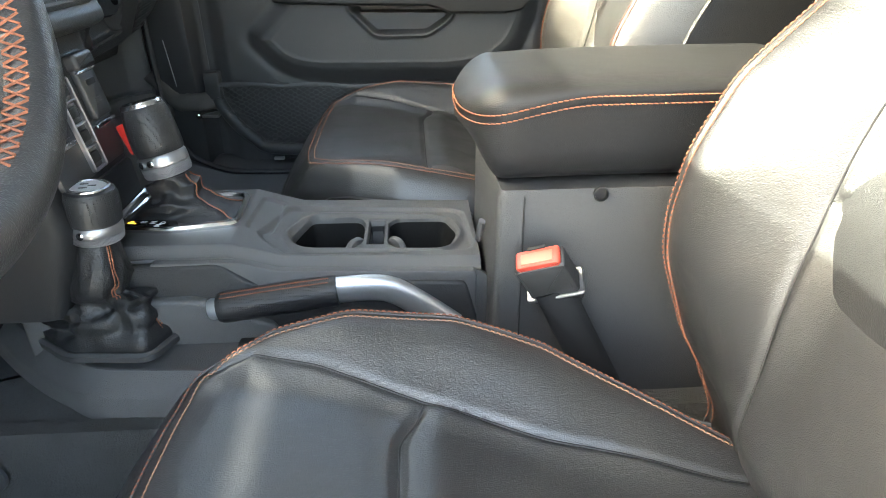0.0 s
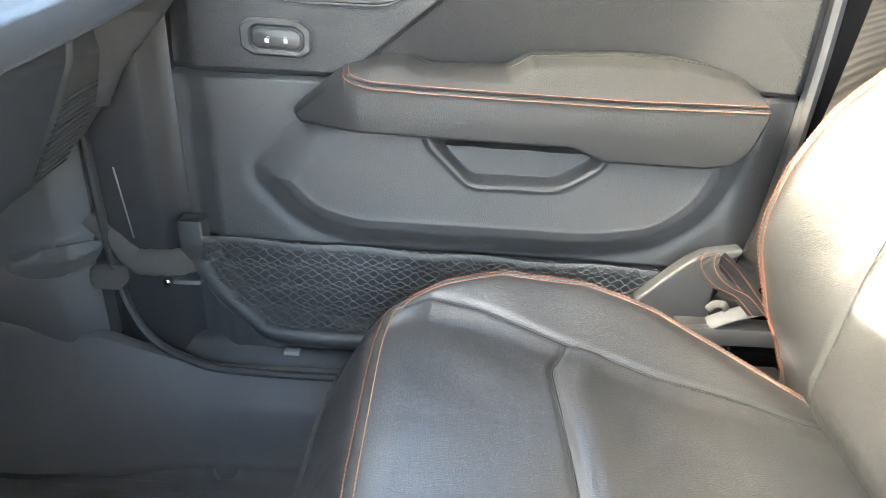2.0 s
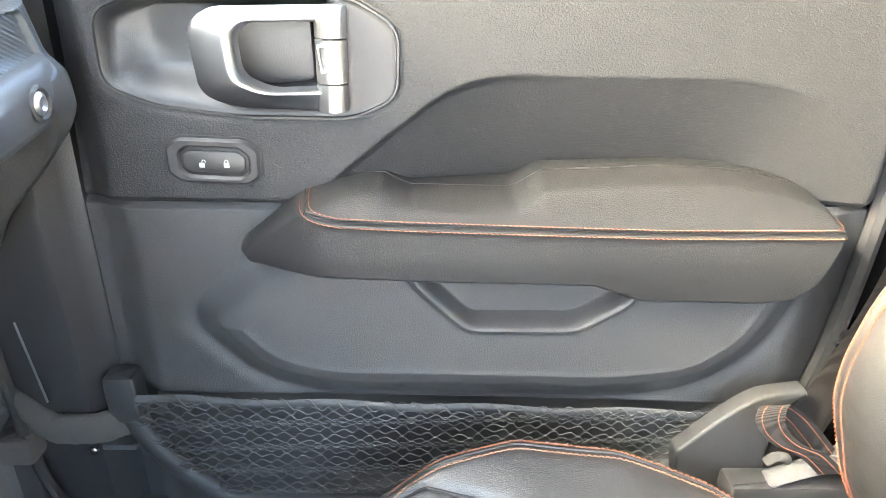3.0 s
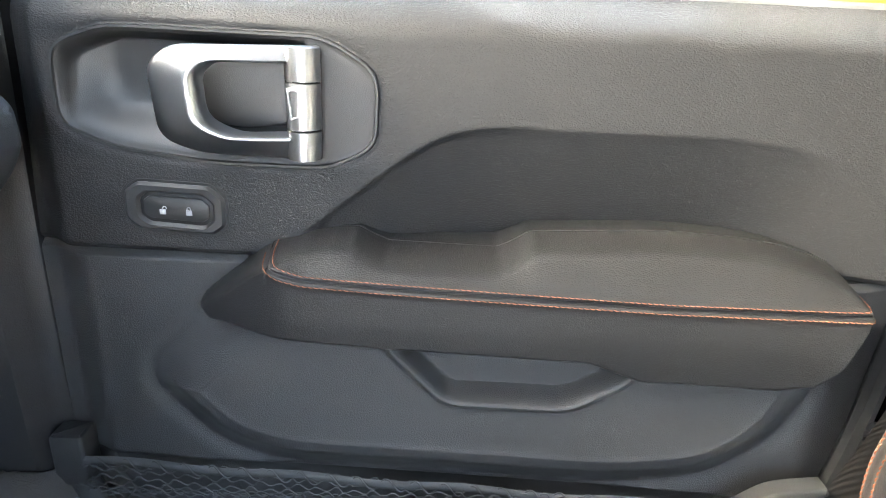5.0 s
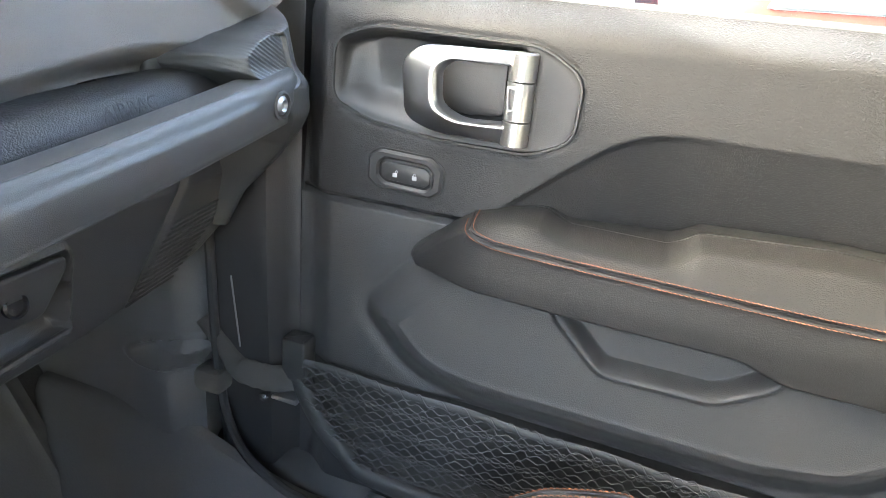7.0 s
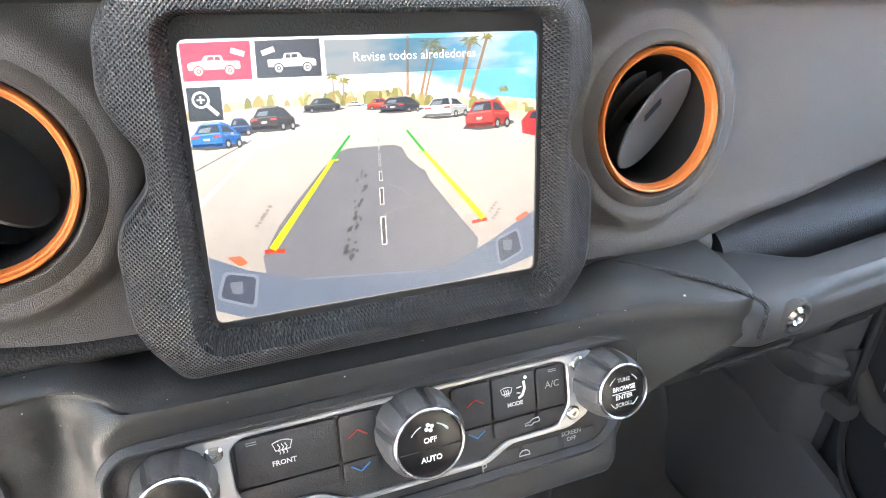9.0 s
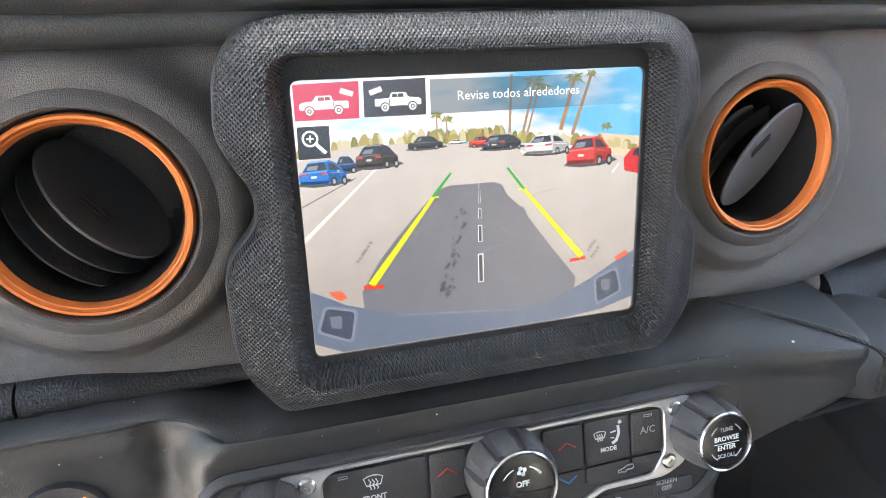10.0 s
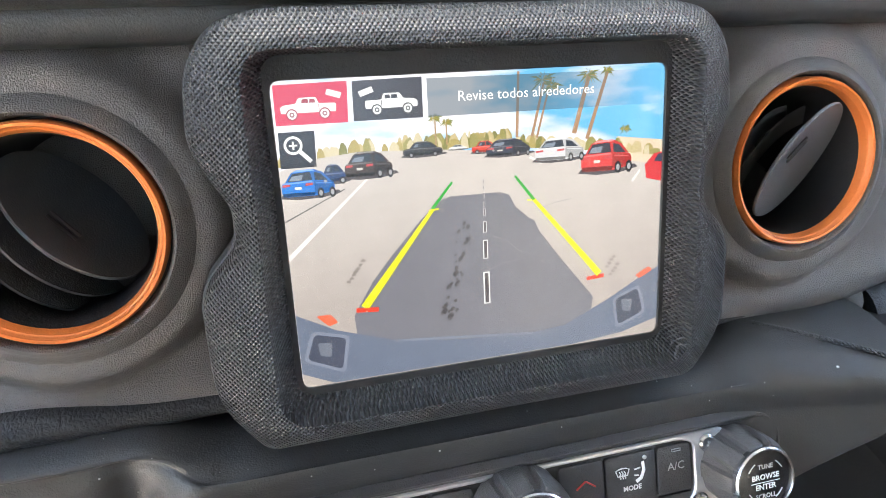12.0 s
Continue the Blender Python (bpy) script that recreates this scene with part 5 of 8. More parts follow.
TRANS = thing("transfer_case_lever", (0.05, -0.05, 0.245), "short four wheel drive lever with round black knob and silver collar", "lever")
_tb = rounded([(-0.044, -0.022), (-0.036, -0.050), (0.012, -0.086), (0.101, -0.092), (0.122, -0.040), (0.114, -0.022)], 0.012, 5)
part("gaiter_frame", frame_ring(inset(_tb, -0.006), inset(_tb, 0.002), lambda a, b, d: (a, b, 0.248 + d), 0, 0.010, 0.003), PLASTIC, TRANS)
_rows = [(0.256, 1.0, 0, 0), (0.262, 1.01, 0, 0), (0.268, 0.97, 0, 0), (0.2725, 0.80, 0, 0), (0.276, 0.76, 0, 0), (0.280, 0.84, 0, 0), (0.2855, 0.80, 0, 0), (0.290, 0.60, 0, 0), (0.2935, 0.50, 0, 0), (0.298, 0.58, 0, 0), (0.304, 0.52, 0.020, -0.002),
         (0.309, 0.22, 0.022, -0.006), (0.3125, 0.05, 0.023, -0.008), (0.318, 0.02, 0.0275, -0.010), (0.326, 0.0, 0.0305, -0.010), (0.336, 0.0, 0.0300, -0.007), (0.350, 0.0, 0.0262, -0.004), (0.365, 0.0, 0.0232, -0.002), (0.378, 0.0, 0.0205, 0.0), (0.388, 0.0, 0.0178, 0.0)]
_rg = []
_tl = resample([(p[0], p[1], 0) for p in _tb] + [(_tb[0][0], _tb[0][1], 0)], 0.0052)
_cx, _cy = sum(p.x for p in _tl) / len(_tl), sum(p.y for p in _tl) / len(_tl)
for i, (z, mixed, r, sx) in enumerate(_rows):
    ring = []
    mid = math.exp(-((z - 0.297) / 0.020) ** 2)
    for q in _tl:
        a = math.atan2(q.y - _cy, q.x - _cx)
        wav = 0.55 - 1.9 * abs(noise.noise((1.6 * math.cos(a), 1.6 * math.sin(a), z * 48))) + 0.35 * noise.noise((5 * math.cos(a), 5 * math.sin(a), z * 90))
        soft = float(sstep(0.258, 0.272, z)) * float(sstep(0.388, 0.35, z))
        m2 = min(1.0, max(0.0, mixed + 0.50 * soft * mid * wav + 0.16 * mid * math.sin(a - 0.6)))
        rr = (r or 0.020) * (1 + 0.26 * soft * wav)
        nx, ny = 0.060 + sx + rr * math.cos(a), -0.054 + rr * math.sin(a)
        ring.append((nx + (q.x - nx) * m2, ny + (q.y - ny) * m2, z + soft * mid * (0.013 * math.sin(a + 2.2) + 0.011 * wav) - 0.004 * float(sstep(0.268, 0.30, z)) * mid))
    _rg.append(ring)
_bt = part("gaiter", loft(_rg, True, True), GAITER, TRANS, "crumpled black leather gaiter", angle=75)
for o in (0, 1):
    _j = min(range(len(_tl)), key=lambda k: abs(math.atan2(_tl[k].y - _cy, _tl[k].x - _cx) + 0.75)) + 2 * o
    q = [Vector(r[_j % len(r)]) for r in _rg[11:]]
    q = spline([tuple(p + Vector((0.0010, -0.0010, 0))) for p in q], 4)
    part("stitching", stitches(q, (0.6, -0.7, 0.1), 0.004, 0.0034, 0.0008), THREAD, _bt, kind="stuff")
    part("stitching", stitches(spline([(0.070, -0.040 - 0.004 * o, 0.3075), (0.084, -0.046 - 0.004 * o, 0.3000), (0.098, -0.052 - 0.004 * o, 0.2860), (0.110, -0.058 - 0.004 * o, 0.2640)], 6), (0.5, -0.5, 0.7), 0.004, 0.0034, 0.0008), THREAD, _bt, kind="stuff")
_m, _l = knob_pose((0.0620, -0.0540, 0.383), (0.0655, -0.0530, 0.440))
part("collar", disc_profile([(0.018, 0.006), (0.0264, 0.0065), (0.0270, 0.009), (0.0268, 0.015), (0.024, 0.0190)], 44, _m), GUNMETAL, TRANS, "smooth silver collar")
part("knurled_band", disc_profile([(0.018, -0.004), (0.0245, -0.002), (0.0264, 0.000), (0.0267, 0.006), (0.022, 0.0065)], 56, _m), KNURL_SILVER, TRANS, "knurled silver band")
for d in ((-0.75, -1.0, 0.0), (-0.15, -1.0, 0.0)):
    part("collar_bolt", disc_profile([(0.004, 0), (0.004, 0.002), (0.0025, 0.003)], 14, _m @ pose(0, 0, 0, 0, 0, _ang(_m, d)) @ Matrix.Translation((0.0264, 0, 0.0118)) @ pose(0, 0, 0, 0, 90, 0)), CHROME, TRANS)
part("knob", disc_profile([(0.0245, 0.017), (0.0272, 0.020), (0.0278, 0.034), (0.0272, 0.047), (0.0248, 0.0535), (0.0215, 0.0555)], 44, _m), _perf, TRANS)
part("cap_ring", disc_profile([(0.0215, 0.0552), (0.0212, 0.0572), (0.0188, 0.0578), (0.0178, 0.0562), (0.003, 0.0562)], 40, _m), CHROME, TRANS, "chrome ring of the knob cap")
part("cap_face", disc_profile([(0.0176, 0.0562), (0.0170, 0.0568), (0.003, 0.0570)], 36, _m), GREY_PRINT, TRANS)
for a, b in ((-0.006, 0.004), (0.0, -0.004), (0.006, 0.004)):
    part("gate_mark", moved(box((a - 0.0015, b - 0.004, 0.0568), (a + 0.0015, b + 0.004, 0.0575), 0.0003), _m), PLASTIC, TRANS)

BRAKE = thing("parking_brake", (0.30, -0.05, 0.25), "hand brake lever with stitched leather grip and silver arm", "hand brake")
_gp = spline([(0.172, -0.049, 0.2855), (0.210, -0.048, 0.2905), (0.260, -0.047, 0.2965), (0.308, -0.046, 0.3015)], 6)
GRIP = part("grip", tube(_gp, [0.0165] + [0.0185] * (len(_gp) - 2) + [0.0175], 18), _perf, BRAKE, "perforated leather grip")
part("stitching", stitches([p + Vector((0, -0.004, 0.0186)) for p in _gp[1:-1]], (0, -0.2, 1), 0.004, 0.0034, 0.0007), THREAD, GRIP, kind="stuff")
part("stitching", stitches([p + Vector((0, -0.0095, 0.0163)) for p in _gp[1:-1]], (0, -0.5, 1), 0.004, 0.0034, 0.0007), THREAD, GRIP, kind="stuff")
part("release_tip", disc_profile([(0.008, 0.0), (0.0115, 0.001), (0.0125, 0.004), (0.0125, 0.014)], 20, Matrix.Translation((0.160, -0.0495, 0.2840)) @ pose(0, 0, 0, 0, 82, 0)), SILVER, BRAKE)
part("lever_arm", tube(spline([(0.306, -0.046, 0.3015), (0.345, -0.046, 0.3035), (0.372, -0.046, 0.298), (0.405, -0.046, 0.276), (0.440, -0.046, 0.248)], 6), (0.010, 0.0165), 14, up=(0, 0, 1)), SILVER, BRAKE, "silver painted lever arm", angle=60)

# console box with padded lid
BOX = thing("console_box", (0.64, 0.03, 0.10), "storage box with padded black leather armrest lid", "console box")
part("bin", loft([[(a, b, z) for a, b in inset(rounded([(0.482, -0.088), (0.478, 0.112), (0.86, 0.112), (0.86, -0.092)], 0.012, 4), o)] for z, o in ((0.10, 0.0), (0.30, 0.0), (0.425, 0.001), (0.432, 0.006))], True, True), DOOR_LOW, BOX, "grained side walls of the box")
part("bin_seam", box((0.5095, -0.0925, 0.12), (0.5110, -0.0895, 0.428), 0.0004), DARK, BOX)
part("latch_recess", disc_profile([(0.0075, -0.004), (0.0080, 0.0), (0.0068, 0.0006), (0.0060, -0.003), (0.002, -0.003)], 24, Matrix.Translation((0.588, -0.0920, 0.4285)) @ pose(0, 0, 0, 90)), DARK, BOX)


def lid_half(x):
    """Half the lid's width: its front is rounded in plan."""
    return 0.105 * max(0.0, 1 - (1 - min(1.0, (x - 0.4465) / 0.055)) ** 2.6) ** 0.42


def lid_seam(x):
    return 0.5030 + 0.021 * float(sstep(0.44, 0.58, x))


def lid_ring(x):
    """One slice of the lid across its length."""
    f = float(sstep(0.4465, 0.492, x)) ** 0.5
    top = 0.5100 + 0.0300 * f + 0.004 * math.sin((x - 0.45) * 6)
    bot = 0.487 - 0.054 * float(sstep(0.448, 0.490, x))
    hw = lid_half(x)
    c = 0.0130
    st = lid_seam(x)
    pts = []
    for s in range(48):
        a = 2 * math.pi * s / 48
        ca, sa = math.cos(a), math.sin(a)
        u = math.copysign(abs(ca) ** 0.40, ca)
        v = math.copysign(abs(sa) ** (0.62 if sa > 0 else 0.35), sa)
        z = (st + (top - st) * v) if v > 0 else (st + (st - bot) * v)
        y = c + hw * u * (1.0 if v > 0 else 1 - 0.10 * abs(v) ** 1.5)
        g = math.exp(-((z - st) / 0.003) ** 2) * 0.0022
        pts.append((x, y - math.copysign(g, u), z))
    return pts


_lr = [lid_ring(x) for x in np.concatenate([0.4468 + 0.06 * np.linspace(0, 1, 34) ** 2, np.linspace(0.515, 0.80, 32), [0.815, 0.826]])]
_lr[-1] = [(x, 0.013 + (y - 0.013) * 0.85, 0.49 + (z - 0.49) * 0.8) for x, y, z in _lr[-1]]
LID = part("lid", loft(_lr, True, True), LEATHER_ARM, BOX, "padded leather armrest lid with double orange stitching", angle=70)
for dz in (0.0040, -0.0040):
    xs = 0.4472 + 0.37 * np.linspace(0, 1, 160) ** 2
    line = [(x, 0.013 - lid_half(x) - 0.0004, lid_seam(x) + dz) for x in xs[::-1]] + [(x - 0.0004, 0.013 + lid_half(x) + 0.0004, lid_seam(x) + dz) for x in xs]
    part("stitching", stitches(line, lambda p: Vector((-1.0 if p.x < 0.455 else -0.15, p.y - 0.013, 0.02)), 0.0054, 0.0045, 0.00075), THREAD, LID, "row of orange stitches", kind="stuff")

BUCK = thing("belt_buckle", (0.56, -0.125, 0.25), "seat belt buckle with faded red release button", "belt buckle")
_bm = axes((0.534, -0.120, 0.352), (0.88, -0.30, 0.34), (-0.42, -0.42, 0.80)) @ Matrix.Scale(1.16, 4)
part("housing", moved(box((-0.0225, -0.034, -0.011), (0.0225, 0.030, 0.011), 0.004), _bm), PLASTIC, BUCK)
part("release", moved(box((-0.0195, 0.0245, -0.009), (0.0195, 0.0345, 0.009), 0.003), _bm), BUCKLE_RED, BUCK, "faded red release button")
part("button_face", moved(box((-0.0140, 0.0340, -0.0045), (0.0140, 0.0353, 0.0060), 0.001), _bm), BUCKLE_PALE, BUCK, "paler middle of the button")
part("tongue_slot", moved(box((-0.008, 0.0335, -0.0105), (0.008, 0.0352, -0.0075), 0.0005), _bm), DARK, BUCK)
part("collar", moved(frame_ring(rounded([(-0.0265, -0.014), (0.0265, -0.014), (0.0265, 0.014), (-0.0265, 0.014)], 0.004, 3), rounded([(-0.0222, -0.0108), (0.0222, -0.0108), (0.0222, 0.0108), (-0.0222, 0.0108)], 0.003, 3), lambda a, b, d: (a, -0.012 + d - 0.006, b), 0, 0.003, 0.001), _bm), GUNMETAL, BUCK)
part("stalk", tube(spline([(0.540, -0.118, 0.335), (0.562, -0.120, 0.290), (0.605, -0.124, 0.205)], 6), (0.0205, 0.008), 12, up=(0.1, -1, 0)), DARK, BUCK)

# ---- dashboard ----
DASH = thing("dashboard", (-0.15, 0.1, 0.50), "dark grey dashboard with grab bar, glove box and soft ledge", "dashboard")
VENTS = [(-0.1755, 0.7895), (0.1815, 0.7893), (0.657, 0.836)]


def face_x(y, z):
    """The satin band that holds the vents: leaning back, swelling round each vent."""
    x = -0.030 - 0.19 * (z - 0.70) - 0.03 * sstep(0.25, 0.65, np.abs(y)) + 0.035 * sstep(0.50, 0.63, y)
    x = x + 0.012 * sstep(0.73, 0.70, z)
    for vy, vz in VENTS:
        r = np.hypot(y - vy, (z - vz))
        x = x + 0.0145 * sstep(0.076, 0.060, r) - 0.028 * sstep(0.0495, 0.0455, r) - 0.05 * sstep(0.046, 0.042, r)
    end = np.interp(z, [0.73, 0.77, 0.80, 0.87], [0.645, 0.672, 0.712, 0.738])
    x = x - 0.07 * sstep(end, end + 0.030, y)
    x = x - 0.010 * sstep(0.850, 0.872, z) - (0.012 + 0.022 * sstep(0.20, 0.32, y)) * sstep(0.719, 0.690, z - 0.034 * sstep(0.22, 0.66, y))
    return x


Y, Z = np.meshgrid(np.linspace(-0.62, 0.742, 320), np.linspace(0.690, 0.872, 70))
lowz = np.interp(Y, [-0.62, 0.22, 0.66, 0.75], [0.694, 0.694, 0.729, 0.739])
Z = lowz + (Z - 0.690) / 0.182 * (0.872 - lowz)
part("vent_band", sheet(np.dstack([face_x(Y, Z), Y, Z]), (-0.03, 0, 0)), SATIN, DASH, "satin dark grey dash face")
_tp = spline([(-0.085, 0, 0.868), (-0.050, 0, 0.8705), (-0.036, 0, 0.876), (-0.035, 0, 0.887), (-0.048, 0, 0.898), (-0.10, 0, 0.903), (-0.25, 0, 0.906), (-0.66, 0, 0.905)], 5)
part("top_pad", sheet([[(p.x - 0.03 * float(sstep(0.25, 0.72, abs(y))), y, p.z - 0.012 * y * y) for p in _tp] for y in np.linspace(-0.74, 0.74, 60)], (-0.01, 0, -0.015)), LEDGE, DASH, "soft black dash top")

# ledge below the screen, bull-nosed into the centre stack
_prof = [(-0.075, 0.690), (-0.040, 0.6985), (-0.015, 0.7002), (0.0, 0.6975), (0.008, 0.692), (0.0115, 0.684), (0.0116, 0.677), (0.0115, 0.670), (0.0150, 0.655), (0.024, 0.626), (0.033, 0.600), (0.0385, 0.588), (0.037, 0.578), (0.02, 0.570)]
_pp = spline([(x, 0, z) for x, z in _prof], 4)
STACK_EDGE = lambda z: float(np.interp(z, [0.570, 0.601, 0.620, 0.637, 0.659, 0.689, 1.0], [0.140, 0.147, 0.156, 0.193, 0.239, 0.236, 0.248]))
rows = []
for v in np.concatenate([np.linspace(0, 0.45, 30)[:-1], np.linspace(0.45, 0.65, 60)[:-1], np.linspace(0.65, 1, 70)]):
    row = []
    for p in _pp:
        yr = STACK_EDGE(p.z)
        y = -0.62 + (yr + 0.62) * v
        shift = 0.016 * float(sstep(0.668, 0.694, p.z))
        side = float(sstep(-0.143 + shift, -0.160 + 0.4 * shift, y))
        under = float(sstep(0.6995, 0.6900, p.z))
        drop = float(sstep(0.668, 0.60, p.z))
        nose = 0.022 * float(sstep(0.110, 0.232, y)) * float(sstep(0.701, 0.689, p.z)) * float(np.interp(p.z, [0.60, 0.65, 0.70], [0.0, 0.75, 1.0]))
        x = p.x - (0.017 * under + 0.006 * drop) * side - 0.004 * under * math.exp(-((y + 0.163) / 0.008) ** 2) * float(sstep(0.60, 0.66, p.z)) + nose
        x = x - 0.004 * float(sstep(yr - 0.006, yr, y))
        row.append((x, y, p.z - 0.012 * float(sstep(0.16, 0.115, abs(y))) * float(sstep(0.686, 0.694, p.z))))
    rows.append(row)
LEDGE_ROWS = rows
part("ledge", sheet(rows, (-0.03, 0, -0.004)), LEDGE, DASH, "soft black ledge and centre stack face", angle=60)
part("stack_flank", sheet([[(row_[0] - (row_[0] + 0.16) * w, row_[1] - 0.002 + 0.05 * w ** 1.5, row_[2] - 0.004 * w) for w in np.linspace(0, 1, 14)] for row_ in rows[-1] if row_[2] < 0.692], (0, -0.01, 0)), PLASTIC, DASH, "smooth flank of the centre stack", angle=60)
for y0, y1 in ((-0.60, -0.2205), (-0.2190, -0.112)):
    _ry = np.linspace(y0, y1, 24)
    _rw = [float(sstep(-0.115, -0.225, y)) for y in _ry]
    part("seam_roll", tube([(-0.029 + 0.002 * w, y, 0.7000 + 0.0045 * w + 0.0005 * math.sin(y * 90)) for y, w in zip(_ry, _rw)], [(0.0075 + 0.0045 * w, 0.0060 + 0.0034 * w) for w in _rw], 14, up=(0, 0, 1)), GRAIN, DASH, "grained soft roll under the dash face")
part("seam_roll", tube(spline([(-0.030, 0.100, 0.7000), (-0.030, 0.16, 0.7015), (-0.036, 0.215, 0.7030), (-0.040, 0.248, 0.6990)], 6), 0.0040, 8), GRAIN, DASH)
part("seam_block", box((-0.062, 0.236, 0.672), (-0.030, 0.259, 0.7035), 0.010), SATIN, DASH)
part("seam_gap", box((-0.066, -0.60, 0.690), (-0.034, 0.245, 0.6975), 0.002), DARK, DASH)

# grab bar
_gb = []
for y in np.concatenate([np.linspace(0.160, 0.30, 40), np.linspace(0.31, 0.668, 44)]):
    t_ = (y - 0.24) / 0.36
    top = 0.686 + 0.028 * t_ + 0.010 * t_ * t_ if y > 0.24 else 0.686
    top = top + 0.0135 * float(sstep(0.262, 0.170, y))
    bot = top - 0.047
    front = float(np.interp(y, [0.160, 0.236, 0.250, 0.618, 0.640, 0.668], [-0.022, 0.0345, 0.0385, 0.0290, 0.0220, -0.020]))
    back = -0.040 + 0.038 * float(sstep(0.262, 0.315, y)) - 0.010 * float(sstep(0.32, 0.62, y)) - 0.045 * float(sstep(0.632, 0.668, y))
    xc, hx, zc, hz = (front + back) / 2, (front - back) / 2, (top + bot) / 2, (top - bot) / 2
    slope = 0.0125 * float(sstep(0.275, 0.200, y))
    ring = []
    for s in range(72):
        a = 2 * math.pi * s / 72
        u = math.copysign(abs(math.cos(a)) ** 0.45, math.cos(a))
        v = math.copysign(abs(math.sin(a)) ** 0.50, math.sin(a))
        step = (0.0022 * math.exp(-((v - 0.52) / 0.05) ** 2) + 0.0030 * float(sstep(0.50, 0.62, v))) * float(sstep(0.5, 0.7, u)) * float(sstep(0.275, 0.31, y)) * float(sstep(0.572, 0.560, y))
        step -= 0.0020 * math.exp(-((v + 0.86) / 0.10) ** 2) * float(sstep(0.5, 0.7, u)) * float(sstep(0.275, 0.31, y))
        ring.append((xc + hx * u - step - 0.006 * max(0.0, -v), y, zc + hz * v - slope * max(0.0, u) * max(0.0, v)))
    _gb.append(ring)
GRAB = part("grab_bar", loft(_gb, True, True), SOFT, DASH, "rounded grab bar in satin grey", angle=60)
for sx, sy, sz in ((0.0390, 0.267, 0.672), (0.0300, 0.600, 0.702)):
    mm = Matrix.Translation((sx - 0.001, sy, sz)) @ pose(0, 0, 0, 0, 90, 0)
    sc = part("screw_socket", disc_profile([(0.0125, -0.004), (0.0125, 0.0015), (0.0105, 0.0025), (0.0092, -0.001), (0.0088, -0.004)], 26, mm), PLASTIC, GRAB)
    part("screw", disc_profile([(0.0082, -0.004), (0.0080, 0.001), (0.005, 0.003), (0.003, 0.001)], 22, mm), CHROME if sy < 0.4 else GUNMETAL, sc)
_ab = []
for y in np.linspace(0.262, 0.600, 50):
    zt = float(np.interp(y, [0.25, 0.64, 0.67], [0.699, 0.7295, 0.732]))
    _ab.append([(-0.052 + 0.030 * math.sin(w) ** 0.9, y, zt - 0.026 + 0.026 * math.cos(w)) for w in np.linspace(0.05, 2.5, 16)] + [(-0.06, y, zt - 0.075)])
part("joint_bead", tube(spline([(-0.021, 0.163, 0.7000), (0.000, 0.190, 0.6985), (0.022, 0.220, 0.6940), (0.0345, 0.2365, 0.6870), (0.0375, 0.2395, 0.6790), (0.0370, 0.2410, 0.660)], 6), 0.0016, 8), KNURL, DASH, "knurled bead where the grab bar meets the ledge")
part("airbag_panel", sheet(_ab, (-0.02, 0, 0)), GRAIN, DASH, "grained soft roll with embossed lettering", angle=60)
part("roll_end", box((-0.080, 0.5995, 0.690), (-0.031, 0.612, 0.7285), 0.006), GRAIN, DASH)
lettering("AIRBAG", 0.015, axes((-0.0215, 0.486, 0.7070), (0, 1, 0.078), (-0.30, 0, 0.95)), DARK, DASH)


# rounded dash end that the grab bar runs into, with a ribbed pad above the bar
Y, Z = np.meshgrid(np.linspace(0.540, 0.716, 200), np.linspace(0.560, 0.900, 300))
_f = eased([0.56, 0.60, 0.64, 0.672, 0.690, 0.716, 0.728, 0.757, 0.784, 0.82, 0.86, 0.90], [-0.066, -0.044, -0.006, 0.020, 0.029, 0.027, 0.014, 0.007, 0.001, -0.012, -0.034, -0.060], soft=12)(Z)
_f = _f - 0.085 * np.clip((Y - 0.641) / 0.050, 0, 1.5) ** 2.3
_l = eased([0.56, 0.66, 0.714, 0.728, 0.740, 0.753, 0.764, 0.80, 0.84, 0.90], [0.632, 0.626, 0.592, 0.572, 0.572, 0.598, 0.642, 0.690, 0.715, 0.72], soft=4)(Z)
_f = _f - 0.110 * sstep(_l + 0.012, _l - 0.020, Y)
_pad = sdf(rounded([(0.548, 0.712), (0.560, 0.728), (0.580, 0.744), (0.604, 0.7535), (0.624, 0.757), (0.6385, 0.757), (0.6395, 0.722), (0.630, 0.716), (0.590, 0.708)], 0.004, 3), Y, Z)
_f = _f - 0.0035 * sstep(0.001, -0.0012, _pad) + 0.0008 * np.exp(-((_pad - 0.002) / 0.0014) ** 2)
_f = _f + 0.0007 * np.sin((Y * 0.55 + Z) * 2 * math.pi / 0.0042) * sstep(-0.001, -0.003, _pad)
part("end_filler", box((-0.130, 0.555, 0.690), (-0.066, 0.670, 0.800), 0.010), LEDGE, DASH)
part("end_fairing", sheet(np.dstack([_f, Y, Z]), (-0.02, -0.003, 0)), LEDGE, DASH, "smooth dash end with a ribbed pad above the bar", angle=60)

GLOVE = thing("glove_box", (-0.10, 0.44, 0.46), "closed black glove box lid with a latch and pull recess", "glove box")


def glove_at(a, b, d):
    return (-0.052 - 0.35 * max(0.0, 0.62 - b) - 0.02 * (a - 0.4) + d, a, b)


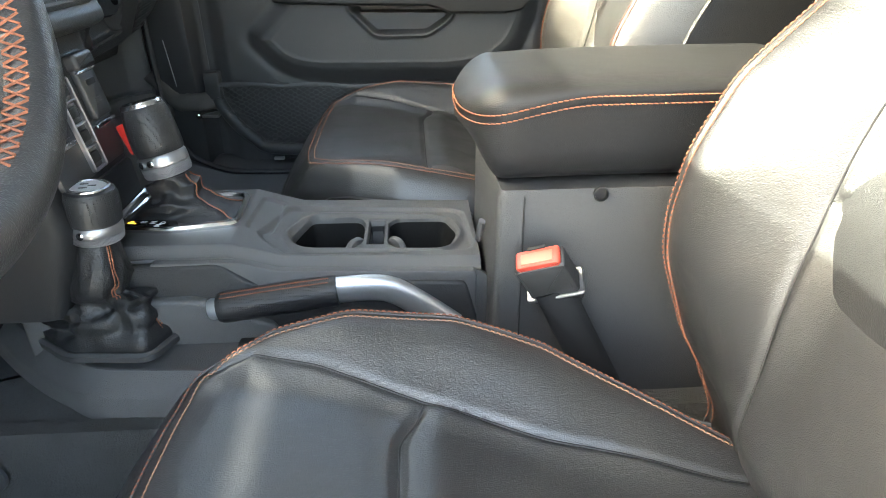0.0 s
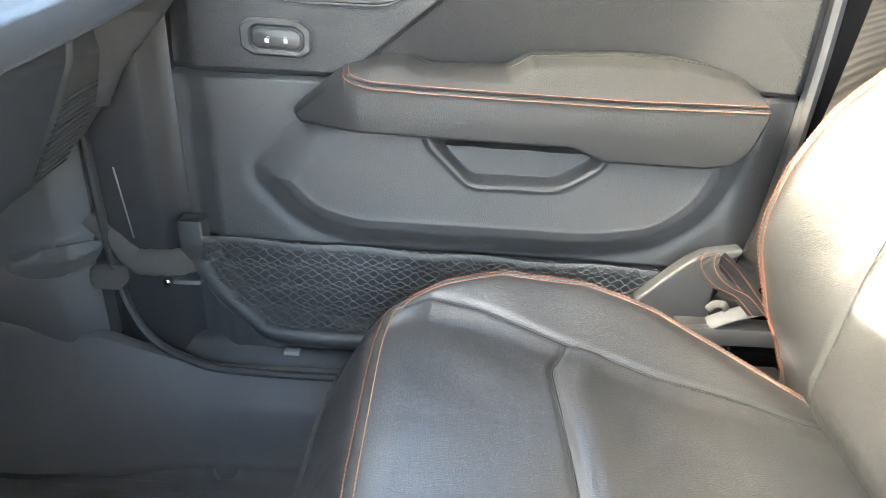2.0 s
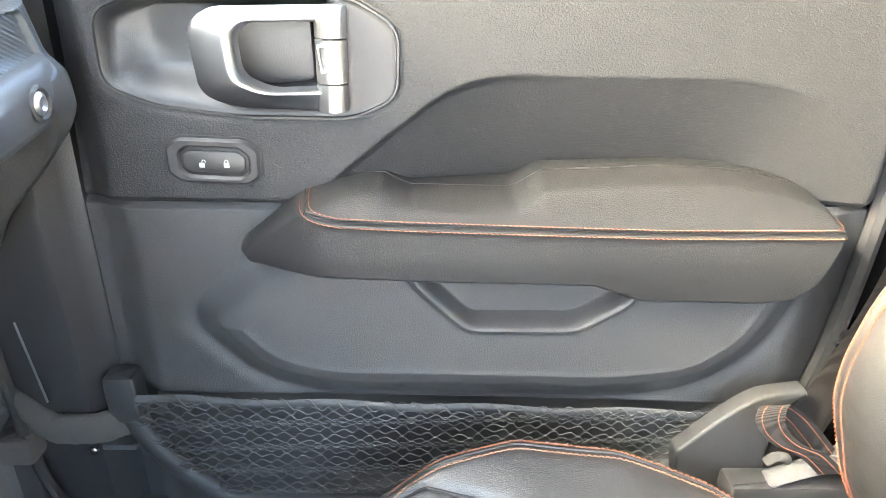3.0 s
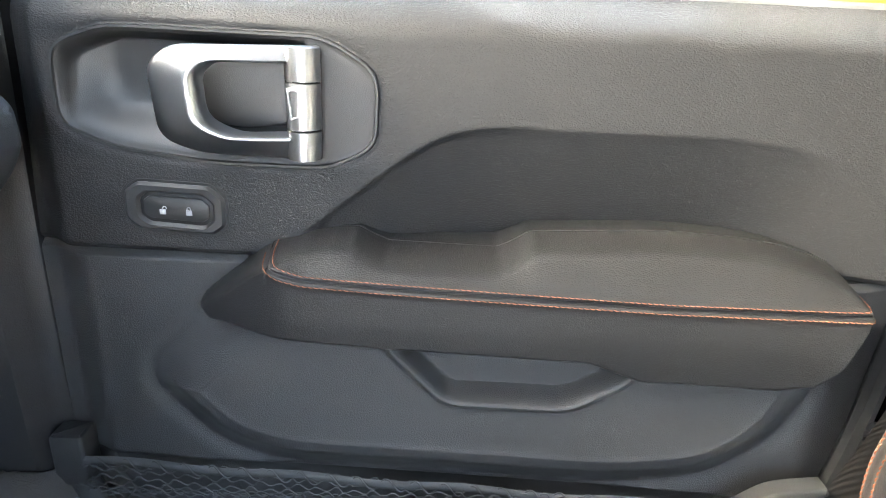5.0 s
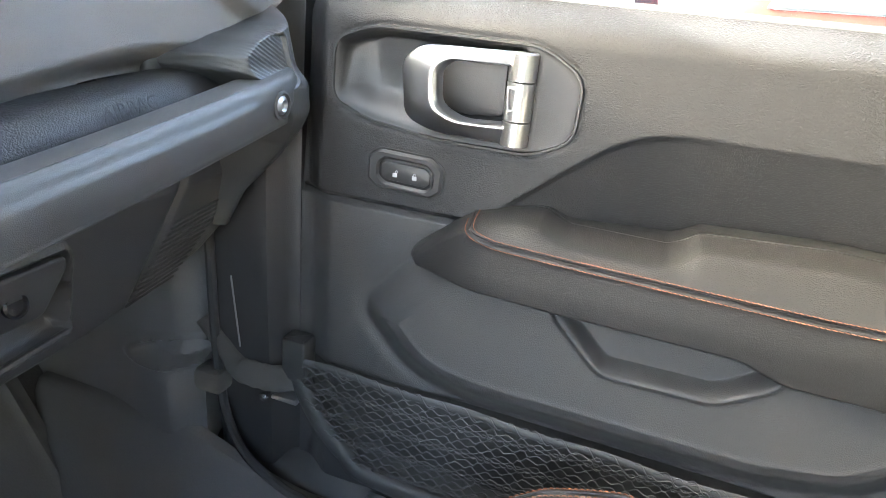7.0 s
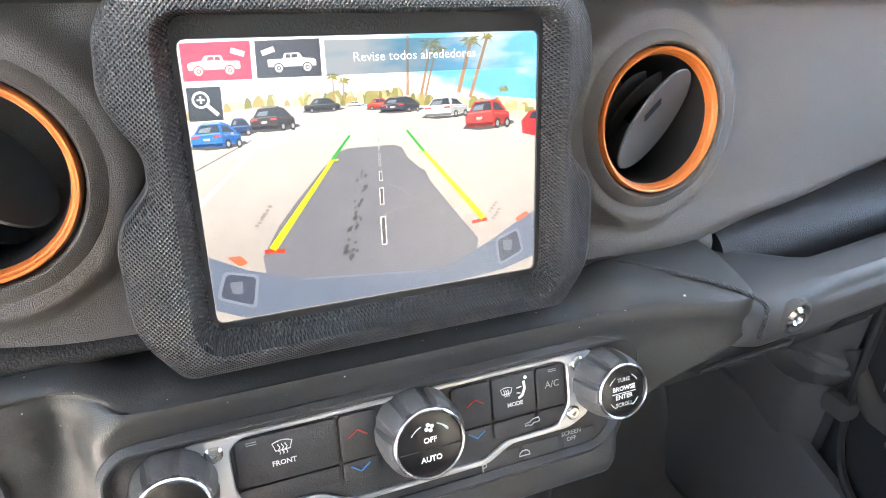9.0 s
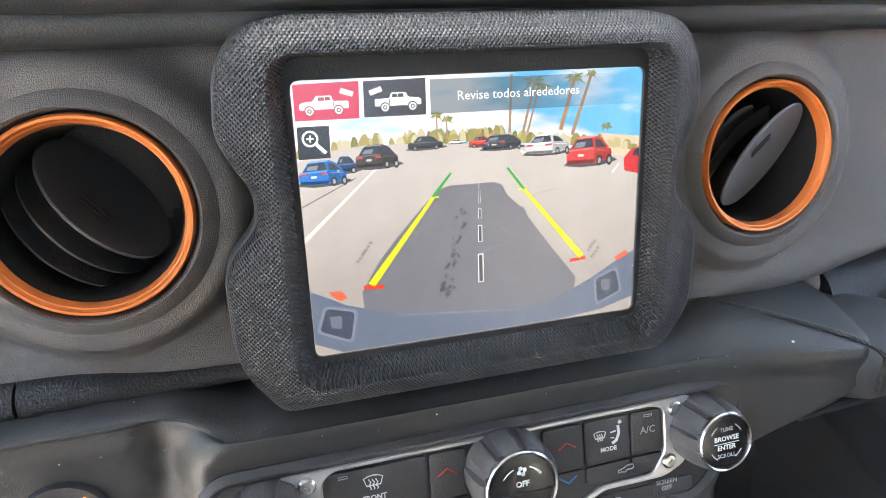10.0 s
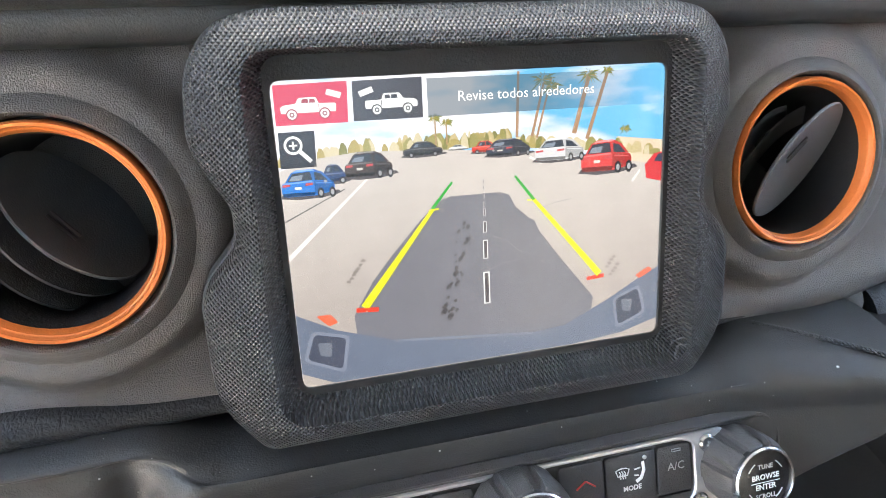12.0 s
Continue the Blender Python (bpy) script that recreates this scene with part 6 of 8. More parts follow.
Y, Z = np.meshgrid(np.linspace(0.17, 0.668, 190), np.linspace(0.450, 0.66, 110))
D = np.zeros_like(Y)
rec = sdf(rounded([(0.334, 0.590), (0.352, 0.606), (0.444, 0.606), (0.452, 0.594), (0.462, 0.520), (0.340, 0.511)], 0.006), Y, Z)
D -= 0.034 * sstep(0.0005, -0.004, rec) * sstep(0.575, 0.556, Z) * np.clip((Z - 0.510) / 0.045, 0.12, 1)
D += (0.005 + 0.005 * sstep(0.535, 0.515, Z)) * np.exp(-(rec / 0.0035) ** 2)
edge = np.interp(Y, [0.17, 0.49, 0.56, 0.624, 0.668], [0.475, 0.488, 0.502, 0.522, 0.553])
D -= 0.07 * sstep(edge + 0.012, edge - 0.014, Z)
D += 0.004 * np.exp(-((Y - 0.535 - 0.30 * (Z - 0.5)) / 0.004) ** 2) * -1
part("lid", sheet(np.dstack([-0.052 - 0.35 * np.clip(0.62 - Z, 0, 1) - 0.02 * (Y - 0.4) + D, Y, Z]), (-0.03, 0, 0)), PLASTIC, GLOVE)
part("latch_gap", prism(inset(rounded([(0.338, 0.588), (0.355, 0.602), (0.442, 0.602), (0.446, 0.592), (0.430, 0.552), (0.340, 0.556)], 0.008, 4), -0.0036), glove_at, -0.002, 0.0016, 0.0005), DARK, GLOVE)
part("latch_paddle", prism(rounded([(0.338, 0.588), (0.355, 0.602), (0.442, 0.602), (0.446, 0.592), (0.430, 0.552), (0.340, 0.556)], 0.008, 4), glove_at, 0.0, 0.009, 0.004, 4), PLASTIC, GLOVE)
part("lock_cylinder", disc_profile([(0.0095, 0), (0.0095, 0.003), (0.0075, 0.004), (0.007, 0.002)], 22, Matrix.Translation(glove_at(0.402, 0.577, 0.0085)) @ pose(0, 0, 0, 0, 78, 0)), PIANO, GLOVE)
part("pull_lip", tube([glove_at(0.342, 0.5115, 0.004), glove_at(0.40, 0.5160, 0.005), glove_at(0.461, 0.5205, 0.004)], (0.003, 0.004), 8), PLASTIC, GLOVE)
for i in range(14):
    z0 = 0.506 + 0.0058 * i
    part("texture_rib", tube([glove_at(0.530 + 0.0032 * i, z0 + 0.002, 0.0005), glove_at(0.592 + 0.0048 * i, z0 + 0.010, 0.0005)], 0.0012, 5), PLASTIC, GLOVE)

# lower centre stack with ports
STACK = thing("lower_centre_stack", (0.0, 0.0, 0.36), "lower centre stack with two socket covers and ports", "centre stack")
_sm = axes((0.040, 0.005, 0.478), (0, 1, 0), (-0.20, 0, 0.98))
part("stack_body", loft([[(x, y, z) for x, y in rounded([(-0.16, -w), (-0.16, w), (xf, w), (xf, -w)], 0.02, 4)] for z, xf, w in ((0.30, 0.020, 0.088), (0.40, 0.052, 0.092), (0.46, 0.043, 0.098), (0.56, 0.022, 0.118), (0.60, 0.010, 0.135))], True, True), DARK, STACK)
_s3 = lambda a, b, d: tuple(_sm @ Vector((a, b, d)))
part("port_panel", prism(rounded([(-0.080, 0.078), (0.080, 0.078), (0.074, -0.045), (-0.074, -0.045)], 0.01, 4), _s3, -0.004, 0.004, 0.002), PLATE_BLACK, STACK)
for cx in (-0.050, 0.050):
    part("socket_cover", prism(rounded([(cx - 0.020, 0.062), (cx + 0.020, 0.062), (cx + 0.020, 0.004), (cx - 0.020, 0.004)], 0.004, 3), _s3, 0.002, 0.012, 0.003), PLATE_BLACK, STACK)
    part("cover_cap", prism(rounded([(cx - 0.021, 0.076), (cx + 0.021, 0.076), (cx + 0.021, 0.058), (cx - 0.021, 0.058)], 0.005, 4), _s3, 0.002, 0.018, 0.005, 4), PLATE_BLACK, STACK)
    part("cap_rule", prism(rounded([(cx - 0.020, 0.0572), (cx + 0.020, 0.0572), (cx + 0.020, 0.0548), (cx - 0.020, 0.0548)], 0.0008, 2), _s3, 0.010, 0.0138, 0.0006), CHROME, STACK)
    part("cover_slot", prism(rounded([(cx - 0.010, 0.047), (cx + 0.010, 0.047), (cx + 0.010, 0.040), (cx - 0.010, 0.040)], 0.002, 2), _s3, 0.010, 0.0128, 0.0005), DARK, STACK)
    part("cover_tab", prism(rounded([(cx - 0.007, 0.026), (cx + 0.007, 0.026), (cx + 0.007, 0.021), (cx - 0.007, 0.021)], 0.001, 2), _s3, 0.010, 0.0130, 0.0006), PLASTIC, STACK)
    part("trim_blade", prism(rounded([(cx - 0.023, 0.000), (cx + 0.023, 0.000), (cx + 0.023, -0.005), (cx - 0.023, -0.005)], 0.002, 2), _s3, 0.002, 0.010, 0.001), CHROME, STACK)
for b in (0.045, 0.022, -0.004, -0.028):
    part("usb_port", prism(rounded([(-0.009, b + 0.006), (0.009, b + 0.006), (0.009, b - 0.006), (-0.009, b - 0.006)], 0.002, 2), _s3, 0.003, 0.0075, 0.001), DARK, STACK)
part("port_surround", frame_ring(rounded([(-0.0150, 0.058), (0.0150, 0.058), (0.0150, -0.042), (-0.0150, -0.042)], 0.004, 4), rounded([(-0.0125, 0.0555), (0.0125, 0.0555), (0.0125, -0.0395), (-0.0125, -0.0395)], 0.003, 4), _s3, 0.003, 0.0095, 0.001), GUNMETAL, STACK, "thin silver surround of the ports")
for b in (0.0335, 0.009, -0.016):
    part("surround_bar", prism(rounded([(-0.0128, b + 0.0012), (0.0128, b + 0.0012), (0.0128, b - 0.0012), (-0.0128, b - 0.0012)], 0.0005, 2), _s3, 0.003, 0.0085, 0.0006), GUNMETAL, STACK)
part("phone_shelf", prism(rounded([(-0.078, -0.052), (0.078, -0.052), (0.070, -0.100), (-0.070, -0.100)], 0.01, 4), _s3, -0.002, 0.003, 0.001), DARK, STACK)
part("shelf_lip", tube([_s3(-0.075, -0.098, 0.008), _s3(0.075, -0.098, 0.008)], (0.005, 0.004), 8), CHROME, STACK)


# ---- air vents ----
def turned(m, rows, n=72):
    """A turned skin, open at both ends."""
    return loft([[tuple(m @ Vector((r * math.cos(w), r * math.sin(w), h))) for w in np.linspace(0, 2 * math.pi, n + 1)[:-1]] for r, h in rows])


def air_vent(y, z, turn, tilt, deep, label, off=0.0, size=0.96, R=0.0366):
    """A round outlet: flared ring, barrel, a dished flap tilted about its own axis and thin curved vanes beside it."""
    v = thing("air_vent", (-0.05, y, z), label, "air vent", "round air vents")
    x = float(face_x(np.array(y), np.array(z + 0.056))) + 0.19 * 0.056 + 0.001
    m = axes((x, y, z), (0, 1, 0), (-0.19, 0, 0.98)) @ Matrix.Scale(size, 4)
    part("ring", turned(m, [(0.0458, -0.012), (0.0465, -0.002), (0.0463, 0.0026), (0.0454, 0.0045), (0.0442, 0.0042), (0.0435, 0.0026), (0.0431, 0.0019), (0.0427, 0.0017), (0.0420, 0.0002), (0.0413, -0.0030)]), ORANGE, v, "anodised orange ring")
    part("barrel", loft([[tuple(m @ Vector((r * math.cos(a), r * math.sin(a), h))) for a in np.linspace(0, 2 * math.pi, 73)[:-1]] for r, h in ((0.0413, -0.0028), (0.0404, -0.0075), (0.0395, -0.060), (0.038, -0.086))], False, True), DARK, v)
    part("housing_ring", turned(m, [(0.0474, -0.010), (0.0478, 0.000), (0.0484, 0.0030), (0.0496, 0.0042), (0.0512, 0.0036), (0.0535, 0.0014), (0.0570, -0.001), (0.0600, -0.006)]), SATIN, v)
    part("gap_ring", turned(m, [(0.0455, -0.007), (0.0480, -0.007)]), DARK, v)
    mm = m @ pose(0, 0, 0, 0, 0, turn)
    c, s = math.cos(radians(tilt)), math.sin(radians(tilt))

    def lay(u, w, lift=0.0):
        """A place on the flap: u along its axis, w across it (negative towards the open edge), lift off its face."""
        w = w + off
        return tuple(mm @ Vector((u, w * c + lift * s, -deep - w * s + lift * c)))

    skin = [[lay(0, 0, -0.0035)] * 56]
    for q, up in ((0.25, -0.0033), (0.5, -0.0024), (0.75, -0.0010), (0.93, 0.0006), (0.985, 0.0010), (1.0, 0.0002), (0.985, -0.0008), (0.8, -0.0030), (0.4, -0.0060)):
        skin.append([lay(R * q * math.cos(a), R * q * math.sin(a), up) for a in np.linspace(0, 2 * math.pi, 57)[:-1]])
    part("flap", loft(skin, False, True), VANE, v, "dished round flap", angle=60)
    part("thumb_mark", join(*[tube([lay(-0.008, -0.014 + k, -0.0012), lay(0.008, -0.014 + k, -0.0012)], 0.0007, 6) for k in (0.0, 0.004)]), DARK, v)
    if tilt > 60:
        for k in (1, 2):
            rows_ = [[lay(R * q * math.cos(a), R * q * math.sin(a), -0.0115 * k) for q in (0.55, 0.8, 0.97, 1.0)] for a in np.linspace(radians(186), radians(354), 40)]
            part("thin_vane", sheet(rows_, tuple(mm.to_3x3() @ Vector((0, -0.0013 * s, -0.0013 * c)))), PLASTIC, v)
    else:
        for side in (-0.0220, -0.0310):
            l = math.sqrt(0.0375 ** 2 - side ** 2) * 0.99
            rr = [[tuple(mm @ Vector((l * t_, side + 0.010 * t_ * t_ + k * c, -0.010 - k * s - 0.006 * t_ * t_))) for k in (0.0, 0.006, 0.012, 0.018)] for t_ in np.linspace(-1, 1, 25)]
            part("thin_vane", sheet(rr, tuple(mm.to_3x3() @ Vector((0, -0.0014, 0.0004)))), PLASTIC, v)
    return v


air_vent(VENTS[0][0], VENTS[0][1], -51, 75, 0.0370, "round air vent with orange ring beside the screen, flap opened downward", 0.005, R=0.0383)
air_vent(VENTS[1][0], VENTS[1][1], 222, 38, 0.004, "round air vent with orange ring, flap turned almost edge on", size=0.945)
air_vent(VENTS[2][0], VENTS[2][1], 222, 36, 0.006, "round air vent with orange ring at the dash end")

# ---- screen ----
SCR = thing("touchscreen", (0.0, 0.0, 0.70), "centre touchscreen in a knurled black bezel showing the rear camera", "touchscreen")
_sc = axes((-0.0122, 0.0, 0.7830), (0, 1, 0), (-0.187, 0, 0.982))
_c3 = lambda a, b, d: tuple(_sc @ Vector((a, b, d)))


_half = [(0.0, 0.0905), (0.085, 0.0905), (0.104, 0.086), (0.1155, 0.070), (0.1180, 0.042), (0.1120, 0.029), (0.1042, 0.0165), (0.1046, 0.001), (0.1180, -0.0135), (0.1212, -0.024), (0.1210, -0.064), (0.1030, -0.0885), (0.0, -0.0885)]
_rad = [0, 0.014, 0.016, 0.016, 0.012, 0.006, 0.006, 0.006, 0.006, 0.006, 0.012, 0.005, 0]


def bezel_outline():
    """The waisted outline of the frame, walked round from the middle of the top; a point every few millimetres."""
    full = _half[1:-1] + [(-a, b) for a, b in reversed(_half[1:-1])]
    rr = _rad[1:-1] + list(reversed(_rad[1:-1]))
    pts = rounded(full, rr, 6)
    out = []
    for p, q in zip(pts, pts[1:] + pts[:1]):
        n = max(1, int((Vector(q) - Vector(p)).length / 0.006))
        out += [(p[0] + (q[0] - p[0]) * k / n, p[1] + (q[1] - p[1]) * k / n) for k in range(n)]
    return out


def to_opening(p, ha, top, low, r):
    """The point of a rounded opening that lies the same way from the middle."""
    a, b = p
    k = max(abs(a) / 0.118, abs(b) / (0.0905 if b > 0 else 0.0885))
    hb = top if b > 0 else low
    qa, qb = a / k / 0.118 * ha, b / k / (0.0905 if b > 0 else 0.0885) * hb
    qa, qb = max(-ha, min(ha, qa)), max(-hb, min(hb, qb))
    ca, cb = ha - r, hb - r
    if abs(qa) > ca and abs(qb) > cb:
        d = Vector((abs(qa) - ca, abs(qb) - cb))
        l = r / max(d.length, 1e-6)
        qa, qb = math.copysign(ca + d.x * l, qa), math.copysign(cb + d.y * l, qb)
    return (qa, qb)


_o0 = bezel_outline()
_crest = [to_opening(p, 0.0948, 0.0742, 0.0742, 0.012) for p in _o0]
_hole = [to_opening(p, 0.0874, 0.0730, 0.0664, 0.007) for p in _o0]
rings = []
for w, dep in ((-0.01, -0.032), (0.0, -0.006), (0.012, 0.0002), (0.05, 0.0042), (0.20, 0.0078), (0.45, 0.0112), (0.70, 0.0134), (0.90, 0.0142), (0.97, 0.0141), (1.0, 0.0126)):
    rings.append([_c3(p[0] + (q[0] - p[0]) * w, p[1] + (q[1] - p[1]) * w, dep) for p, q in zip(_o0, _crest)])
for w, dep in ((0.12, 0.0098), (0.5, 0.0050), (0.9, 0.0014), (1.0, 0.0008)):
    rings.append([_c3(p[0] + (q[0] - p[0]) * w, p[1] + (q[1] - p[1]) * w, dep) for p, q in zip(_crest, _hole)])
part("bezel", loft(rings), KNURL, SCR, "knurled black bezel with waisted sides", angle=50)
part("bezel_back", prism(inset(_o0, -0.0012), _c3, -0.040, -0.008, 0.002), PLASTIC, SCR)
part("screen_border", frame_ring(rounded([(-0.0895, -0.0680), (0.0895, -0.0680), (0.0895, 0.0745), (-0.0895, 0.0745)], 0.005, 3), rounded([(-0.0853, -0.0638), (0.0853, -0.0638), (0.0853, 0.0638), (-0.0853, 0.0638)], 0.004, 3), _c3, -0.003, 0.0012, 0.0004), DARK, SCR)


# dust and lint
DUST = thing("dust", (0.0, 0.05, 0.69), "tiny pale dust specks lying on the dash ledge", "dust", kind="stuff")
_rd = random.Random(21)
_sp = []
for i in range(40):
    row = LEDGE_ROWS[_rd.randrange(8, len(LEDGE_ROWS) - 8)]
    p = Vector(row[_rd.randrange(6, 30)])
    r = _rd.choice((0.0002, 0.0003, 0.0003, 0.0005))
    _sp.append(moved(disc_profile([(r * 0.7, 0), (r, r * 0.4), (r * 0.5, r)], 6), Matrix.Translation(p + Vector((0.0004, 0, 0.0003)))))
part("speck", join(*_sp), PAPER, DUST, kind="stuff")
part("lint", moved(disc_profile([(0.0007, 0), (0.0009, 0.0004), (0.0004, 0.0008)], 8), Matrix.Translation((0.0185, 0.186, 0.6925))), PAPER, DUST)
# picture on the screen, in millimetres from its middle
SHOW = 0.044


def lit(name, pts, col, level, parent, r=0.0):
    """A flat lit shape of the display, lying level tenths of a millimetre above the panel."""
    poly = [(a / 1000, b / 1000) for a, b in pts]
    if r:
        poly = rounded(poly, r / 1000, 3)
    if not isinstance(col, bpy.types.Material):
        col = screen_colour(col)
    v = [_c3(a, b, level * 0.00008) for a, b in poly]
    return part(name, (v, [tuple(range(len(v)))]), col, parent)


_cols = {}


def screen_colour(c):
    if c not in _cols:
        _cols[c] = glow("display colour", c, SHOW)
    return _cols[c]


def stroke(p, q, w0, w1):
    d = Vector((q[0] - p[0], q[1] - p[1])).normalized()
    s = Vector((-d.y, d.x))
    return [(p[0] + s.x * w0 / 2, p[1] + s.y * w0 / 2), (q[0] + s.x * w1 / 2, q[1] + s.y * w1 / 2), (q[0] - s.x * w1 / 2, q[1] - s.y * w1 / 2), (p[0] - s.x * w0 / 2, p[1] - s.y * w0 / 2)]


# sky with cloud bands, as the camera shows it
_skym = bpy.data.materials.new("display sky")
_skym.use_nodes = True
_n = _skym.node_tree
_b = _n.nodes["Principled BSDF"]
_b.inputs["Base Color"].default_value = (0.01, 0.01, 0.01, 1)
_b.inputs["Roughness"].default_value = 0.25
_co = _n.nodes.new("ShaderNodeTexCoord")
_mp = _n.nodes.new("ShaderNodeMapping")
_mp.inputs["Scale"].default_value = (1, 18, 60)
_no = _n.nodes.new("ShaderNodeTexNoise")
_no.inputs["Scale"].default_value = 1.2
_no.inputs["Detail"].default_value = 9
_cr = _n.nodes.new("ShaderNodeValToRGB")
_cr.color_ramp.elements[0].position, _cr.color_ramp.elements[0].color = 0.36, (0.16, 0.50, 0.82, 1)
_cr.color_ramp.elements[1].position, _cr.color_ramp.elements[1].color = 0.56, (0.90, 0.88, 0.95, 1)
_n.links.new(_co.outputs["Object"], _mp.inputs["Vector"])
_n.links.new(_mp.outputs["Vector"], _no.inputs["Vector"])
_sp = _n.nodes.new("ShaderNodeSeparateXYZ")
_ad = _n.nodes.new("ShaderNodeMath")
_ad.operation = "MULTIPLY_ADD"
_ad.inputs[1].default_value = -1.5
_n.links.new(_co.outputs["Object"], _sp.inputs["Vector"])
_n.links.new(_sp.outputs["Y"], _ad.inputs[0])
_n.links.new(_no.outputs["Fac"], _ad.inputs[2])
_n.links.new(_ad.outputs[0], _cr.inputs["Fac"])
_n.links.new(_cr.outputs["Color"], _b.inputs["Emission Color"])
_b.inputs["Emission Strength"].default_value = SHOW
DISP = part("display", prism(rounded([(-0.0853, -0.0638), (0.0853, -0.0638), (0.0853, 0.0638), (-0.0853, 0.0638)], 0.004, 3), _c3, -0.003, 0.0, 0.0002), _skym, SCR, "lit rear camera picture of a parking lot")
TARMAC, SHADE_C, LINE_W = (0.60, 0.55, 0.515), (0.185, 0.185, 0.215), (0.85, 0.82, 0.80)
lit("picture_ground", [(-85.3, 29.4), (-71.9, 33.2), (-53.8, 34.8), (-20.8, 33.3), (-1, 31.5), (19.9, 29.6), (44.5, 25.4), (85.2, 19), (85.2, -63.7), (-85.2, -63.7)], TARMAC, 1, DISP)
for i in range(9):
    f = (i + 1) / 9
    lit("picture_ground_band", [(-85.2, 16 - 6 * i), (0, 19 - 6 * i), (85.2, 12 - 6 * i), (85.2, -63.7), (-85.2, -63.7)], (0.60 - 0.16 * f, 0.55 - 0.16 * f, 0.515 - 0.15 * f), 1 + 0.1 * f, DISP)
rnd = random.Random(12)
for i in range(170):
    a = rnd.uniform(-84, 84)
    base = 34.5 - 0.0003 * a * a - 0.09 * max(0, a)
    h, w = rnd.uniform(1.0, 6.5) * (1.0 if a < 10 else 0.7), rnd.uniform(0.8, 3.2)
    lit("picture_tree", [(a - w, base - 1.5), (a - w * 0.8, base + h * 0.5), (a - w * 0.3, base + h * rnd.uniform(0.8, 1.1)), (a + w * 0.25, base + h), (a + w * 0.8, base + h * rnd.uniform(0.4, 0.8)), (a + w, base - 1.5)], rnd.choice([(0.42, 0.34, 0.13), (0.58, 0.48, 0.26), (0.24, 0.23, 0.08), (0.66, 0.58, 0.38), (0.34, 0.31, 0.12)]), 0.5 + 0.003 * i, DISP)
lit("picture_building", [(62, 33), (85.2, 30), (85.2, 19), (62, 22)], (0.75, 0.62, 0.46), 0.8, DISP)
lit("picture_line", stroke((-86.0, -7.0), (-50.0, 24.4), 2.0, 0.8), LINE_W, 2, DISP)
lit("picture_line", stroke((-85.2, 9), (-60, 20.5), 0.6, 0.4), (0.20, 0.19, 0.19), 2, DISP)
for p, q in (((70, 12), (74, 17)), ((50, 21), (47, 24)), ((26, 24), (20, 27))):
    lit("picture_line", stroke(p, q, 1.4, 1.0), LINE_W, 2, DISP)
lit("picture_shadow", [(-20.6, 12), (-16, 13.2), (6, 13), (10.3, 11.5), (13, 6), (19.5, 0.1), (22, -1), (24, -6), (36, -22), (51, -40.9), (49, -55), (-3.5, -60), (-60, -50), (-61, -34.3), (-52, -20), (-42.8, -9.4), (-30, 4)], SHADE_C, 2, DISP)
rnd = random.Random(5)
for i in range(34):
    b = rnd.uniform(-42, 2)
    a = -8.5 + 0.30 * b + rnd.gauss(0, 2.2)
    r = rnd.uniform(0.3, 1.1) * (1.2 - b / 60)
    lit("picture_stain", [(a + r * (0.6 + 0.3 * rnd.random()) * math.cos(w) + 0.3 * r * math.sin(w), b + r * rnd.uniform(0.5, 1.1) * math.sin(w)) for w in np.linspace(0, 2 * math.pi, 10)[:-1]], (0.085, 0.078, 0.085), 3, DISP)
for a, b in ((-59, -15), (-62, -19), (58, -27), (60, -31)):
    for j in range(4):
        p, q = a + 1.2 * j, b + 1.5 * j
        lit("picture_stain", [(p + rnd.uniform(0.6, 1.4) * math.cos(w), q + rnd.uniform(0.4, 1.0) * math.sin(w)) for w in np.linspace(0, 2 * math.pi, 9)[:-1]], (0.27, 0.24, 0.22), 3, DISP)
for run in (((2, -6), (9, -9), (14, -14), (22, -17)), ((-2, -22), (6, -19), (16, -18)), ((24, 4), (32, 6), (40, 7))):
    for p, q in zip(run, run[1:]):
        lit("picture_crack", stroke(p, q, 0.35, 0.25), (0.34, 0.31, 0.33), 3, DISP)


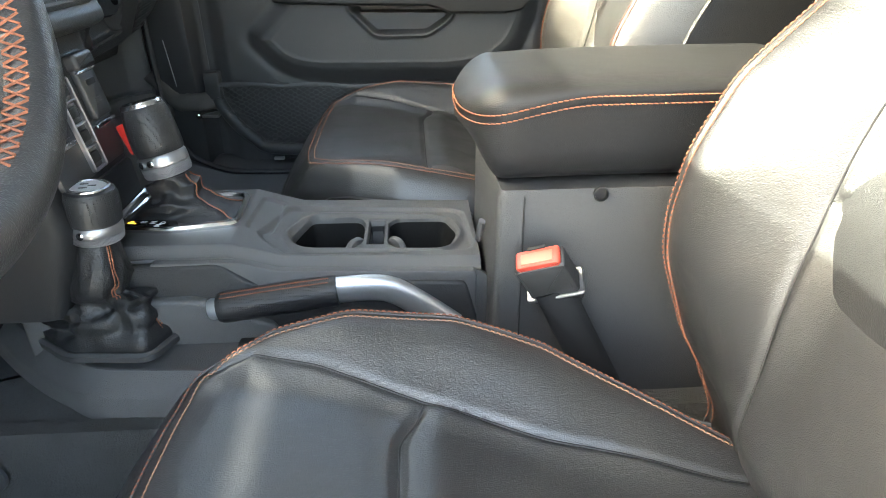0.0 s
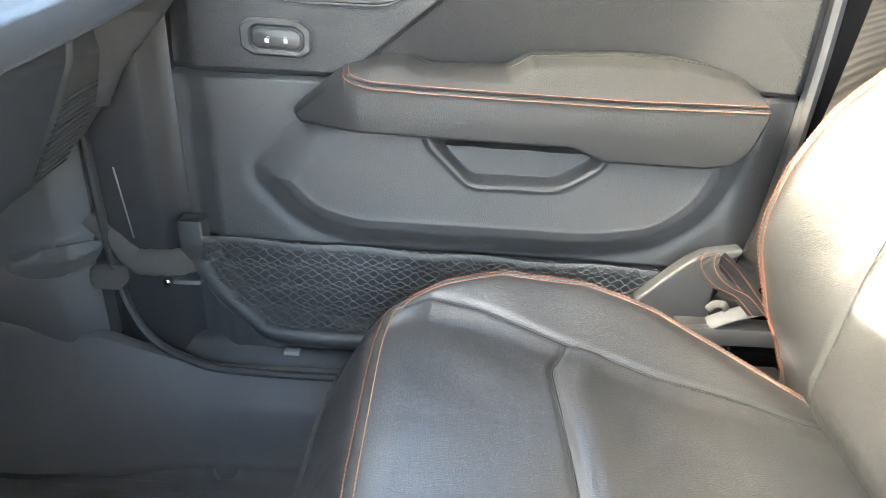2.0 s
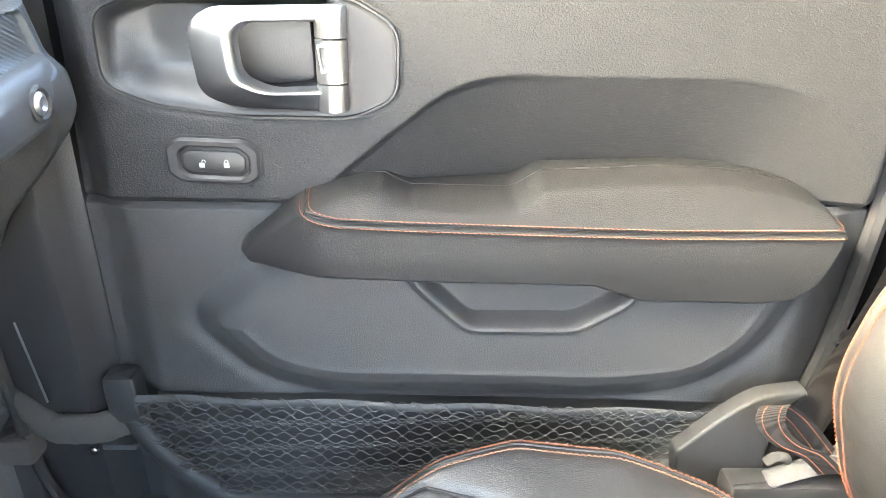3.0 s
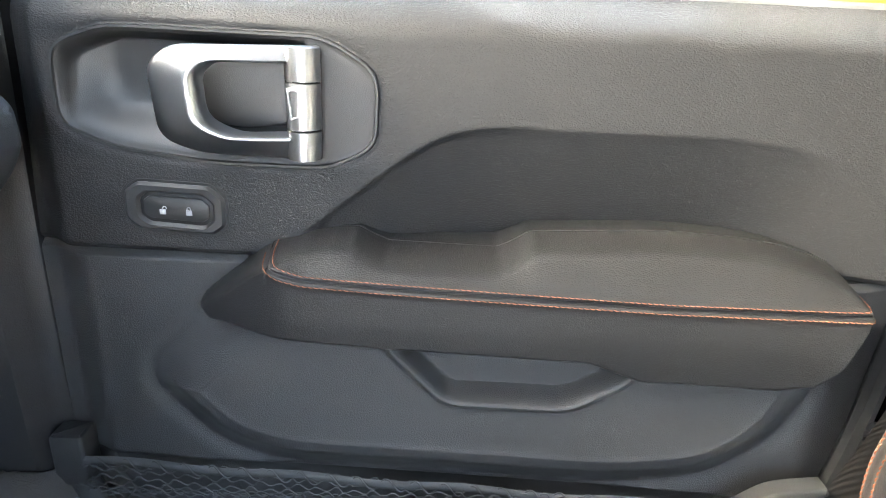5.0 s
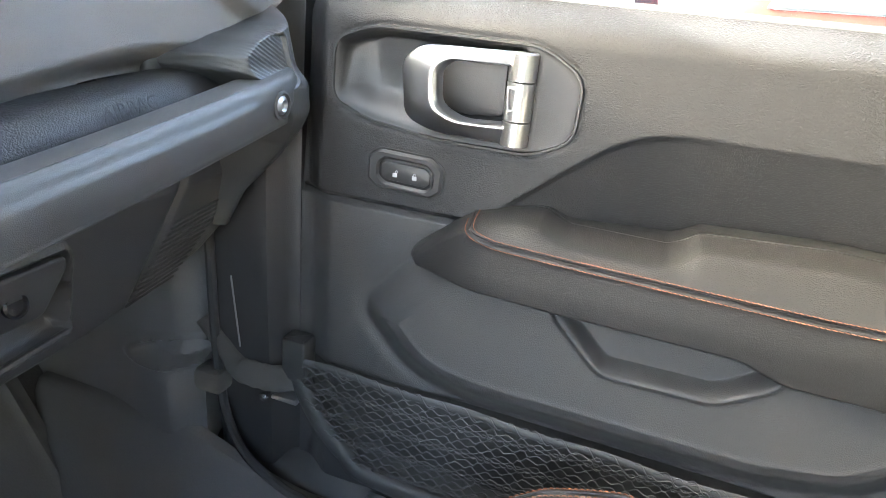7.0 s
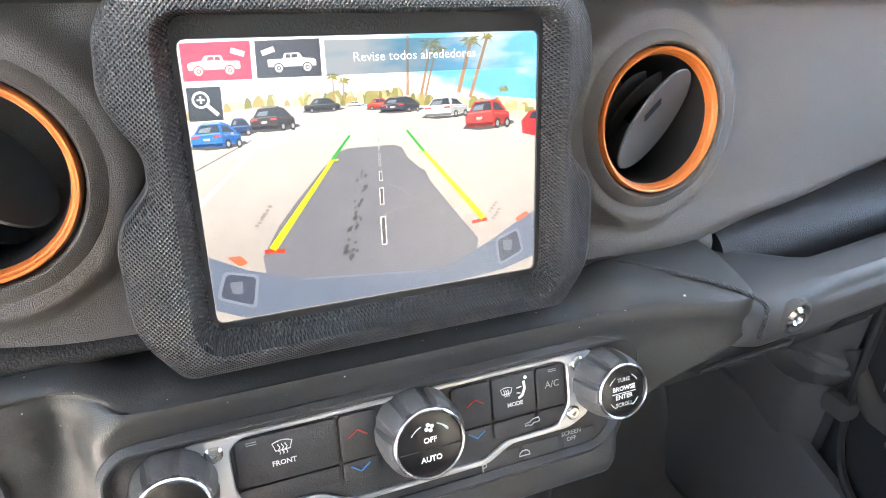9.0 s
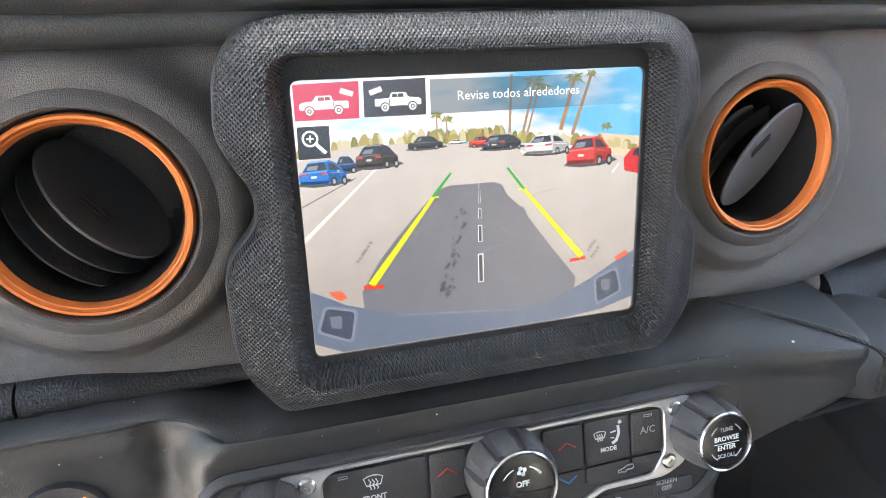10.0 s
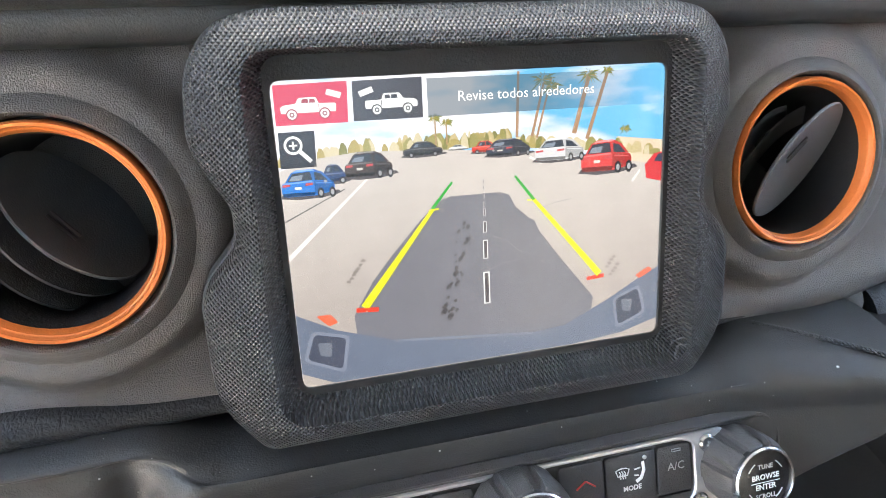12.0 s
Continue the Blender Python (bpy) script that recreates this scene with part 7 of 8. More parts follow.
def picture_car(x0, y0, x1, y1, body, flip=False, side=False, level=4):
    """A small parked car in the picture, from behind at an angle or from the side: body, cabin glass, wheels, lamps,
    plate and shadow, with shading and shine drawn in flat tones.
    """
    def at(u, v):
        return (x0 + (x1 - x0) * ((1 - u) if flip else u), y0 + (y1 - y0) * v * 0.90)

    def shape(name, pts, col, k):
        lit(name, [at(u, v) for u, v in pts], col, level + k, DISP, 1.1 if name == "picture_car" else 0.35)

    # body colour made darker for shaded faces, paler for drawn highlights
    tone = lambda k, add=0.0: tuple(min(1.0, v * k + add) for v in body)
    shape("picture_car_shadow", [(-0.06, 0.04), (0.3, -0.05), (0.75, -0.03), (1.12, 0.10), (1.06, 0.20), (0.0, 0.15)], (0.10, 0.09, 0.10), -0.5)
    GLASS_C, GLINT = (0.05, 0.06, 0.08), (0.24, 0.28, 0.34)
    if side:
        shape("picture_car", [(0.0, 0.20), (0.0, 0.46), (0.06, 0.54), (0.40, 0.60), (0.80, 0.58), (0.97, 0.50), (1.0, 0.25), (0.94, 0.12), (0.06, 0.10)], body, 0)
        shape("picture_car_roof", [(0.16, 0.55), (0.28, 0.90), (0.38, 0.98), (0.60, 0.97), (0.72, 0.86), (0.86, 0.56)], tone(0.85), 0.2)
        shape("picture_car_sill", [(0.04, 0.11), (0.95, 0.13), (0.97, 0.26), (0.02, 0.24)], tone(0.42), 0.3)
        shape("picture_glass", [(0.22, 0.59), (0.31, 0.88), (0.49, 0.92), (0.49, 0.60)], GLASS_C, 0.6)
        shape("picture_glass", [(0.52, 0.60), (0.52, 0.92), (0.61, 0.90), (0.78, 0.60)], GLASS_C, 0.6)
        shape("picture_glint", [(0.26, 0.62), (0.32, 0.82), (0.40, 0.84), (0.36, 0.62)], GLINT, 0.8)
        shape("picture_shine", [(0.05, 0.50), (0.40, 0.56), (0.90, 0.52), (0.90, 0.48), (0.05, 0.46)], tone(1.25, 0.12), 0.6)
        shape("picture_roof_shine", [(0.32, 0.92), (0.40, 0.975), (0.59, 0.965), (0.62, 0.93)], tone(1.3, 0.20), 0.6)
        wheels = (0.20, 0.80)
    else:
        shape("picture_car", [(0.0, 0.18), (0.0, 0.48), (0.05, 0.57), (0.60, 0.60), (0.97, 0.53), (1.0, 0.32), (0.95, 0.17), (0.62, 0.06), (0.07, 0.08)], body, 0)
        shape("picture_car_flank", [(0.61, 0.12), (0.61, 0.58), (0.97, 0.51), (0.985, 0.32), (0.93, 0.18)], tone(0.55), 0.2)
        shape("picture_car_roof", [(0.07, 0.56), (0.19, 0.88), (0.30, 0.985), (0.62, 0.985), (0.78, 0.86), (0.93, 0.55)], tone(0.8), 0.25)
        shape("picture_glass", [(0.12, 0.60), (0.22, 0.87), (0.55, 0.90), (0.58, 0.61)], GLASS_C, 0.6)
        shape("picture_glass", [(0.63, 0.60), (0.62, 0.88), (0.74, 0.82), (0.87, 0.57)], GLASS_C, 0.6)
        shape("picture_glint", [(0.15, 0.62), (0.21, 0.78), (0.42, 0.81), (0.38, 0.62)], GLINT, 0.8)
        shape("picture_roof_shine", [(0.22, 0.91), (0.31, 0.98), (0.60, 0.98), (0.64, 0.93)], tone(1.2, 0.22), 0.6)
        shape("picture_shine", [(0.03, 0.56), (0.58, 0.595), (0.58, 0.54), (0.03, 0.51)], tone(1.2, 0.12), 0.6)
        shape("picture_shine", [(0.64, 0.52), (0.94, 0.47), (0.94, 0.44), (0.64, 0.48)], tone(0.9, 0.10), 0.6)
        shape("picture_bumper", [(0.02, 0.09), (0.60, 0.07), (0.62, 0.19), (0.02, 0.21)], tone(0.25), 0.5)
        shape("picture_plate", [(0.24, 0.31), (0.37, 0.31), (0.37, 0.40), (0.24, 0.40)], (0.75, 0.73, 0.68), 0.8)
        for u in (0.015, 0.44):
            shape("picture_lamp", [(u, 0.42), (u + 0.15, 0.44), (u + 0.15, 0.52), (u + 0.01, 0.51)], (0.60, 0.09, 0.10), 0.8)
        wheels = (0.72, 0.94)
    for u in wheels:
        cx, cy = at(u, 0.14)
        r = abs(y1 - y0) * 0.17
        for q, c_ in ((1.0, (0.025, 0.025, 0.03)), (0.55, (0.40, 0.40, 0.42))):
            lit("picture_wheel", [(cx + q * r * (0.9 if side else 0.6) * math.cos(a), cy + q * r * math.sin(a)) for a in np.linspace(0, 6.28, 11)[:-1]], c_, level + 1.0 + (q < 1) * 0.3, DISP)


picture_car(-85.0, 18.2, -64.0, 31.0, (0.03, 0.20, 0.62))
picture_car(-70.0, 23.0, -58.5, 31.8, (0.03, 0.06, 0.16), side=True, level=3)
picture_car(-59.6, 24.1, -40.0, 36.2, (0.07, 0.055, 0.055))
picture_car(-35.4, 30.9, -18.5, 38, (0.05, 0.05, 0.06), side=True)
picture_car(-16.0, 32.5, -8.0, 35.0, (0.80, 0.78, 0.76), side=True, level=3)
picture_car(-6, 30.3, 6.0, 36.2, (0.68, 0.07, 0.05), side=True, level=3)
picture_car(0.4, 28.2, 20.4, 36.6, (0.055, 0.06, 0.09))
picture_car(22.5, 24.2, 46.0, 35.6, (0.70, 0.70, 0.72))
picture_car(44.5, 17.2, 69.6, 33.6, (0.72, 0.07, 0.07))
lit("picture_car", [(76.4, 19.2), (81, 24), (85.1, 24.6), (85.1, 11), (77.2, 13)], (0.68, 0.05, 0.06), 4, DISP)
lit("picture_glass", [(81, 20.5), (83, 23.6), (85.1, 23.8), (85.1, 20.0)], (0.05, 0.06, 0.10), 4.6, DISP)
for p, q, w in (((14.4, 36), (15.6, 63), 1.3), ((21.3, 35.7), (27, 58), 1.3), ((23.5, 35), (30.5, 60), 1.0), ((41, 35.7), (48.2, 60.5), 2.2), ((47.2, 32.9), (57.3, 62.6), 1.8)):
    lit("palm_trunk", stroke(p, q, w, w * 0.8), (0.42, 0.26, 0.16), 3, DISP)
for cx, cy, r in ((27, 59, 8), (31, 56, 6), (48, 60, 7), (57, 61.5, 4), (-21.4, 46, 4.0), (-16.2, 44, 3.6), (66, 36, 4)):
    for k in range(17):
        a = k * 0.3696 + cx
        f = r * (0.75 + 0.25 * math.sin(k * 4.1))
        e = (cx + f * math.cos(a), min(63.2, cy + f * 0.8 * math.sin(a) - 0.22 * f))
        lit("palm_frond", [(cx - 0.7, min(63.2, cy)), ((cx + e[0]) / 2, min(63.3, (cy + e[1]) / 2 + 1.0)), e, ((cx + e[0]) / 2, min(63, (cy + e[1]) / 2 + 0.1))], (0.20, 0.22, 0.05) if k % 3 else (0.45, 0.33, 0.08), 3.4, DISP)
for cx, cy in ((-21.3, 46), (-16.6, 44)):
    lit("palm_trunk", stroke((cx, 35), (cx, cy), 0.7, 0.6), (0.42, 0.28, 0.16), 3, DISP)
# guide lines
YEL, GRN, RD = (0.90, 0.86, 0.02), (0.03, 0.42, 0.05), (0.85, 0.06, 0.03)
for pts, c in ((stroke((-24.5, 8.1), (-56.4, -31.2), 1.6, 3.6), YEL), (stroke((-15.3, 19.2), (-24.5, 8.6), 1.0, 1.4), GRN), (stroke((-60, -31.8), (-50.4, -32.6), 2.0, 2.0), RD),
               (stroke((13.1, 19.4), (21.8, 8.2), 1.0, 1.4), GRN), (stroke((21.8, 8.2), (54.0, -30.0), 1.6, 3.2), YEL), (stroke((47.5, -31.6), (56.4, -31.0), 1.8, 1.8), RD), (stroke((-26, 8.0), (-21.5, 8.4), 0.8, 0.8), YEL), (stroke((18.6, 8.4), (22.6, 8.2), 0.8, 0.8), YEL)):
    lit("guide_line", pts, c, 5, DISP)
for b0, b1, w in ((19.3, 17.6, 0.5), (16.6, 14.8, 0.6), (13.6, 11.0, 0.8), (9.4, 7.4, 1.0), (6.6, 3.4, 1.2), (0.9, -4.1, 1.7), (-7.4, -16, 2.3), (-22, -36.9, 3.0)):
    lit("centre_mark", [(-1.4 - w / 2, b0), (-1.4 + w / 2, b0), (-1.4 + w / 2, b1), (-1.4 - w / 2, b1)], (0.92, 0.92, 0.92), 5, DISP)
    lit("centre_mark_fill", [(-1.4 - w / 2 + w * 0.2, b0 - w * 0.2), (-1.4 + w / 2 - w * 0.2, b0 - w * 0.2), (-1.4 + w / 2 - w * 0.2, b1 + w * 0.2), (-1.4 - w / 2 + w * 0.2, b1 + w * 0.2)], (0.09, 0.08, 0.09), 6, DISP)
# the truck's own rear bumper
lit("picture_bumper", [(-85.2, -30.5), (-69.1, -39.4), (-45.2, -47.5), (-20, -51.5), (-3.5, -53), (20, -54), (36.3, -53), (50, -47), (60.1, -42.5), (74, -35), (85.2, -30), (85.2, -56), (66, -61), (40, -63.2), (-72, -63.2), (-85.2, -57)], (0.145, 0.175, 0.245), 5, DISP)
lit("picture_bumper_edge", stroke((-45, -48.0), (20, -54.4), 1.2, 1.2), (0.21, 0.24, 0.31), 6, DISP)
for q in ([(-79.5, -38.2), (-63.6, -42.5), (-66.8, -59.5), (-84.2, -51.5)], [(61.0, -43.0), (75.2, -37.8), (79.0, -52.5), (63.0, -58.8)]):
    lit("bumper_pocket", q, (0.22, 0.25, 0.33), 6, DISP, 2.5)
    cx, cy = sum(p[0] for p in q) / 4, sum(p[1] for p in q) / 4
    lit("bumper_pocket_inner", [(cx + (p[0] - cx) * 0.82, cy + (p[1] - cy) * 0.82) for p in q], (0.07, 0.08, 0.12), 7, DISP, 2)
    lit("bumper_light", [(cx - 4, cy + 4), (cx + 2, cy + 3.4), (cx + 1.4, cy - 3), (cx - 3.4, cy - 2)], (0.17, 0.19, 0.24), 8, DISP, 1)
lit("reflector", [(-77, -32), (-71, -32), (-68, -36), (-72, -37.2)], (0.85, 0.16, 0.08), 5, DISP, 1)
lit("reflector", [(73, -33), (80, -29.5), (82, -31.5), (75, -35)], (0.85, 0.16, 0.08), 5.5, DISP, 1)
# buttons and banner over the picture


def truck_symbol(x, y, s, flip, parent):
    """A pickup outline with a camera over its bed or hood."""
    f = -1 if flip else 1
    W = (0.90, 0.88, 0.88)
    body = [(-10, -2.6), (-10, 0.4), (-8.6, 1.2), (-4.6, 1.6), (-3.2, 4.2), (3.0, 4.2), (3.8, 1.4), (10, 1.2), (10, -2.6)]
    lit("truck_symbol", [(x + f * a * s * 1.08, y + b * s * 0.86) for a, b in body], W, 9, parent, 0.5)
    lit("truck_symbol_line", stroke((x + f * 4.1 * s, y - 1.6 * s), (x + f * 4.1 * s, y + 0.8 * s), 0.25, 0.25), (0.35, 0.06, 0.09) if not flip else (0.05, 0.05, 0.06), 10, parent)
    for wa, wb in ((-2.6, 0.0), (0.4, 2.6)):
        lit("truck_symbol_window", [(x + f * (wa) * s, y + 1.5 * s), (x + f * (wa + 0.3) * s, y + 3.0 * s), (x + f * wb * s, y + 3.0 * s), (x + f * (wb + 0.2) * s, y + 1.5 * s)], (0.35, 0.06, 0.09) if not flip else (0.05, 0.05, 0.06), 10, parent)
    for wx in (-6.6, 6.2):
        for r, c, l in ((2.3, (0.35, 0.04, 0.07) if not flip else (0.04, 0.04, 0.05), 10), (1.8, W, 11), (1.0, (0.30, 0.10, 0.12) if not flip else (0.12, 0.12, 0.13), 12), (0.5, W, 13)):
            lit("truck_symbol_wheel", [(x + f * wx * s + r * s * math.cos(a), y + (-2.8) * s + r * s * math.sin(a)) for a in np.linspace(0, 6.28, 15)[:-1]], c, l, parent)
    lit("camera_symbol", [(x + f * a * s, y + b * s) for a, b in ((7.0, 4.4), (12.6, 2.6), (13.4, 4.8), (7.8, 6.6))], W, 9, parent)


lit("view_button", [(-84.2, 62.2), (-56, 62.6), (-56.6, 46.8), (-84.4, 47.0)], (0.62, 0.045, 0.10), 8, DISP)
lit("view_button", [(-54.0, 62.4), (-26, 62.8), (-26.2, 46.8), (-54.4, 47.0)], (0.055, 0.052, 0.065), 8, DISP)
truck_symbol(-71.5, 53.6, 0.98, False, DISP)
truck_symbol(-38.8, 53.6, 0.98, True, DISP)
lit("zoom_button", [(-84, 44.4), (-70.2, 44.4), (-70.6, 30.4), (-84.4, 30.4)], (0.035, 0.035, 0.045), 8, DISP)
_rg = [(-78.8 + 3.6 * math.cos(a), 39.2 + 3.6 * math.sin(a)) for a in np.linspace(0, 2 * math.pi, 25)[:-1]]
_ri = [(-78.8 + 2.6 * math.cos(a), 39.2 + 2.6 * math.sin(a)) for a in np.linspace(0, 2 * math.pi, 25)[:-1]]
W = (0.92, 0.92, 0.92)
lit("magnifier_symbol", _rg, W, 9, DISP)
lit("magnifier_symbol_glass", _ri, (0.035, 0.035, 0.045), 10, DISP)
for p, q, w in (((-80.4, 39.2), (-77.2, 39.2), 0.7), ((-78.8, 37.6), (-78.8, 40.8), 0.7), ((-76.4, 36.8), (-72.4, 32.6), 1.6)):
    lit("magnifier_symbol", stroke(p, q, w, w), W, 11, DISP)
_ban = bpy.data.materials.new("translucent banner")
_ban.use_nodes = True
_n = _ban.node_tree
_n.nodes.remove(_n.nodes["Principled BSDF"])
_tr, _em, _mx = _n.nodes.new("ShaderNodeBsdfTransparent"), _n.nodes.new("ShaderNodeEmission"), _n.nodes.new("ShaderNodeMixShader")
_co, _sp, _mr = _n.nodes.new("ShaderNodeTexCoord"), _n.nodes.new("ShaderNodeSeparateXYZ"), _n.nodes.new("ShaderNodeMapRange")
_em.inputs["Color"].default_value, _em.inputs["Strength"].default_value = (0.10, 0.15, 0.18, 1), SHOW
_mr.inputs["From Min"].default_value, _mr.inputs["From Max"].default_value, _mr.inputs["To Min"].default_value, _mr.inputs["To Max"].default_value = 0.020, 0.084, 0.72, 0.0
_n.links.new(_co.outputs["Object"], _sp.inputs["Vector"])
_n.links.new(_sp.outputs["Y"], _mr.inputs["Value"])
_n.links.new(_mr.outputs["Result"], _mx.inputs["Fac"])
_n.links.new(_tr.outputs[0], _mx.inputs[1])
_n.links.new(_em.outputs[0], _mx.inputs[2])
_n.links.new(_mx.outputs[0], _n.nodes["Material Output"].inputs["Surface"])
lit("banner", [(-24.0, 62.0), (84.0, 61.4), (84.0, 46.4), (-24.0, 46.8)], _ban, 8, DISP)
lettering("Revise todos alrededores", 0.0060, _sc @ Matrix.Translation((0.0195, 0.0542, 0.0008)), screen_colour((0.92, 0.92, 0.92)), DISP)

# ---- climate panel ----
CLIM = thing("climate_panel", (0.01, 0.008, 0.60), "climate control panel with three ribbed knobs and silver trim", "control panel")
_hv = axes((0.0185, 0.008, 0.6440), (0, 1, 0), (-0.33, 0, 0.944))
_h3 = lambda a, b, d: tuple(_hv @ Vector((a, b, d)))
_ho = [(-0.158, 0.014), (-0.146, 0.0265), (0.142, 0.0280), (0.153, 0.017), (0.151, -0.015), (0.122, -0.047), (-0.122, -0.047), (-0.156, -0.015)]
part("surround", frame_ring(rounded(_ho, 0.012, 4), inset(rounded(_ho, 0.012, 4), 0.007), _h3, -0.012, 0.006, 0.003), PLASTIC, CLIM, "raised black surround")
part("back_plate", prism(inset(rounded(_ho, 0.012, 4), 0.005), _h3, -0.012, 0.0015, 0.001), PLASTIC, CLIM)
_so = rounded([(-0.119, 0.0180), (-0.113, 0.0203), (0.113, 0.0208), (0.120, 0.0180), (0.112, -0.020), (0.098, -0.0262), (0.058, -0.0262), (0.042, -0.0345), (-0.042, -0.0345), (-0.058, -0.0262), (-0.098, -0.0262), (-0.112, -0.020)], 0.004, 3)
_si = rounded([(-0.097, 0.0130), (-0.091, 0.0175), (0.091, 0.0180), (0.098, 0.0150), (0.0985, -0.010), (0.090, -0.0232), (0.056, -0.0235), (0.040, -0.0318), (-0.040, -0.0318), (-0.056, -0.0235), (-0.090, -0.0232), (-0.0965, -0.010)], 0.004, 3)
part("silver_trim", frame_ring(_so, _si, _h3, 0.0, 0.0042, 0.0008), SILVER, CLIM, "brushed silver outline")
for a, b in ((-0.1044, 0.0129), (0.1055, 0.0142), (0.1005, -0.0165), (-0.1000, -0.0165)):
    part("bolt", join(disc_profile([(0.0046, 0.0), (0.0046, 0.0012), (0.0034, 0.0022), (0.0016, 0.0022), (0.0012, 0.001)], 20, _hv @ Matrix.Translation((a, b, 0.0040)))), CHROME, CLIM, "small bright bolt head")
for a0, a1 in ((-0.0950, -0.0430), (-0.0420, -0.0215), (0.0225, 0.0468), (0.0478, 0.0762), (0.0772, 0.0972)):
    part("button", prism(rounded([(a0, 0.0160), (a1, 0.0160), (a1, -0.0098), (a0, -0.0098)], 0.0025, 3), _h3, 0.0, 0.0034, 0.001), PLASTIC, CLIM)
    part("button", prism(rounded([(a0, -0.0110), (a1, -0.0110), (a1, -0.0215), (a0, -0.0215)], 0.002, 3), _h3, 0.0, 0.0030, 0.001), PLASTIC, CLIM)
for a0, a1 in ((0.038, 0.064), (0.066, 0.092), (0.094, 0.118), (-0.064, -0.038), (-0.092, -0.066)):
    part("lower_button", prism(rounded([(a0, -0.0300), (a1, -0.0300), (a1, -0.0420), (a0, -0.0420)], 0.002, 3), _h3, 0.0, 0.0022, 0.001), PLASTIC, CLIM)
_ht = lambda a, b, d=0.0036: _hv @ Matrix.Translation((a, b, d))
lettering("FRONT", 0.0038, _ht(-0.0715, -0.0005), WHITE, CLIM, bold=0.0001)
lettering("MODE", 0.0036, _ht(0.0622, -0.0020), WHITE, CLIM, bold=0.0001)
lettering("A/C", 0.0060, _ht(0.0877, 0.0045), GREY_PRINT, CLIM)
lettering("SCREEN\nOFF", 0.0040, _ht(0.1000, -0.0325, 0.0024), GREY_PRINT, CLIM)
lettering("P", 0.0075, _ht(0.0400, -0.0375, 0.0024), GREY_PRINT, CLIM)
for a in (-0.0325, 0.0365):
    for b, sg, mt in ((0.0050, 1, RED_PRINT), (-0.0152, -1, BLUE_PRINT)):
        part("arrow_mark", join(tube([_h3(a - 0.0052, b - sg * 0.0018, 0.0036), _h3(a, b + sg * 0.0018, 0.0036)], 0.0005, 5), tube([_h3(a, b + sg * 0.0018, 0.0036), _h3(a + 0.0052, b - sg * 0.0018, 0.0036)], 0.0005, 5)), mt, CLIM)


def defrost_symbol(a, b, s):
    """A windscreen outline with three rising wavy lines."""
    out = [(-5, 2.6), (-3.6, -1.6), (3.6, -1.6), (5, 2.6), (2.5, 3.5), (0, 3.8), (-2.5, 3.5)]
    q = [_h3(a + u * s, b + v * s, 0.0036) for u, v in out]
    pieces = [tube(q, 0.00035, 5, closed=True)]
    for u in (-1.8, 0, 1.8):
        pieces.append(tube([_h3(a + (u + 0.5 * math.sin(w * 2.2)) * s, b + (-3.8 + w * 1.05) * s, 0.0036) for w in np.linspace(0, 5.4, 10)], 0.0003, 5))
    part("defrost_symbol", join(*pieces), WHITE, CLIM)


defrost_symbol(-0.0715, 0.0078, 0.0010)
defrost_symbol(0.0570, 0.0065, 0.00075)
part("airflow_symbol", (lambda s: ([tuple(Vector(p) + _hv.to_3x3() @ Vector((0.0045, -0.0020, 0))) for p in s[0]], s[1]))(join(tube([_h3(0.0640, 0.0130, 0.0036), _h3(0.0645, 0.0085, 0.0036), _h3(0.0628, 0.0045, 0.0036), _h3(0.0600, 0.0030, 0.0036)], 0.0009, 6), disc_profile([(0.0012, 0), (0.0010, 0.0006)], 10, _ht(0.0652, 0.0150)), tube([_h3(0.0592, 0.0095, 0.0036), _h3(0.0625, 0.0100, 0.0036)], 0.0004, 5), tube([_h3(0.0592, 0.0065, 0.0036), _h3(0.0615, 0.0060, 0.0036)], 0.0004, 5))), WHITE, CLIM)
part("car_symbol", tube([_h3(0.0730 + 0.0010 * u, -0.0165 + 0.0009 * v, 0.0033) for u, v in ((-5, -1.6), (-5, 0.2), (-2, 0.8), (0.6, 2.4), (4.4, 2.6), (5, 0.4), (3.4, -0.6), (0.8, -0.4), (-0.6, -1.8), (-3, -1.2))], 0.0004, 5, closed=True), GREY_PRINT, CLIM)
part("slide_symbol", tube([_h3(0.0670 + 0.0009 * u, -0.0350 + 0.0008 * v, 0.0024) for u, v in ((-4, -2), (-3.4, 0.4), (-1.6, 2), (1.6, 2), (3.4, 0.4), (4, -2))], 0.0004, 5, closed=True), GREY_PRINT, CLIM)
for a in (-0.089, 0.0855):
    part("indicator_mark", tube([_h3(a, 0.0138, 0.0036), _h3(a + 0.005, 0.0138, 0.0036), _h3(a + 0.005, 0.0126, 0.0036), _h3(a, 0.0126, 0.0036)], 0.00025, 4, closed=True), GREY_PRINT, CLIM)


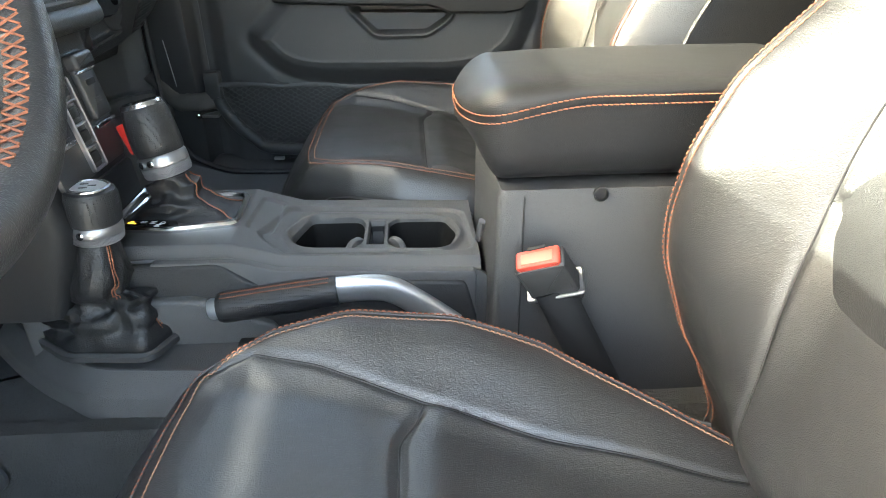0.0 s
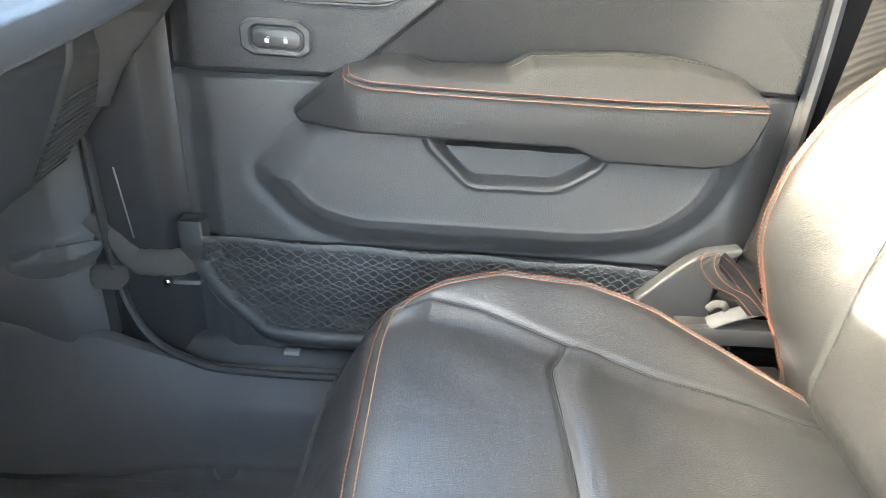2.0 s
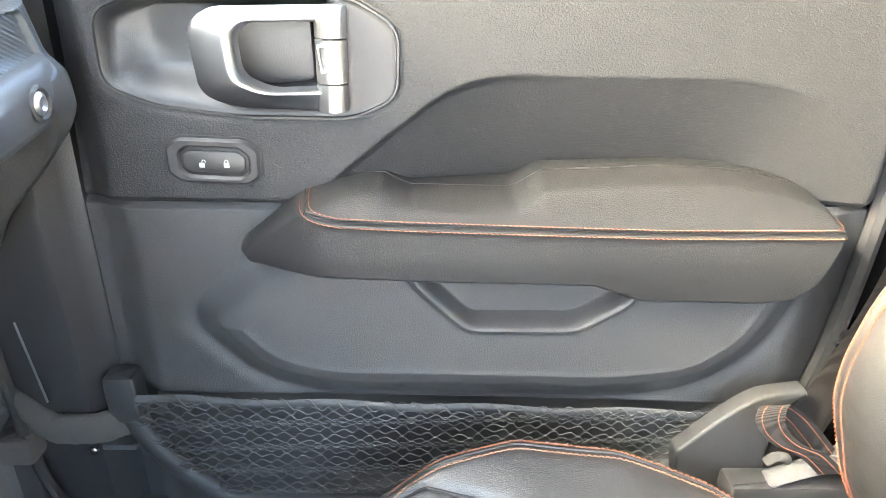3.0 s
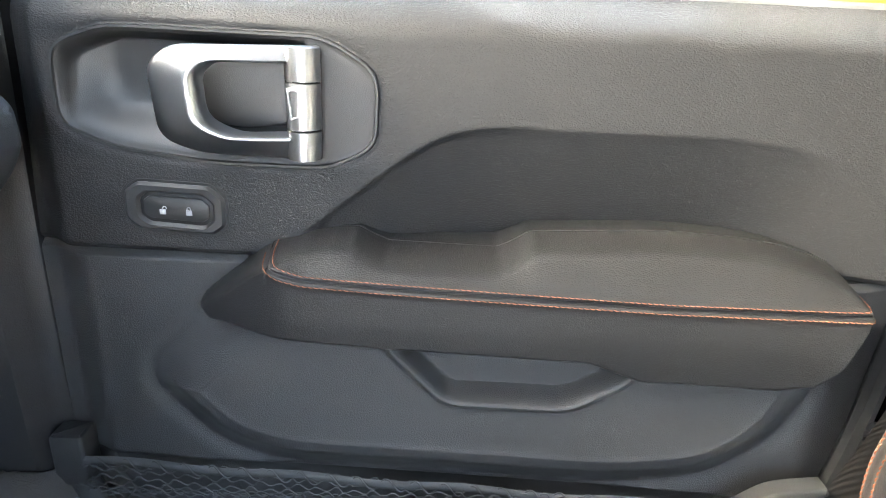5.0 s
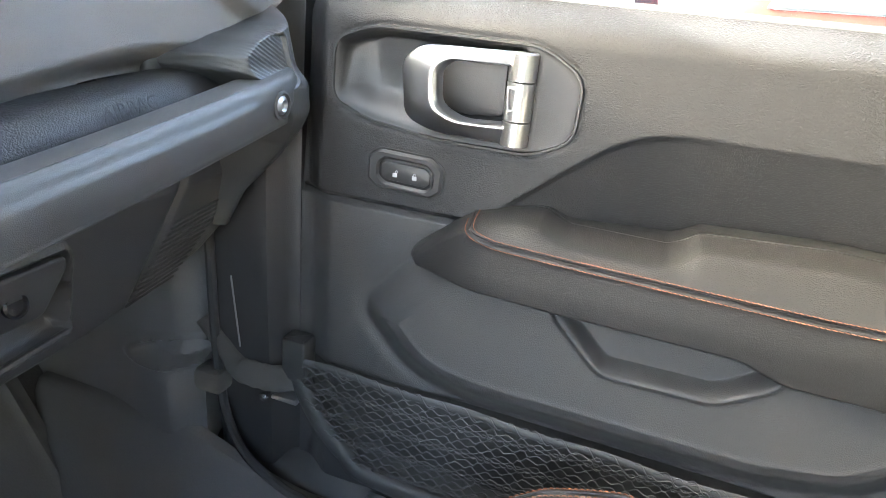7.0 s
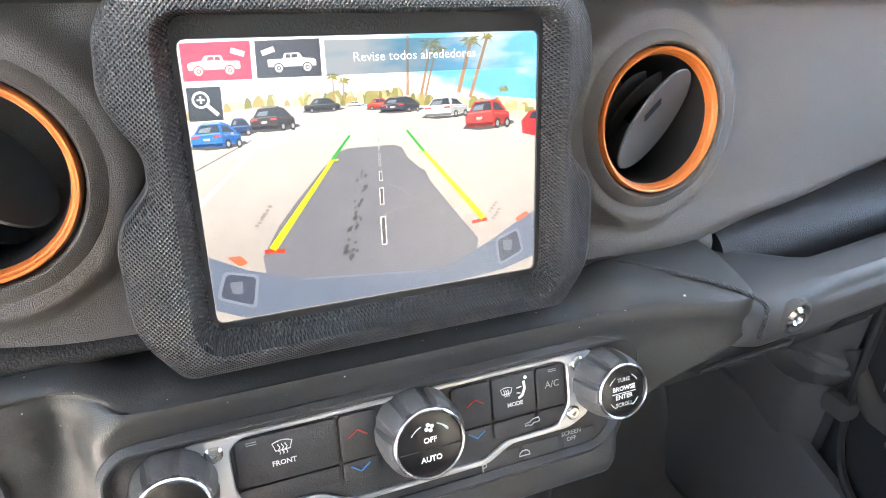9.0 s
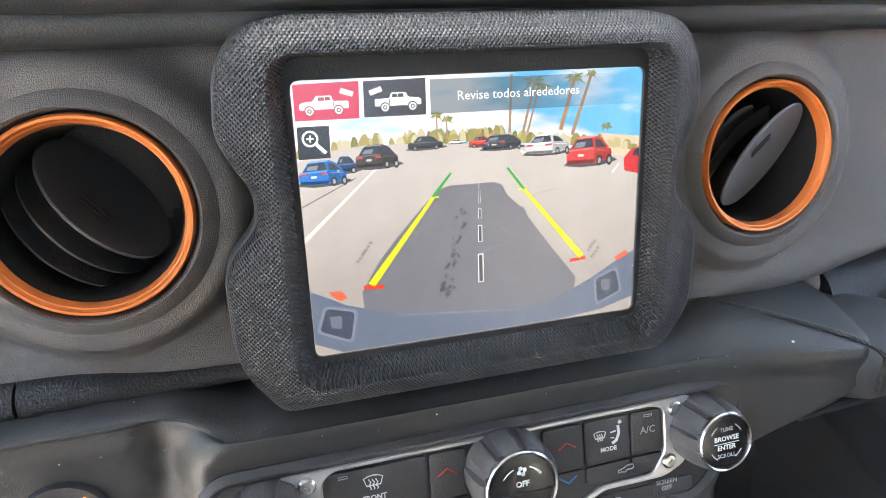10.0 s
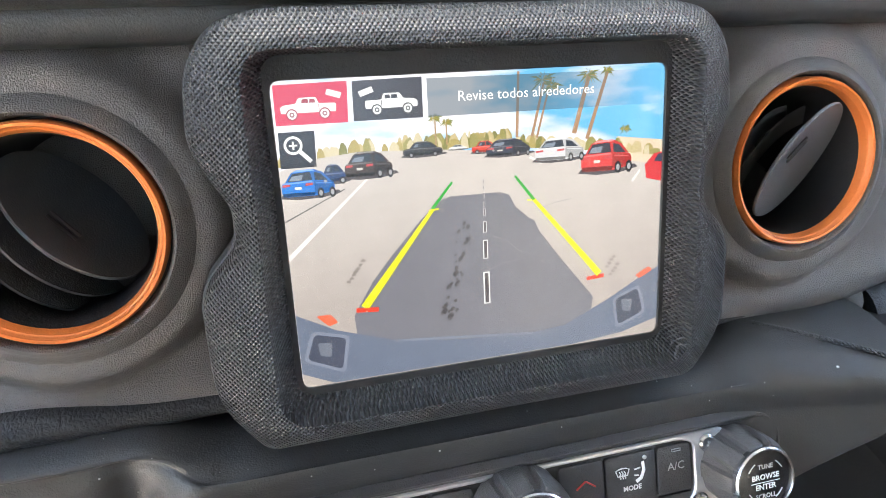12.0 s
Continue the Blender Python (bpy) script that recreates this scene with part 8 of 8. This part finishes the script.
def ribbed_knob(a, b, name_label, size=0.80):
    """A turning knob: eight soft lobes round a barrel, a chrome ring and a black cap."""
    m = _hv @ Matrix.Translation((a, b, 0.0)) @ Matrix.Diagonal((size, size, 1, 1))
    rings_ = []
    for r, h, lobe in ((0.0235, 0.0, 0.0), (0.0255, 0.002, 0.0), (0.0258, 0.010, 0.0015), (0.0250, 0.018, 0.0022), (0.0238, 0.0225, 0.0020), (0.0222, 0.0250, 0.0008), (0.0200, 0.0255, 0.0)):
        ring = []
        for s in range(96):
            w = 2 * math.pi * s / 96
            k = 1 if math.cos(9 * w) > 0.72 else max(0, (math.cos(9 * w) - 0.35) / 0.37)
            ring.append(tuple(m @ Vector(((r - 1.7 * lobe * k) * math.cos(w), (r - 1.7 * lobe * k) * math.sin(w), h))))
        rings_.append(ring)
    kn = part("knob", loft(rings_, True, True), CONSOLE, CLIM, name_label, angle=30)
    part("chrome_ring", (lambda s: s)(loft([[tuple(m @ Vector((r * math.cos(w), r * math.sin(w), h))) for w in np.linspace(0, 2 * math.pi, 65)[:-1]] for r, h in ((0.0214, 0.0235), (0.0214, 0.0268), (0.0206, 0.0276), (0.0196, 0.0272), (0.0192, 0.0255))])), CHROME, kn)
    part("cap", disc_profile([(0.0195, 0.0245), (0.0192, 0.0262), (0.0150, 0.0268), (0.002, 0.0269)], 48, m), PIANO, kn)
    return kn, m


_k, _m = ribbed_knob(-0.1240, 0.000, "ribbed volume knob with chrome ring")
_k, _m = ribbed_knob(0.0, 0.000, "ribbed fan knob with chrome ring", 0.92)
_t3 = lambda a, b: _m @ Matrix.Translation((a, b, 0.0270))
lettering("OFF", 0.0046, _t3(0, 0.0025), WHITE, _k, bold=0.0001)
lettering("AUTO", 0.0046, _t3(0, -0.0088), WHITE, _k, bold=0.0001)
part("cap_split", moved(box((-0.0185, -0.0032, 0.0266), (0.0185, -0.0026, 0.0271), 0.0001), _m), DARK, _k)
part("fan_symbol", join(*[moved(disc_profile([(0.0013, 0.0), (0.0011, 0.0004)], 8), _m @ Matrix.Translation((0.0018 * math.cos(a), 0.0100 + 0.0018 * math.sin(a), 0.0269))) for a in (0.4, 1.97, 3.54, 5.1)]), WHITE, _k)
for sg in (-1, 1):
    part("arc_mark", tube([tuple(_m @ Vector((0.0135 * math.sin(sg * w), 0.0135 * math.cos(w) - 0.001, 0.0269))) for w in np.linspace(0.35, 0.95, 8)], [0.0003 + 0.00007 * i * (sg > 0) for i in range(8)], 5), WHITE, _k)
_k, _m = ribbed_knob(0.1220, 0.000, "ribbed tuning knob with chrome ring")
_t3 = lambda a, b: _m @ Matrix.Translation((a, b, 0.0270))
lettering("TUNE", 0.0042, _t3(0, 0.0092), GREY_PRINT, _k)
lettering("BROWSE", 0.0050, _t3(0, 0.0026), WHITE, _k, bold=0.00005)
lettering("ENTER", 0.0050, _t3(0, -0.0038), WHITE, _k, bold=0.00005)
lettering("SCROLL", 0.0042, _t3(0, -0.0098), GREY_PRINT, _k)
part("cap_rule", moved(box((-0.0105, -0.0010, 0.0268), (0.0105, -0.0006, 0.0271), 0.0001), _m), WHITE, _k)
for sg in (-1, 1):
    for top in (-1, 1):
        part("arc_mark", tube([tuple(_m @ Vector((sg * 0.0138 * math.sin(w), top * 0.0138 * math.cos(w), 0.0269))) for w in np.linspace(0.55, 1.05, 7)], 0.0003, 5), GREY_PRINT, _k)

START = thing("start_button", (0.02, -0.205, 0.665), "round black engine start button with an orange lit word", "start button")
_ms = axes((0.0015, -0.2085, 0.6480), (0, 1, 0), (-0.25, 0, 0.97))
part("bezel_ring", disc_profile([(0.0215, -0.012), (0.0215, 0.001), (0.0205, 0.0025), (0.0148, 0.0015), (0.0138, -0.002)], 48, _ms), PLASTIC, START)
part("push_cap", disc_profile([(0.0133, -0.004), (0.0131, 0.0025), (0.0120, 0.0036), (0.002, 0.0036)], 44, _ms), PIANO, START)
lettering("START", 0.0042, _ms @ Matrix.Translation((0, 0.0056, 0.0038)), GREY_PRINT, START, bold=0.0001)
part("lettering_bar", moved(box((-0.0074, 0.0004, 0.0036), (0.0074, 0.0028, 0.0039), 0.0001), _ms), GREY_PRINT, START)
lettering("RUN", 0.0040, _ms @ Matrix.Translation((0.0130, 0.0105, 0.0028)) @ pose(0, 0, 0, 0, 0, -42), glow("orange lit word", (1.0, 0.30, 0.03), 0.12), START)

# ---- steering wheel ----
WHEEL = thing("steering_wheel", (0.12, -0.44, 0.50), "black leather steering wheel with orange cross stitching", "steering wheel")
_wm = axes((0.135, -0.450, 0.725), (0, 1, 0), (-0.42, 0, 0.91))
_ring = [_wm @ Vector((0.187 * math.cos(a), 0.187 * math.sin(a), 0.0)) for a in np.linspace(0, 2 * math.pi, 97)[:-1]]
RIM = part("rim", tube(_ring, (0.0165, 0.0185), 20, closed=True, up=tuple(_wm.to_3x3() @ Vector((0, 0, 1)))), LEATHER, WHEEL, "leather wrapped rim", angle=70)
_cross = []
for i, a in enumerate(np.linspace(-1.25, 0.35, 34)):
    for k in (-1, 1):
        p = _wm @ Vector(((0.187 - 0.0150) * math.cos(a), (0.187 - 0.0150) * math.sin(a), 0.0085))
        tg = _wm.to_3x3() @ Vector((-math.sin(a), math.cos(a), 0))
        sd = _wm.to_3x3() @ Vector((math.cos(a) * 0.5, math.sin(a) * 0.5, 0.86))
        _cross.append(tube([p - sd * 0.0055 - tg * 0.0036 * k, p + sd * 0.0055 + tg * 0.0036 * k], 0.0008, 5))
part("cross_stitching", join(*_cross), THREAD, RIM, "orange cross stitching on the inside of the rim", kind="stuff")
part("hub", disc_profile([(0.075, -0.035), (0.078, -0.010), (0.070, 0.008), (0.040, 0.016), (0.004, 0.018)], 40, _wm), PLASTIC, WHEEL)
for a in (0.12, math.pi - 0.12, -math.pi / 2):
    d = Vector((math.cos(a), math.sin(a), 0))
    part("spoke", tube([_wm @ (d * 0.06 + Vector((0, 0, -0.008))), _wm @ (d * 0.12 + Vector((0, 0, -0.010))), _wm @ (d * 0.180)], [(0.026, 0.010), (0.020, 0.008), (0.016, 0.008)], 12, up=tuple(_wm.to_3x3() @ Vector((0, 0, 1)))), PLASTIC, WHEEL)
part("column", tube([tuple(_wm @ Vector((0, 0, -0.03))), tuple(_wm @ Vector((0, -0.02, -0.20)))], 0.045, 18), PLASTIC, WHEEL)

# driver's footwell
DMAT = thing("driver_carpet", (0.0, -0.40, 0.04), "black carpet in the driver footwell", "carpet")
_x, _y = np.meshgrid(np.linspace(-0.36, 0.30, 60), np.linspace(-0.66, -0.165, 50))
part("pile", sheet(np.dstack([_x, _y, 0.050 + 0.20 * sstep(-0.20, -0.42, _x) + 0.002 * np.sin(_x * 31) * np.sin(_y * 27)]), (0, 0, -0.012)), CARPET, DMAT)
part("tunnel_side", sheet([[(x, -0.150 - 0.030 * (0.20 - z), z) for x in np.linspace(-0.36, 0.30, 20)] for z in np.linspace(0.05, 0.20, 8)], (0, 0.02, 0)), CARPET, DMAT)
part("speaker_plug", disc_profile([(0.022, 0), (0.021, 0.003), (0.017, 0.002), (0.003, 0.002)], 28, Matrix.Translation((-0.07, -0.158, 0.150)) @ pose(0, 0, 0, 90)), PLASTIC, DMAT)
